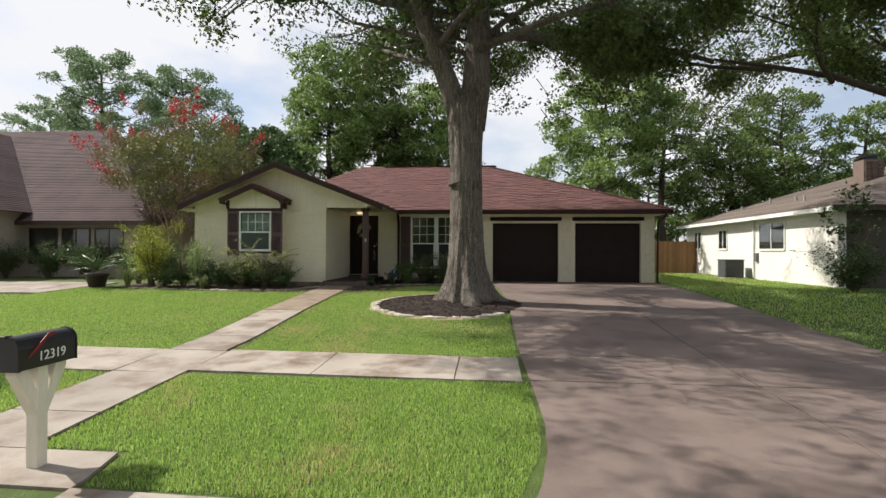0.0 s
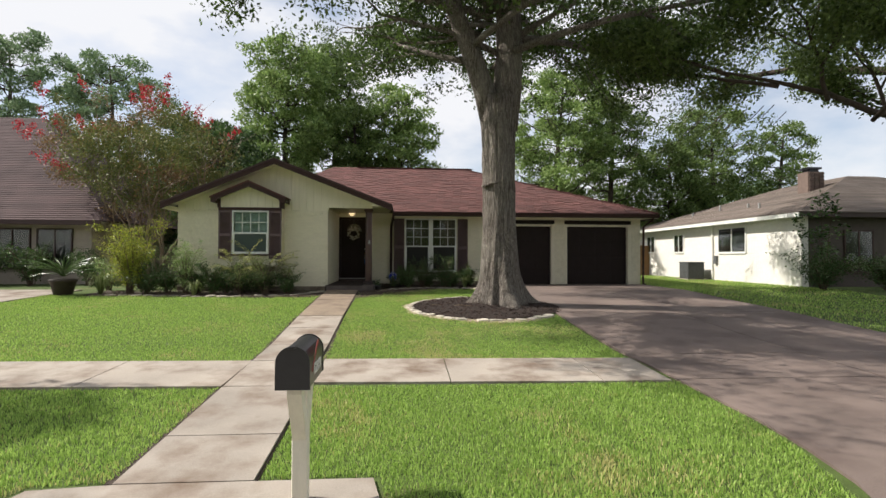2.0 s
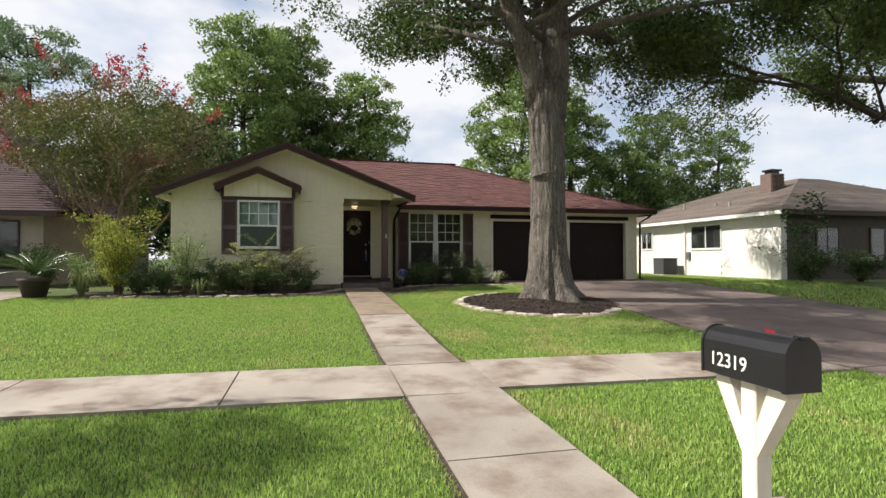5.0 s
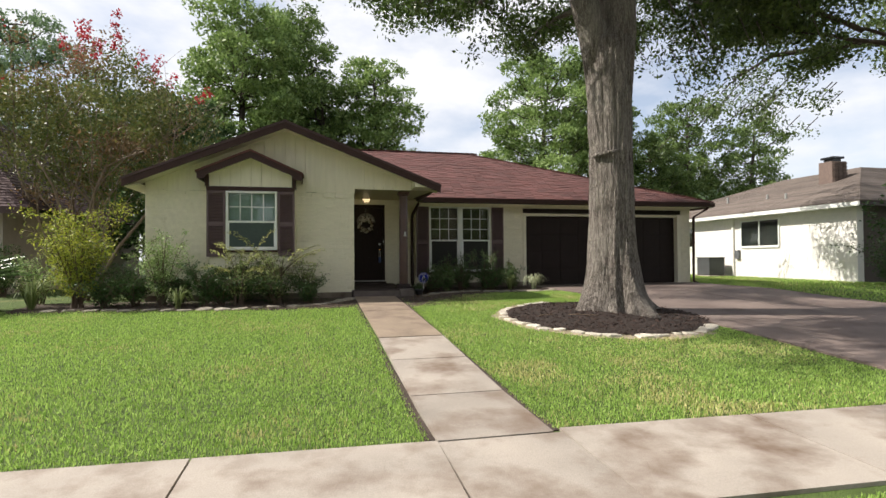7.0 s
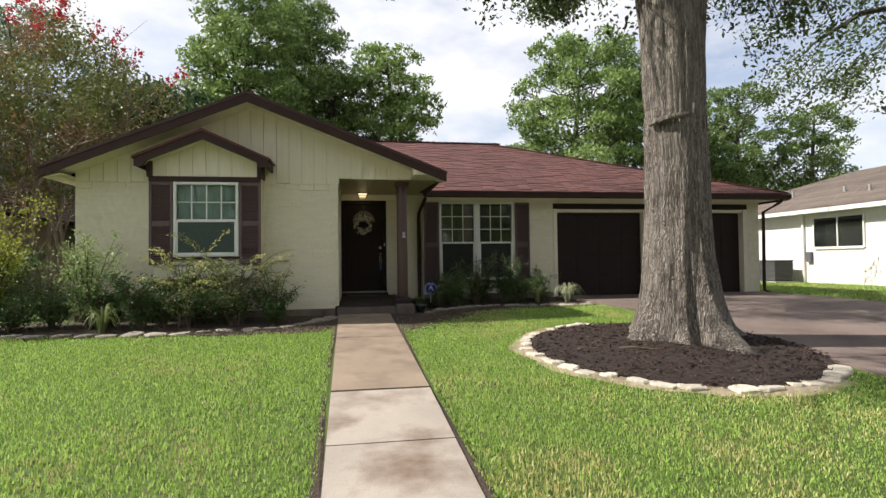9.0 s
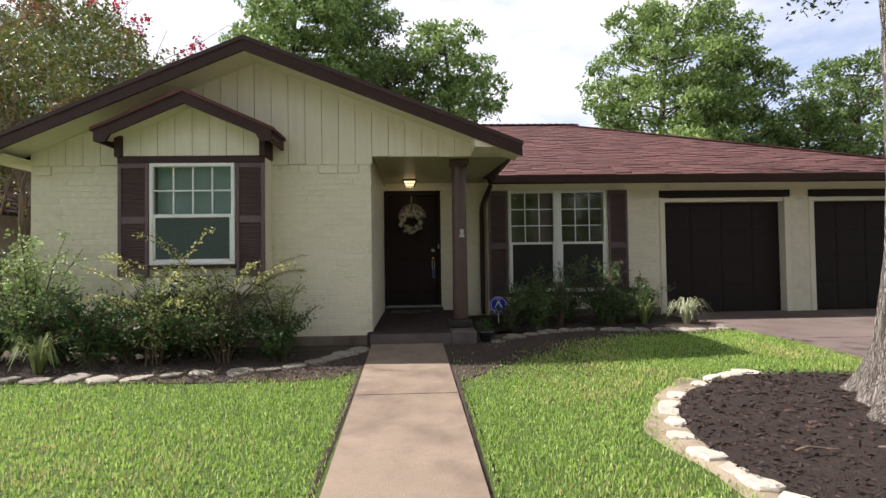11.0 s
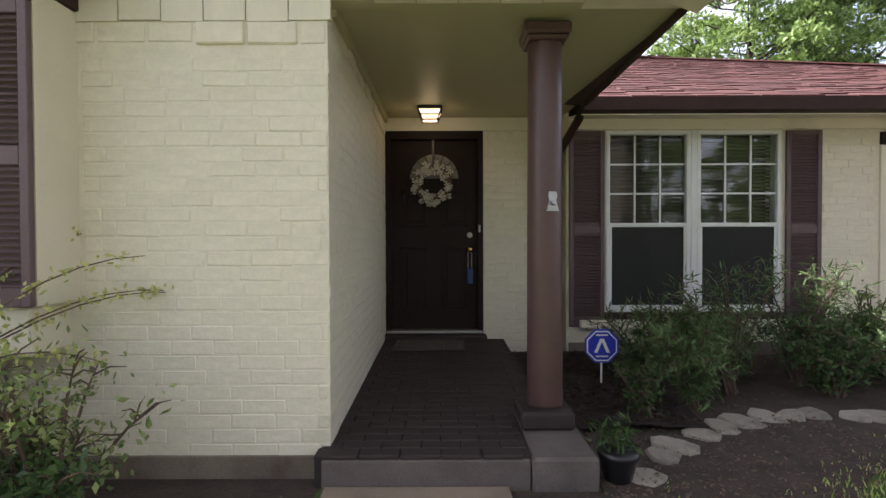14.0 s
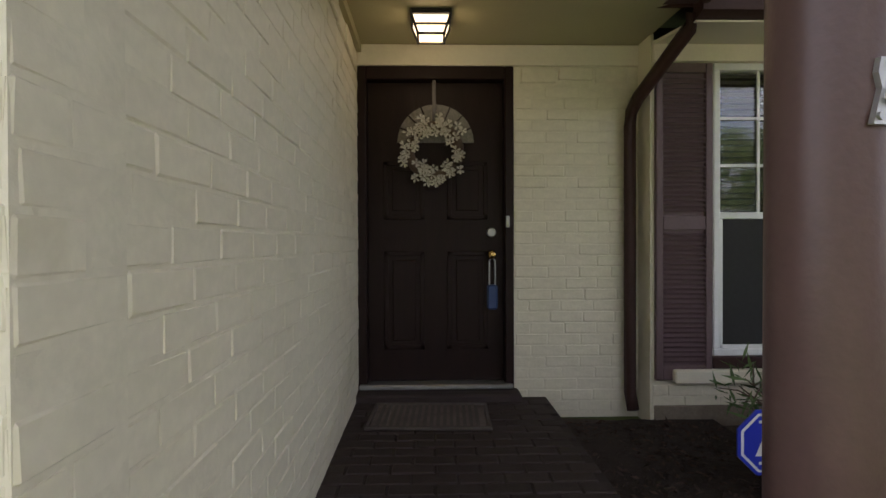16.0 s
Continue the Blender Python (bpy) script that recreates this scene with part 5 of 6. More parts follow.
def tall_tree(kind, x, y, h, w, clear, seed, leaf, label, lumps=46, size=.225, big=1.12, bark=M_BARKD, density=430, squash=.66, broad=.62):
    """A tall tree: bare lower trunk, limbs bending up and out to rounded clumps of foliage with gaps between."""
    r, rs2 = random.Random(seed), np.random.default_rng(seed)
    t = thing(kind, label, "tree", (x, y, .3))
    g, mids, rads = Geo(), [], []
    lean = r.uniform(-.03, .03)
    z0 = clear * h
    stem = lambda z: Vector((lean * z + .18 * math.sin(z * .5 + seed), .12 * math.cos(z * .4 + seed), z))
    g.tube([stem(h * f) for f in (-.02, .1, .25, .4, .55, .7, .85, .96)], [.30, .25, .22, .19, .15, .11, .07, .03], 9)
    for i in range(lumps):
        f = (i + .5) / lumps
        z = z0 + (h - z0) * f ** .85
        prof = math.sin(math.pi * min(1, .16 + .84 * (1 - abs(f - (1 - broad)) / max(broad, 1 - broad)) * .62)) ** .8
        an = i * 2.4 + r.uniform(-.5, .5)
        out = w * .5 * prof * r.uniform(.35, 1.0)
        rad = big * r.uniform(.6, 1.1) * (1 - .25 * f)
        c = stem(z) + Vector((out * math.cos(an), out * math.sin(an), -rad * .3))
        mids.append(c)
        rads.append(rad)
        a = stem(max(z0 * .8, z - out * .55))
        m = a.lerp(c, .55) + Vector((r.gauss(0, .12), r.gauss(0, .12), -.12 * out))
        g.tube([a, a.lerp(m, .5) + Vector((0, 0, .05)), m, m.lerp(c, .6), c], [.05, .04, .03, .02, .01], 5)
        for k in range(3):
            e = c + Vector((r.gauss(0, .5), r.gauss(0, .5), r.gauss(0, .25))) * rad
            g.tube([m, m.lerp(e, .5) + Vector((0, 0, .06)), e], [.018, .012, .006], 4)
            mids.append(e)
            rads.append(rad * r.uniform(.3, .55))
    part("trunk", g, bark, t, smooth=True)
    part("crown", cards("crown", leaf, lump_shell(mids, rads, density, rs2, squash), size, rs2, .42, 0), leaf, t)
    return t


PINE = "tall green pine behind the house"
tall_tree("pine_tree", -8.9, 31.5, 13.2, 5.8, .42, 1, M_PINE, PINE, 60)
tall_tree("pine_tree", -6.6, 34.5, 14.6, 4.6, .50, 21, M_TREE, PINE, 32)
tall_tree("pine_tree", 7.2, 33.5, 12.9, 7.6, .42, 2, M_PINE, PINE, 62)
tall_tree("pine_tree", 11.4, 34.5, 11.4, 4.6, .44, 3, M_TREE, "slim dark tree behind the house", 34)
tall_tree("pine_tree", -2.7, 32, 11.0, 4.3, .42, 4, M_PINE, PINE, 34)
tall_tree("oak_tree", -5.5, 33, 10.2, 4.8, .30, 5, M_TREE, "dark dense tree behind the house", 46)
tall_tree("oak_tree", 15.6, 35.5, 8.8, 6.0, .12, 6, M_TREE, "dark dense tree beyond the fence", 60)
tall_tree("oak_tree", 19.6, 36.5, 11.6, 6.6, .24, 7, M_TREE, "tall leafy tree beyond the neighbouring roof", 52)
tall_tree("oak_tree", 23.6, 35.5, 10.4, 4.4, .3, 22, M_TREE, "tall leafy tree beyond the neighbouring roof", 30)
tall_tree("pine_tree", -27.5, 36, 15.4, 7.5, .40, 8, M_PALE, "tall green tree behind the neighbouring roof, haze put into its leaf colour", 52)
tall_tree("pine_tree", -21.4, 36, 14.0, 7, .36, 9, M_PALE, "tall green tree behind the neighbouring roof, haze put into its leaf colour", 52)
tall_tree("oak_tree", -14.0, 31, 8.6, 6.0, .2, 10, M_DEEP, "dark green tree behind the flowering tree", 52)
tall_tree("oak_tree", -10.8, 26, 7.0, 4.6, .15, 20, M_DEEP, "dark green tree beside the house", 44)
FAR = "distant green tree beyond the houses"
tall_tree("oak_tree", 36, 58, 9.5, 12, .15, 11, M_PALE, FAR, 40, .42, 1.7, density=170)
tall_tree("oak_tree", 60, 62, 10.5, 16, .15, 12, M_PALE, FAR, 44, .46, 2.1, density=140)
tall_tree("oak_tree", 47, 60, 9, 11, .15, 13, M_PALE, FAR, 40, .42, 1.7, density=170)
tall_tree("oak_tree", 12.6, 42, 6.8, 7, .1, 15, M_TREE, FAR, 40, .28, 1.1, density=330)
tall_tree("oak_tree", -35, 40, 13, 8, .3, 16, M_PALE, "tall green tree behind the neighbouring roof, haze put into its leaf colour", 40, .24, density=420)
tall_tree("oak_tree", 7.5, 38.5, 6.4, 6, .08, 17, M_PINE, "leafy tree behind the garage roof", 40, .22, density=420)
tall_tree("oak_tree", -3.4, 39, 6.6, 8, .08, 18, M_TREE, "leafy tree behind the house", 40, .26, 1.1, density=330)

for k, xx in enumerate((-27, -18.5, -10, -2, 6.5, 15, 24, 33, 42)):
    tall_tree("oak_tree", xx, -21 - 2.5 * (k % 2), 11.0 + 1.4 * (k % 3), 10.5, .14, 60 + k, M_TREE, "leafy tree across the street", 40, .5, 2.0, density=70)

# crepe myrtle with red blossom
cm = thing("crepe_myrtle", "multi-stemmed flowering tree with red blossom clusters", "tree", (-11.5, 20.3, .36))
g, tips, r = Geo(), [], random.Random(51)
for i in range(9):
    an = i * .7
    limbs(g, tips, r, (.25 * math.cos(an), .2 * math.sin(an), -.05), (.42 * math.cos(an), .42 * math.sin(an), 1), 3.4 + r.uniform(-.3, .5), .055, 2, 7, .42, .22, 5, 4, .6)
part("branching", g, M_MYRTLE, cm, "slim smooth brown stems", smooth=True, kind="stuff")
clumps = r.sample([p for p in tips if 2.4 < p.z < 6.4 and abs(p.x) < 3.3 and abs(p.y) < 2.4], 110)
while len(clumps) < 285:
    q = Vector((r.gauss(0, 1), r.gauss(0, 1), r.gauss(0, 1))).normalized() * r.uniform(.55, 1.0)
    q = Vector((q.x * 3.3 - .2, q.y * 2.2, q.z * 2.1 + 4.6 + .3 * math.sin(q.x * 5)))
    if noise.noise(q * .8) > -.25:
        clumps.append(q)
green = [p for p in clumps if noise.noise(p * .5 + Vector((3, 1, 7))) < .12 - .10 * (p.z - 4.6)]
bronze = [p for p in clumps if p not in green]
part("crown", cards("crown", M_CREPE, foliage(green, 110, .46, rs, .8), .10, rs, .45, .1), M_CREPE, cm, "olive green leaves", kind="stuff")
part("bronze_crown", cards("bronze_crown", M_BRONZE, foliage(bronze, 100, .46, rs, .8), .095, rs, .45, .1), M_BRONZE, cm, "leaves turning bronze", kind="stuff")
outer = [p for p in clumps if ((p.x + .2) / 3.3) ** 2 + (p.y / 2.2) ** 2 + ((p.z - 4.6) / 2.1) ** 2 > .55 and p.y < .9 and (p.z > 4.9 or p.x < -1.7)]
for p in outer:
    if r.random() < (.75 if p.z > 5.2 else .4) * (1.2 if p.x < .8 else .6):
        out = Vector((p.x * .12, p.y * .2 - .15, .22))
        part("blossom", cards("blossom", M_FLOWER, foliage([p + out, p + out * 1.5 + Vector((.05, 0, .08))], r.randint(26, 46), r.uniform(.11, .18), rs, 1.2), .07, rs, .8), M_FLOWER, cm)


# ---- garden plants ----
def shrub(kind, label, x, y, h, w, seed, leaf, n, size, stems=14, splay=.5, tips_mat=None, aspect=.5, flat_leaf=0.0, low=.15):
    """Stems from one foot, each with twigs and leaves along it."""
    r, rs2 = random.Random(seed), np.random.default_rng(seed)
    t = thing(kind, label, "shrub", (x, y, ground_z(y)))
    g, pts, ends = Geo(), [], []
    for i in range(stems):
        an, out = r.uniform(0, 6.28), r.uniform(.15, 1) * w * .5
        hh = h * r.uniform(.6, 1.05)
        a = Vector((r.uniform(-.08, .08), r.uniform(-.08, .08), -.02))
        b = Vector((out * .35 * math.cos(an), out * .35 * math.sin(an), hh * .6))
        c = Vector((out * math.cos(an), out * math.sin(an), hh * (1 - splay * .25)))
        line = [a.lerp(b, f).lerp(b.lerp(c, f), f) for f in (0, .25, .5, .75, 1)]
        g.tube(line, [.012, .010, .008, .006, .003], 5)
        for k in range(9):
            f = r.uniform(low, 1)
            q = a.lerp(b, f).lerp(b.lerp(c, f), f)
            e = q + Vector((r.gauss(0, .12), r.gauss(0, .12), r.uniform(0, .14))) * (w * .7)
            g.tube([q, q.lerp(e, .5) + Vector((0, 0, .02)), e], [.005, .004, .002], 4)
            pts += [q.lerp(e, u) for u in (.4, .7, 1)]
        ends.append(c)
    if tips_mat:
        arch = []
        for i in range(13):
            an, out = r.uniform(0, 6.28), w * r.uniform(.35, .75)
            a, c = Vector((0, 0, h * .4)), Vector((out * math.cos(an), out * math.sin(an), h * (r.uniform(1.05, 1.35) if i < 3 else r.uniform(.5, 1.0))))
            b = a.lerp(c, .5) + Vector((0, 0, h * .28))
            line = [a.lerp(b, f / 8).lerp(b.lerp(c, f / 8), f / 8) for f in range(9)]
            g.tube(line, [.006 - .0005 * k for k in range(9)], 4)
            arch += [line[k].lerp(line[k + 1], u) for k in range(3, 8) for u in (0, .33, .66)]
        part("young_growth", cards("shoots", tips_mat, foliage(arch, 5, .035, rs2, 1.0), size * .8, rs2, .55), tips_mat, t, "pale young shoots", kind="stuff")
    part("branching", g, M_STEM, t, kind="stuff")
    per = max(1, n // len(pts))
    part("leaves", cards("leaves", leaf, foliage(pts, per, .10 * max(w, .6), rs2, .8), size, rs2, aspect, 0, flat_leaf), leaf, t, kind="stuff")
    return t


def strap_clump(kind, label, x, y, n, length, seed, material, width=.018, cat="plant"):
    """A tuft of long arching strap leaves."""
    r = random.Random(seed)
    g = Geo()
    for i in range(n):
        an, ln, out = r.uniform(0, 6.28), length * r.uniform(.6, 1.1), r.uniform(.3, 1.0)
        d, s = Vector((math.cos(an), math.sin(an), 0)), Vector((-math.sin(an), math.cos(an), 0)) * width * .5
        p = [d * .04, d * ln * .3 * out + Vector((0, 0, ln * .55)), d * ln * .65 * out + Vector((0, 0, ln * (.85 - .25 * out))), d * ln * .95 * out + Vector((0, 0, ln * (.80 - .62 * out)))]
        o = len(g.v)
        for k, q in enumerate(p):
            ww = (.8, 1, .8, .1)[k]
            g.v += [tuple(q - s * ww), tuple(q + s * ww)]
        g.f += [(o + 2 * k, o + 2 * k + 1, o + 2 * k + 3, o + 2 * k + 2) for k in range(3)]
    t = thing(kind, label, cat, (x, y, ground_z(y)))
    me = bpy.data.meshes.new("leaves")
    me.from_pydata(g.v, [], g.f)
    me.materials.append(material)
    part("leaves", me, material, t)
    return t


shrub("golden_shrub", "rounded yellow-green shrub in the front bed", -9.85, 15.75, 2.0, 1.9, 1, M_YELLOW, 8000, .055, 30, .2)
shrub("nandina", "airy pale green shrub against the wing wall", -8.40, 15.8, 1.5, 1.15, 2, M_NAND, 3600, .05, 16, .3)
shrub("abelia", "loose shrub with arching shoots under the window", -6.20, 15.7, 1.25, 1.7, 3, M_ABELIA, 2000, .045, 13, .8, M_TIPS)
shrub("abelia", "loose shrub with arching shoots under the window", -6.95, 15.6, 1.15, 1.0, 4, M_ABELIA, 1000, .045, 8, .6, M_TIPS)
shrub("oleander", "slender shrub with long leaves under the window", -7.55, 15.5, .95, .8, 5, M_DEEP, 1100, .12, 9, .4, None, .16)
shrub("dark_shrub", "small dark shrub with bare low twigs by the walk", -5.62, 15.95, 1.1, 1.0, 6, M_ABELIA, 1150, .042, 11, .8, None, .5, 0, .4)
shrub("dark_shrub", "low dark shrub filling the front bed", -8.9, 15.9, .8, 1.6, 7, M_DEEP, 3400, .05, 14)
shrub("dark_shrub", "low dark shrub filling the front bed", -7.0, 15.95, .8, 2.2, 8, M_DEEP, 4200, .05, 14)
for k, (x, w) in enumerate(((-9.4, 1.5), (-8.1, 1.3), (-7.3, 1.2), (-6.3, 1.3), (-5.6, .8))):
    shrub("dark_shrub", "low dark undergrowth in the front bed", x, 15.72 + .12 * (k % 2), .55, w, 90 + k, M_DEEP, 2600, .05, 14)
shrub("hedge_shrub", "dark leafy shrub beside the wing corner", -10.3, 17.2, 1.6, 1.4, 9, M_DEEP, 3000, .07, 16)
shrub("hedge_shrub", "white-flecked leafy shrub beside the wing corner", -10.9, 16.6, 1.1, 1.0, 10, M_NAND, 1800, .05, 12)
strap_clump("spider_lily", "tuft of arching strap leaves in the front bed", -10.6, 15.7, 70, .8, 1, M_LILY, .03)
strap_clump("spider_lily", "tuft of arching strap leaves in the front bed", -8.0, 15.35, 46, .55, 2, M_LILY, .024)
strap_clump("liriope", "pale variegated grass tuft at the garage corner", .28, 17.95, 110, .55, 3, M_PALEGRASS, .016)
strap_clump("liriope", "green grass tuft in the shaded bed", -.35, 18.1, 60, .5, 4, M_LILY, .018)
shrub("oleander", "slender shrub with long narrow leaves before the double window", -1.05, 18.2, 1.12, 1.1, 11, M_OLEA, 1000, .10, 12, .4, None, .13)
shrub("oleander", "slender shrub with long narrow leaves before the double window", -1.75, 18.0, 1.08, 1.1, 12, M_OLEA, 1000, .10, 12, .4, None, .13)
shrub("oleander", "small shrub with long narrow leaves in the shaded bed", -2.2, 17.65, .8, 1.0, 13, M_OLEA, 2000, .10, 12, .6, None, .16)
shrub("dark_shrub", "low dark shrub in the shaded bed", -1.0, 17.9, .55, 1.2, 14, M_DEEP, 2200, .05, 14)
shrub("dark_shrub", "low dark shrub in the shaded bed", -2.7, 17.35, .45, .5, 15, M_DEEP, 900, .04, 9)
for k, x in enumerate((-2.35, -1.55, -.75, -.2)):
    shrub("oleander", "low dark shrub with narrow leaves in the shaded bed", x, 18.25 + .2 * (k % 2), .68, 1.0, 100 + k, M_OLEA, 1500, .11, 11, .6, None, .14)
shrub("seedling_shrub", "thin upright shrub beside the shutter", -.15, 18.6, .95, .4, 16, M_ABELIA, 500, .045, 5, .3)
shrub("neighbour_shrub", "dense dark shrub at the neighbouring house corner", 10.9, 16.5, 1.25, 2.3, 17, M_DEEP, 5000, .07, 22)
shrub("neighbour_shrub", "dense dark shrub at the neighbouring house corner", 12.9, 16.3, 1.1, 2.4, 18, M_DEEP, 4000, .07, 20)
shrub("small_tree", "slim dark young tree by the neighbouring house", 11.3, 16.9, 3.9, 2.4, 19, M_DEEP, 800, .13, 5, .8, None, .5, .6, .45)
for k, (x, y) in enumerate([(-19.3, 18.6), (-17.6, 18.6), (-16.0, 18.8), (-14.6, 19.0)]):
    shrub("hedge_shrub", "dark clipped hedge shrub below the neighbouring windows", x, y, 1.5, 1.9, 30 + k, M_DEEP, 2600, .08, 18)
shrub("hedge_shrub", "dark leafy shrub under the flowering tree", -12.8, 19.0, 1.3, 1.6, 36, M_DEEP, 2200, .08, 14)

sago = thing("sago_palm", "sago palm with feathery fronds in a dark clay pot", "potted palm", (-11.45, 15.5, ground_z(15.5)))
part("pot", Geo().tube([(0, 0, 0), (0, 0, .02), (0, 0, .34), (0, 0, .36), (0, 0, .42), (0, 0, .43)], [.2, .22, .30, .33, .33, .28], 20), M_POT, sago, smooth=True)
r = random.Random(61)
for i in range(40):
    an, el = i * 2.4, r.uniform(.35, 1.35)
    d, ln = Vector((math.cos(an), math.sin(an), 0)), .98 * r.uniform(.8, 1.1)
    g = Geo()
    spine = [Vector((0, 0, .5)) + d * (ln * f * math.cos(el * (1 - .5 * f))) + Vector((0, 0, ln * (f * math.sin(el) - .38 * f * f))) for f in [k / 12 for k in range(13)]]
    g.tube(spine, .007, 4)
    s = Vector((-d.y, d.x, 0))
    for k in range(2, 13):
        for sg in (-1, 1):
            l = .19 * (1 - abs(k / 12 - .5) * .9)
            q, e = spine[k], spine[k] + s * sg * l + d * .05 + Vector((0, 0, .035))
            w = d * .011
            g.add([q - w, q + w, e], [(0, 1, 2)])
    part("frond", g, M_SAGO, sago)

pot = thing("flower_pot", "black round flower pot with a small plant beside the pillar", "flower pot", (-3.14, 16.50, ground_z(16.5)))
part("pot", Geo().tube([(0, 0, 0), (0, 0, .02), (0, 0, .12), (0, 0, .135), (0, 0, .16), (0, 0, .165)], [.06, .07, .095, .105, .105, .09], 18), M_BLACK, pot, smooth=True)
part("plant", cards("plant", M_DEEP, foliage([(0, 0, .2), (.03, .02, .24), (-.04, .03, .23)], 50, .09, rs, .9), .07, rs, .25), M_DEEP, pot, kind="stuff")

# ---- mulch ring and edging stones ----
RXC, RYC, RRX, RRY = -.45, 12.98, 1.70, 1.66
g, rows_r = Geo(), 9
for j in range(rows_r + 1):
    for k in range(48):
        an, f = 2 * math.pi * k / 48, 1 - j / rows_r
        x, y = RXC + RRX * f * math.cos(an), RYC + RRY * f * math.sin(an)
        g.v.append((x, y, ground_z(y) + .03 + .07 * (1 - f ** 2) + .02 * noise.noise(Vector((x * 5, y * 5, 0)))))
for j in range(rows_r):
    for k in range(48):
        k2 = (k + 1) % 48
        g.f.append((j * 48 + k, j * 48 + k2, (j + 1) * 48 + k2, (j + 1) * 48 + k))
solo("mulch_bed", g, M_MULCH, "dark brown mulch mounded round the oak", "mulch", kind="stuff", smooth=True)
an, f = rng.uniform(0, 2 * math.pi, 5200), rng.uniform(0, 1, 5200) ** .5 * 1.02
px, py = RXC + RRX * f * np.cos(an), RYC + RRY * f * np.sin(an)
pz = np.interp(py, GY, GZ) + .035 + .07 * (1 - np.minimum(f, 1) ** 2)
solo("mulch_chips", Geo(), M_CHIP, "loose dark bark mulch chips round the oak", "mulch", kind="stuff").data = cards("mulch_chips", M_CHIP, np.stack([px, py, pz], 1), .055, rng, .3, 0, .75)


def stone(x, y, sx, sy, sz, seed, material, label, group, turn):
    """A split edging stone: a flat angular block with a broken outline and chipped upper edge."""
    r = random.Random(seed)
    n = r.choice((7, 8, 9))
    ring = []
    for k in range(n):
        an = 2 * math.pi * (k + r.uniform(-.28, .28)) / n
        c, d = math.cos(an), math.sin(an)
        f = r.uniform(.88, 1.08) / (abs(c) ** 3.4 + abs(d) ** 3.4) ** (1 / 3.4)
        ring.append((c * f, d * f))
    tx, ty = r.uniform(-.12, .12), r.uniform(-.12, .12)
    g = Geo()
    for level, grow in ((-1.0, .93), (-.2, 1.0), (.55, .98), (1.0, .86)):
        for c, d in ring:
            w = r.uniform(-.025, .025)
            g.v.append((c * sx * (grow + w), d * sy * (grow + w), sz * level + (sz * (tx * c + ty * d) + r.uniform(-.12, .12) * sz if level > .5 else 0)))
    for j in range(3):
        for k in range(n):
            g.f.append((j * n + k, j * n + (k + 1) % n, (j + 1) * n + (k + 1) % n, (j + 1) * n + k))
    g.v.append((sx * r.uniform(-.2, .2), sy * r.uniform(-.2, .2), sz * r.uniform(.95, 1.12)))
    for k in range(n):
        g.f.append((3 * n + k, 3 * n + (k + 1) % n, 4 * n))
    g.f.append(tuple(range(n - 1, -1, -1)))
    ob = new("edging_stone", g.mesh("edging_stone", material))
    ob.matrix_basis = pose(x, y, ground_z(y) + sz * .55, r.uniform(-5, 5), r.uniform(-5, 5), turn)
    return tagged(ob, label, "stone", group)


g = Geo()       # worn sandy ground outside the stones
for k in range(61):
    an = math.radians(120 + k * 3)
    for f in (.98, 1.06, 1.13 + .07 * noise.noise(Vector((math.cos(an) * 3, math.sin(an) * 3, 1)))):
        x, y = RXC + RRX * f * math.cos(an), RYC + RRY * f * math.sin(an)
        g.v.append((x, y, ground_z(y) + (.02 if f < 1.1 else .004) + .008 * noise.noise(Vector((x * 6, y * 6, 3)))))
for k in range(60):
    for i in (0, 1):
        g.f.append((k * 3 + i, k * 3 + i + 1, k * 3 + i + 4, k * 3 + i + 3))
solo("bare_soil", g, M_SAND, "worn sandy soil round the edging stones", "soil", kind="structure", smooth=True)
for tx, ty, tl, ta in ((-1.0, 12.62, .5, -28), (-1.62, 12.72, .28, 5), (.22, 12.5, .4, -50)):
    g = Geo().tube([(-tl / 2, 0, .012), (-tl / 6, .02, .022), (tl / 6, -.008, .016), (tl / 2, .015, .012)], [.009, .008, .006, .003], 6)
    g.tube([(tl / 6, -.008, .016), (tl / 3, -.06, .03)], [.004, .002], 5)
    solo("fallen_twig", g, M_LITTER, "dry brown fallen twig lying on the mulch", "twig", (tx, ty, ground_z(ty) + .09), turn=ta, smooth=True)
r = random.Random(71)
for i in range(34):
    an = math.radians(100 + i * 8.1 + r.uniform(-1.6, 1.6))
    x, y = RXC + (RRX + .05) * math.cos(an), RYC + (RRY + .05) * math.sin(an)
    if x > .9 or r.random() < .1:
        continue
    stone(x + r.uniform(-.04, .04), y + r.uniform(-.04, .04), r.uniform(.07, .165), r.uniform(.06, .12), r.uniform(.016, .03), i, M_STONE, "pale limestone edging stone round the mulch", "stones round the oak", math.degrees(an) + 90 + r.uniform(-15, 15))
left_edge = [(-10.3, 15.35), (-9.3, 15.25), (-8.3, 15.12), (-7.3, 15.02), (-6.4, 15.12), (-5.7, 15.25), (-5.25, 15.5), (-4.95, 15.85), (-4.68, 16.2)]
right_edge = [(-3.05, 16.45), (-2.75, 16.85), (-2.35, 17.2), (-1.95, 17.4), (-1.35, 17.45), (-.8, 17.3), (-.2, 17.25), (.45, 17.3), (.75, 17.6)]


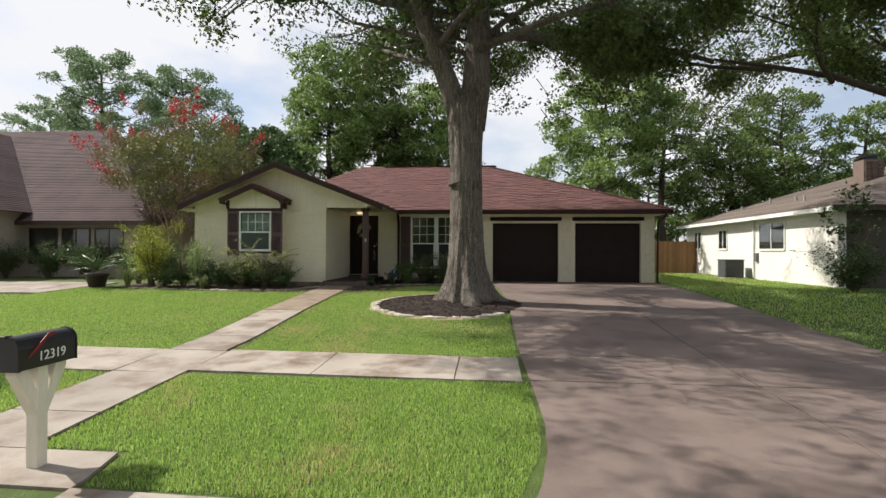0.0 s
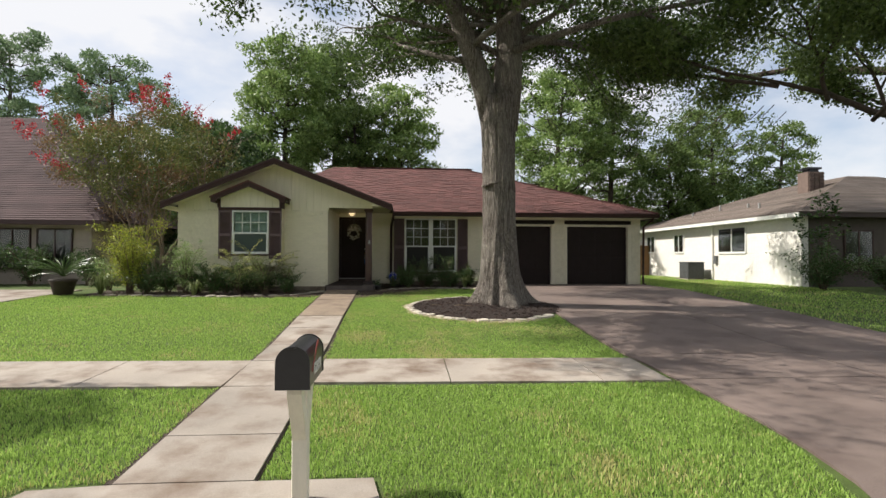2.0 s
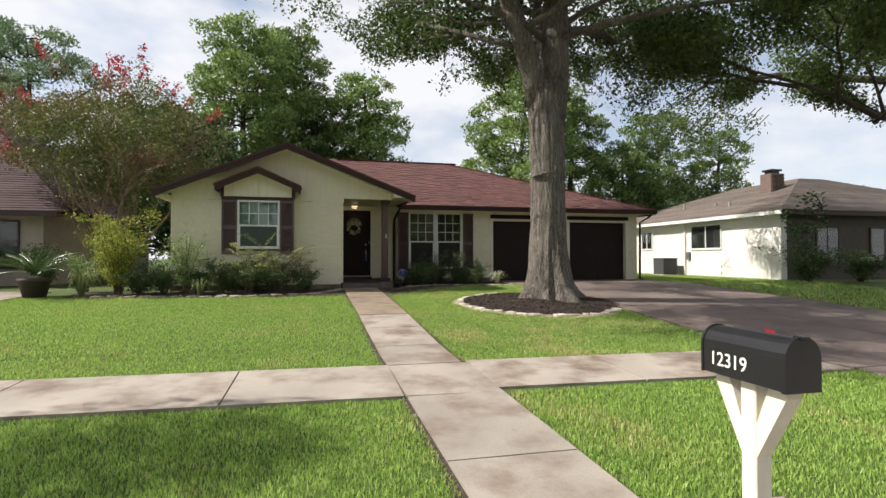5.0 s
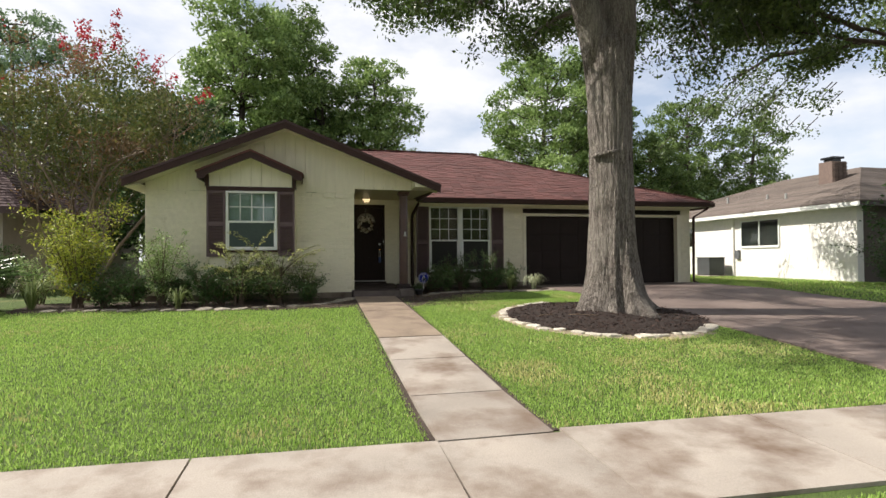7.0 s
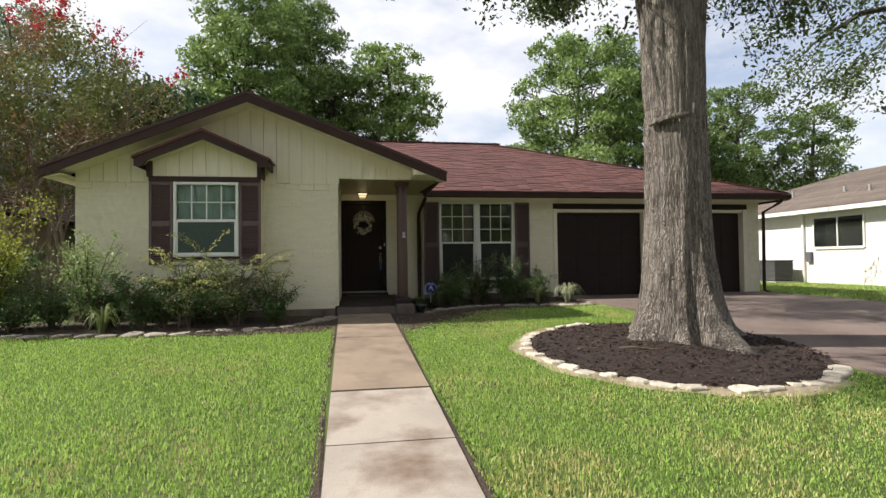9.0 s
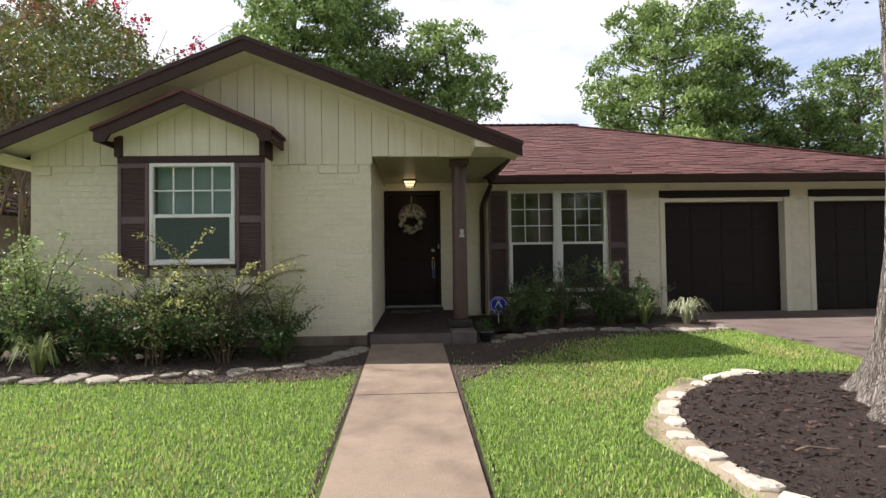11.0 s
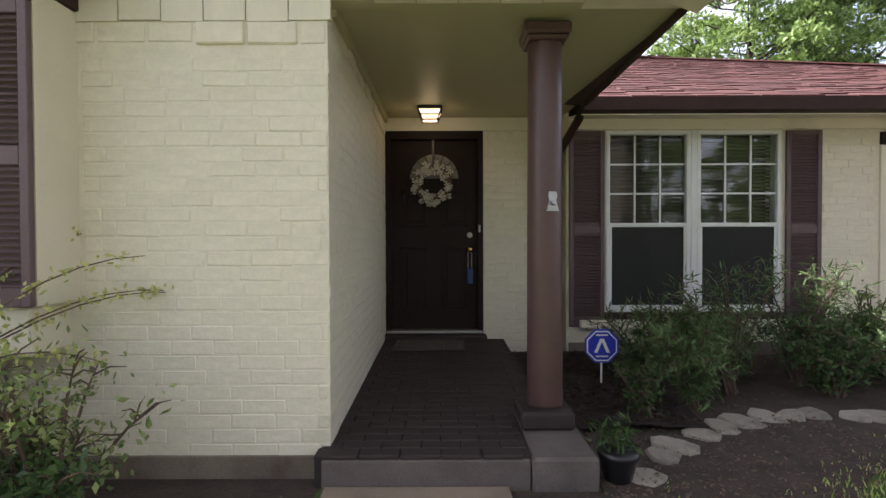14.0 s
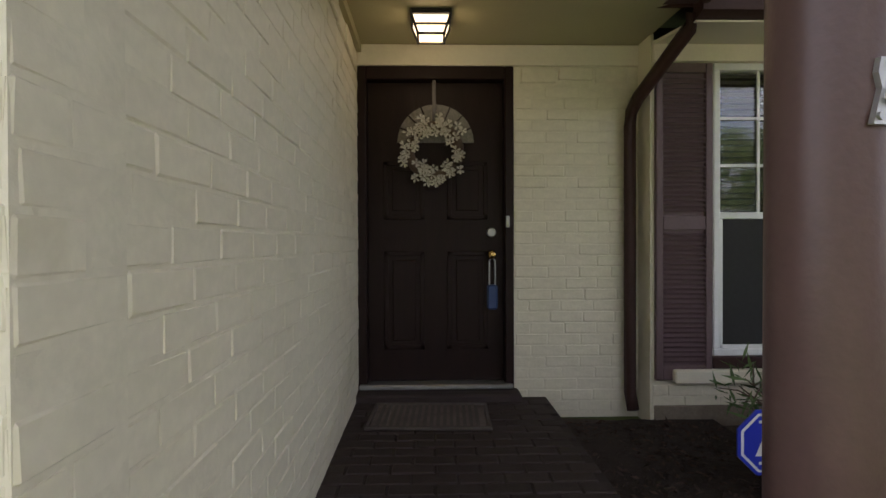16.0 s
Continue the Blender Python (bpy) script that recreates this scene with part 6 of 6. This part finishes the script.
def edge_line(line, step, seed, sizes, material, label, group):
    r = random.Random(seed)
    pts = [Vector((x, y, 0)) for x, y in line]
    for a, b in zip(pts[:-1], pts[1:]):
        n = max(1, math.ceil((b - a).length / step - .1))
        for k in range(n):
            p = a.lerp(b, (k + .5) / n)
            stone(p.x + r.uniform(-.03, .03), p.y + r.uniform(-.04, .04), step * r.uniform(.31, .43), r.uniform(*sizes), r.uniform(.014, .026), seed * 100 + k + int(p.x * 10), material, label, group, math.degrees(math.atan2(b.y - a.y, b.x - a.x)) + r.uniform(-10, 10))


edge_line(left_edge, .36, 3, (.10, .15), M_STONED, "flat weathered flagstone edging the front bed", "stones of the front bed")
edge_line(right_edge, .27, 4, (.09, .14), M_STONED, "flat weathered flagstone edging the shaded bed", "stones of the shaded bed")


def bed(name, pts, label, inset=0.0):
    solo(name, Geo().slab([(x, y, ground_z(y) + .009) for x, y in pts], .05), M_SOIL, label, "flower bed", kind="structure")


FRONT_BED = [(-10.9, 15.3), (-7.3, 14.95), (-6.3, 14.85), (-5.2, 14.85), (-4.66, 15.0), (-4.66, 16.53), (-10.9, 16.53)]
SHADED_BED = [(-3.68, 14.6), (-3.15, 15.2), (-2.5, 15.9), (-1.8, 16.55), (-1.0, 16.85), (-.4, 16.95), (.3, 17.0), (.72, 17.3), (.5, 19.34), (-2.75, 19.4), (-3.37, 19.5), (-3.37, 17.1), (-3.25, 17.1), (-3.25, 16.37), (-3.71, 16.37)]
bed("flower_bed", FRONT_BED, "brown soil of the front flower bed")
bed("flower_bed", SHADED_BED, "bare soil of the shaded flower bed")
g = Geo()
for j in range(13):
    for i in range(9):
        x, y = PXR + .002 + i * .13, 17.13 + j * .182
        g.v.append((x, y, ground_z(y) + .05 + .035 * noise.noise(Vector((x * 3, y * 3, 2))) + .012 * noise.noise(Vector((x * 11, y * 11, 5)))))
for j in range(12):
    for i in range(8):
        g.f.append((j * 9 + i, j * 9 + i + 1, j * 9 + i + 10, j * 9 + i + 9))
solo("mulch_bed", g, M_MULCH, "black mulch beside the porch floor", "mulch", kind="stuff", smooth=True)
px, py = rng.uniform(PXR + .02, -2.4, 1500), rng.uniform(17.15, 19.25, 1500)
solo("mulch_chips", Geo(), M_CHIP, "loose dark mulch chips beside the porch", "mulch", kind="stuff").data = cards("mulch_chips", M_CHIP, np.stack([px, py, np.interp(py, GY, GZ) + .06], 1), .045, rng, .3, 0, .75)
for side, off in (("left", -.075), ("right", .9)):
    for y0, y1 in ((4.6, 6.9), (8.3, 16.3)):
        solo("soil_edge", Geo().slab([(walk_x(y) + off + dx, y, ground_z(y) + .012) for y, dx in ((y0, 0), (y0, .085), (y1, .085), (y1, 0))] if y0 < 7 else
             [(walk_x(y) + off + dx, y, ground_z(y) + .012) for y, dx in ((y0, 0), (y0, .085), (9, .085), (12, .085), (y1, .085), (y1, 0), (12, 0), (9, 0))], .03), M_SOIL, "strip of bare soil along the edge of the walk", "soil", kind="structure")
lit = []
for x0, x1, y0, y1, n in ((-10.8, -4.7, 14.75, 16.3, 3000), (-6.8, -4.7, 14.75, 15.3, 900), (-3.5, -2.2, 14.7, 16.4, 1500), (-3.2, -1.4, 15.8, 17.4, 1500), (-2.2, .5, 17.4, 19.3, 700)):
    px, py = rng.uniform(x0, x1, n), rng.uniform(y0, y1, n)
    lit.append(np.stack([px, py, np.interp(py, GY, GZ) + .028], 1))
solo("leaf_litter", Geo(), M_LITTER, "dry brown leaf litter on the bed soil", "leaf litter", kind="stuff").data = cards("leaf_litter", M_LITTER, np.concatenate(lit), .027, rng, .45, 0, .8)

# ---- neighbouring houses ----
def simple_window(parent, axis, x, y, z0, z1, w, frame_mat=M_WHITE):
    """A white framed window on a wall that faces the street (x) or the drive (y)."""
    def bx(a0, a1, d0, d1, k0, k1):
        return Geo().box(a0, a1, y + d0, y + d1, k0, k1) if axis == "x" else Geo().box(x + d0, x + d1, a0, a1, k0, k1)
    c = x if axis == "x" else y
    p = part("window", bx(c - w / 2, c + w / 2, -.03, .0, z0, z1), M_DARK, parent, "window backed by a near-black sheet for the unlit room")
    for a0, a1, k0, k1 in ((c - w / 2 - .05, c - w / 2, z0 - .05, z1 + .05), (c + w / 2, c + w / 2 + .05, z0 - .05, z1 + .05), (c - w / 2, c + w / 2, z1, z1 + .05), (c - w / 2, c + w / 2, z0 - .08, z0), (c - .02, c + .02, z0, z1)):
        part("window_frame", bx(a0, a1, -.06, .01, k0, k1), frame_mat, p)
    part("pane", bx(c - w / 2, c + w / 2, -.04, -.034, z0, z1), M_GLASS, p)
    return p


def shingle_plane(a, b, c, d, rows, material, parent, name="roof_slope"):
    """A roof slope with stepped shingle courses. a, b along the eave, d, c along the ridge."""
    a, b, c, d = Vector(a), Vector(b), Vector(c), Vector(d)
    g = Geo()
    for i in range(rows):
        f0, f1 = i / rows, (i + 1.15) / rows
        p, q, s, t = a.lerp(d, f0), b.lerp(c, f0), b.lerp(c, min(f1, 1)), a.lerp(d, min(f1, 1))
        up = Vector((0, 0, .022))
        g.add([p + up, q + up, s, t, p - up, q - up], [(0, 1, 2, 3), (0, 4, 5, 1)])
    return part(name, g, material, parent, kind="stuff")


nr = thing("neighbour_house", "white brick house with a grey-brown shingle roof beside the lawn", "house", (0, 0, 0))
NX = 11.5
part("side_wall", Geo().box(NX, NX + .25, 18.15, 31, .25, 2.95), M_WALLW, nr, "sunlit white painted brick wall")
g = Geo()
r = random.Random(91)
for k in range(34):
    y = 18.2 - (k % 2) * .11
    while y < 30.9:
        g.box(NX - .008 - r.uniform(0, .003), NX + .01, max(y, 18.15) + .004, min(y + .216, 31) - .004, .32 + k * .0755 + .004, .32 + k * .0755 + .0715)
        y += .22
part("brickwork", g, M_WALLW, nr, kind="stuff")
part("front_wall", Geo().box(NX + .25, 24, 18.15, 18.4, .25, 2.95), M_WALLSHADE, nr, "grey-brown front wall, tree shade put into its dark colour")
simple_window(nr, "x", 13.6, 18.15, .9, 2.3, 1.0, M_BROWN)
simple_window(nr, "x", 16.4, 18.15, .9, 2.3, 1.4, M_BROWN)
simple_window(nr, "y", NX, 22.05, 1.62, 2.6, 1.8)
simple_window(nr, "y", NX, 26.35, 1.66, 2.48, .85)
simple_window(nr, "y", NX, 29.35, 1.68, 2.5, .85)
part("fascia", Geo().box(NX - .45, NX - .42, 17.7, 31.4, 2.78, 2.95), M_WHITE, nr)
part("fascia", Geo().box(NX - .42, 24.4, 17.7, 17.73, 2.78, 2.95), M_BROWN, nr)
part("soffit", Geo().box(NX - .42, NX + .01, 17.7, 31.4, 2.80, 2.82), M_WHITE, nr)
e0, e1, e2, e3 = (NX - .46, 17.66, 2.95), (NX - .46, 31.4, 2.95), (24.4, 31.4, 2.95), (24.4, 17.66, 2.95)
k0, k1 = (17.2, 22.6, 5.0), (17.2, 26.4, 5.0)
shingle_plane(e1, e0, k0, k1, 42, M_ROOFR, nr)
shingle_plane(e0, e3, (18.4, 22.6, 5.0), k0, 36, M_ROOFR, nr)
shingle_plane(e3, e2, (18.4, 26.4, 5.0), (18.4, 22.6, 5.0), 20, M_ROOFR, nr)
shingle_plane(e2, e1, k1, (18.4, 26.4, 5.0), 20, M_ROOFR, nr)
part("downspout", Geo().tube([(NX - .06, 23.4, 2.8), (NX - .06, 23.4, .4)], .05, 8), M_WALLW, nr)
part("meter_box", Geo().box(NX - .12, NX, 23.05, 23.25, 1.1, 1.45, .01), M_AC, nr)
for x, y, h in ((12.6, 21.9, .22), (13.0, 23.2, .2), (13.3, 25.8, .28), (12.8, 27.4, .2)):
    z = 2.95 + (x - NX + .46) * .33
    part("roof_vent", Geo().tube([(x, y, z - .05), (x, y, z + h)], .05, 8), M_STEEL, nr)
ch = part("chimney", Geo().box(14.55, 15.25, 21.6, 22.2, 3.3, 5.0), M_CHIM, nr, "brick chimney")
me = Geo().box(-.10, .10, -.05, .05, -.03, .03, .005).mesh("brick", M_CHIM)
for k in range(22):
    for i in range(3):
        part("brick", me, M_CHIM, ch, at=pose(14.67 + i * .22 + (k % 2) * .03, 21.6, 3.42 + k * .072))
part("chimney_cap", Geo().box(14.7, 15.1, 21.7, 22.1, 5.0, 5.12).box(14.62, 15.18, 21.62, 22.18, 5.12, 5.2), M_BLACK, ch)
ac = thing("air_conditioner", "grey outdoor condenser unit on a pad beside the wall", "air conditioner", (10.75, 23.9, .34))
part("pad", Geo().box(-.48, .48, -.48, .48, 0, .08, .01), M_CONC, ac)
part("case", Geo().box(-.37, .37, -.37, .37, .08, .80, .02), M_DARK, ac)
for k in range(15):
    part("louvre", Geo().box(-.385, .385, -.385, .385, .12 + k * .044, .145 + k * .044, .006), M_AC, ac)
part("top", Geo().box(-.4, .4, -.4, .4, .79, .84, .015), M_AC, ac)
fence = thing("fence", "upright cedar board fence between the houses", "fence", (0, 0, 0))
r = random.Random(95)
for i in range(34):
    x = 6.6 + i * .145
    part("board", Geo().prism([(x, .3), (x + .137, .3), (x + .137, 2.0), (x + .11, 2.06), (x + .03, 2.06), (x, 2.0)], "y", 29.6 + r.uniform(0, .012), 29.625), M_FENCE, fence)
part("rail", Geo().box(6.6, 11.5, 29.63, 29.67, .7, .79), M_FENCE, fence)
part("rail", Geo().box(6.6, 11.5, 29.63, 29.67, 1.6, 1.69), M_FENCE, fence)

nl = thing("neighbour_house", "brick house with a steep brown shingle roof behind the flowering tree", "house", (0, 0, 0))
part("front_wall", Geo().box(-32, -13.3, 20.0, 20.25, .25, 2.6), M_WALLL, nl)
part("side_wall", Geo().box(-13.55, -13.3, 20.25, 30, .25, 2.6), M_WALLL, nl)
part("wing_wall", Geo().box(-32, -18.0, 17.6, 17.85, .25, 3.0).box(-18.25, -18.0, 17.85, 20, .25, 3.0), M_WALLL, nl)
for x in (-17.3, -15.9, -14.5):
    simple_window(nl, "x", x, 20.0, .95, 2.25, 1.1, M_BROWN)
simple_window(nl, "x", -21, 17.6, .9, 2.3, 1.6)
shingle_plane((-33, 19.4, 2.55), (-12.4, 19.4, 2.55), (-17.9, 24.6, 7.3), (-33, 24.6, 7.3), 60, M_ROOFN, nl)
shingle_plane((-12.4, 19.4, 2.55), (-12.4, 30.5, 2.55), (-17.9, 24.6, 7.3), (-17.9, 24.6, 7.3), 50, M_ROOFN, nl)
shingle_plane((-12.4, 30.5, 2.55), (-33, 30.5, 2.55), (-33, 24.6, 7.3), (-17.9, 24.6, 7.3), 12, M_ROOFN, nl)
shingle_plane((-17.6, 17.0, 2.9), (-17.6, 19.78, 2.9), (-23.0, 24.3, 7.02), (-23.0, 22.0, 7.02), 50, M_ROOFN, nl)
shingle_plane((-33, 17.0, 2.9), (-17.6, 17.0, 2.9), (-23.0, 22.0, 7.02), (-33, 22.0, 7.02), 54, M_ROOFN, nl)
part("fascia", Geo().box(-33, -17.6, 16.98, 17.02, 2.72, 2.92).box(-18, -12.68, 19.38, 19.42, 2.4, 2.56), M_BROWN, nl)
part("roof_vent", Geo().tube([(-19.8, 19.6, 4.5), (-19.8, 19.6, 4.95)], .07, 8), M_STEEL, nl)

# ---- grass ----
def in_poly(px, py, poly):
    inside = np.zeros(len(px), bool)
    for (x0, y0), (x1, y1) in zip(poly, poly[1:] + poly[:1]):
        c = ((y0 > py) != (y1 > py)) & (px < (x1 - x0) * (py - y0) / (y1 - y0 + 1e-12) + x0)
        inside ^= c
    return inside


def grass(name, poly, density, height, label, seed, width=.009, avoid=(), thin=None):
    rs2 = np.random.default_rng(seed)
    xs2, ys2 = [p[0] for p in poly], [p[1] for p in poly]
    n = int((max(xs2) - min(xs2)) * (max(ys2) - min(ys2)) * density)
    px, py = rs2.uniform(min(xs2), max(xs2), n), rs2.uniform(min(ys2), max(ys2), n)
    keep = in_poly(px, py, poly)
    for a in avoid:
        keep &= ~in_poly(px, py, a)
    if thin:
        keep &= rs2.uniform(0, 1, n) < thin(px, py)
    px, py = px[keep], py[keep]
    patch = np.array([noise.noise(Vector((x * .8, y * .8, seed))) + .5 * noise.noise(Vector((x * 3, y * 3, seed))) for x, y in zip(px[::1], py)])
    h = height * rs2.uniform(.55, 1.2, len(px)) * (1 + .35 * np.clip(patch, -.6, .8))
    roots = np.stack([px, py, np.interp(py - np.where((py > 3) & (py < 9.5), -.03 * (px + 4), 0), GY, GZ)], 1)
    dry = (patch + .35 * rs2.normal(size=len(px)) + np.where((px > -3.6) & (py > 8), .17, 0) + .42 * np.exp(-((px + 1.6) ** 2 + (py - 10.6) ** 2) / 1.2) + .3 * np.exp(-((px - .1) ** 2 + (py - 10.4) ** 2) / .9) + .25 * np.exp(-((px + 3.2) ** 2 + (py - 15.0) ** 2) / .8)) > .62
    ob = solo(name, Geo(), M_GRASS, label, "grass", kind="stuff")
    ob.data = blades(name, M_GRASS, roots[~dry], h[~dry], rs2, width)
    if dry.sum() > 10:
        ob2 = solo("dry_grass", Geo(), M_GRASSDRY, "scattered straw-coloured blades in the lawn", "grass", kind="stuff")
        ob2.data = blades("dry_grass", M_GRASSDRY, roots[dry], h[dry] * .85, rs2, width)


def fading(px, py, poly, reach):
    """Share of grass kept: full away from a bed, thinning to bare soil over its ragged edge."""
    d = np.full(len(px), 9.0)
    for (x0, y0), (x1, y1) in zip(poly, poly[1:] + poly[:1]):
        f = np.clip(((px - x0) * (x1 - x0) + (py - y0) * (y1 - y0)) / ((x1 - x0) ** 2 + (y1 - y0) ** 2), 0, 1)
        d = np.minimum(d, np.hypot(px - x0 - f * (x1 - x0), py - y0 - f * (y1 - y0)))
    d = np.where(in_poly(px, py, poly), -d, d)
    ragged = np.array([noise.noise(Vector((x * 2.6, y * 2.6, 4))) for x, y in zip(px, py)])
    return np.clip(.45 + (d + .22 * ragged) / reach, 0, 1) ** 1.5


ring_poly = [(RXC + (RRX + .16) * math.cos(i * math.pi / 16), RYC + (RRY + .16) * math.sin(i * math.pi / 16)) for i in range(32)]
wl0 = lambda y: walk_x(y) - .035
wr0 = lambda y: walk_x(y) + (1.0 if y < 8 else .95)
grass("verge_grass", [(-4.95, 4.6), (wl0(4.62), 4.62), (wl0(7), 6.92), (-12, 7.12), (-12, 4.25), (-5.2, 4.1)], 3300, .042, "lush mown green grass on the verge", 1, .0085)
grass("verge_grass", [(wr0(4.62), 4.62), (-2.52, 4.62), (-2.42, 4.02), (.68, 3.94), (.95, 4.9), (1.0, 5.6), (.97, 6.9), (wr0(7), 6.93)], 4300, .042, "lush mown green grass on the verge", 2, .0075)
grass("lawn_grass", [(-12, 8.52), (wl0(8.4), 8.3), (wl0(15.2), 15.2), (-5.2, 15.2), (-7.3, 15.15), (-10.6, 15.4), (-11.7, 15.5), (-12, 13.8)], 2450, .036, "lush mown green lawn", 3, .009, thin=lambda px, py: fading(px, py, FRONT_BED, .4))
grass("lawn_grass", [(wr0(8.4), 8.34), (.93, 8.22), (.9, 14), (.6, 17.2), (-.3, 17.2), (-1.3, 17.15), (-1.9, 17.05), (-2.6, 16.75), (-3.2, 16.2), (wr0(16), 16.0)], 3300, .036, "mown lawn, thin and dry in patches", 4, .0075, avoid=[ring_poly], thin=lambda px, py: fading(px, py, SHADED_BED, .75) * np.clip((np.hypot((px - RXC) / RRX, (py - RYC) / RRY) - .98) * 4, .15, 1))
grass("side_grass", [(6.35, 8.5), (11, 8.5), (11.4, 16), (11.4, 29), (6.4, 29)], 300, .05, "shaded green grass between the houses", 5, .018)
grass("side_grass", [(-16, 8.9), (-12, 8.62), (-12, 13.7), (-16, 13.5)], 700, .05, "mown green grass", 6, .014)
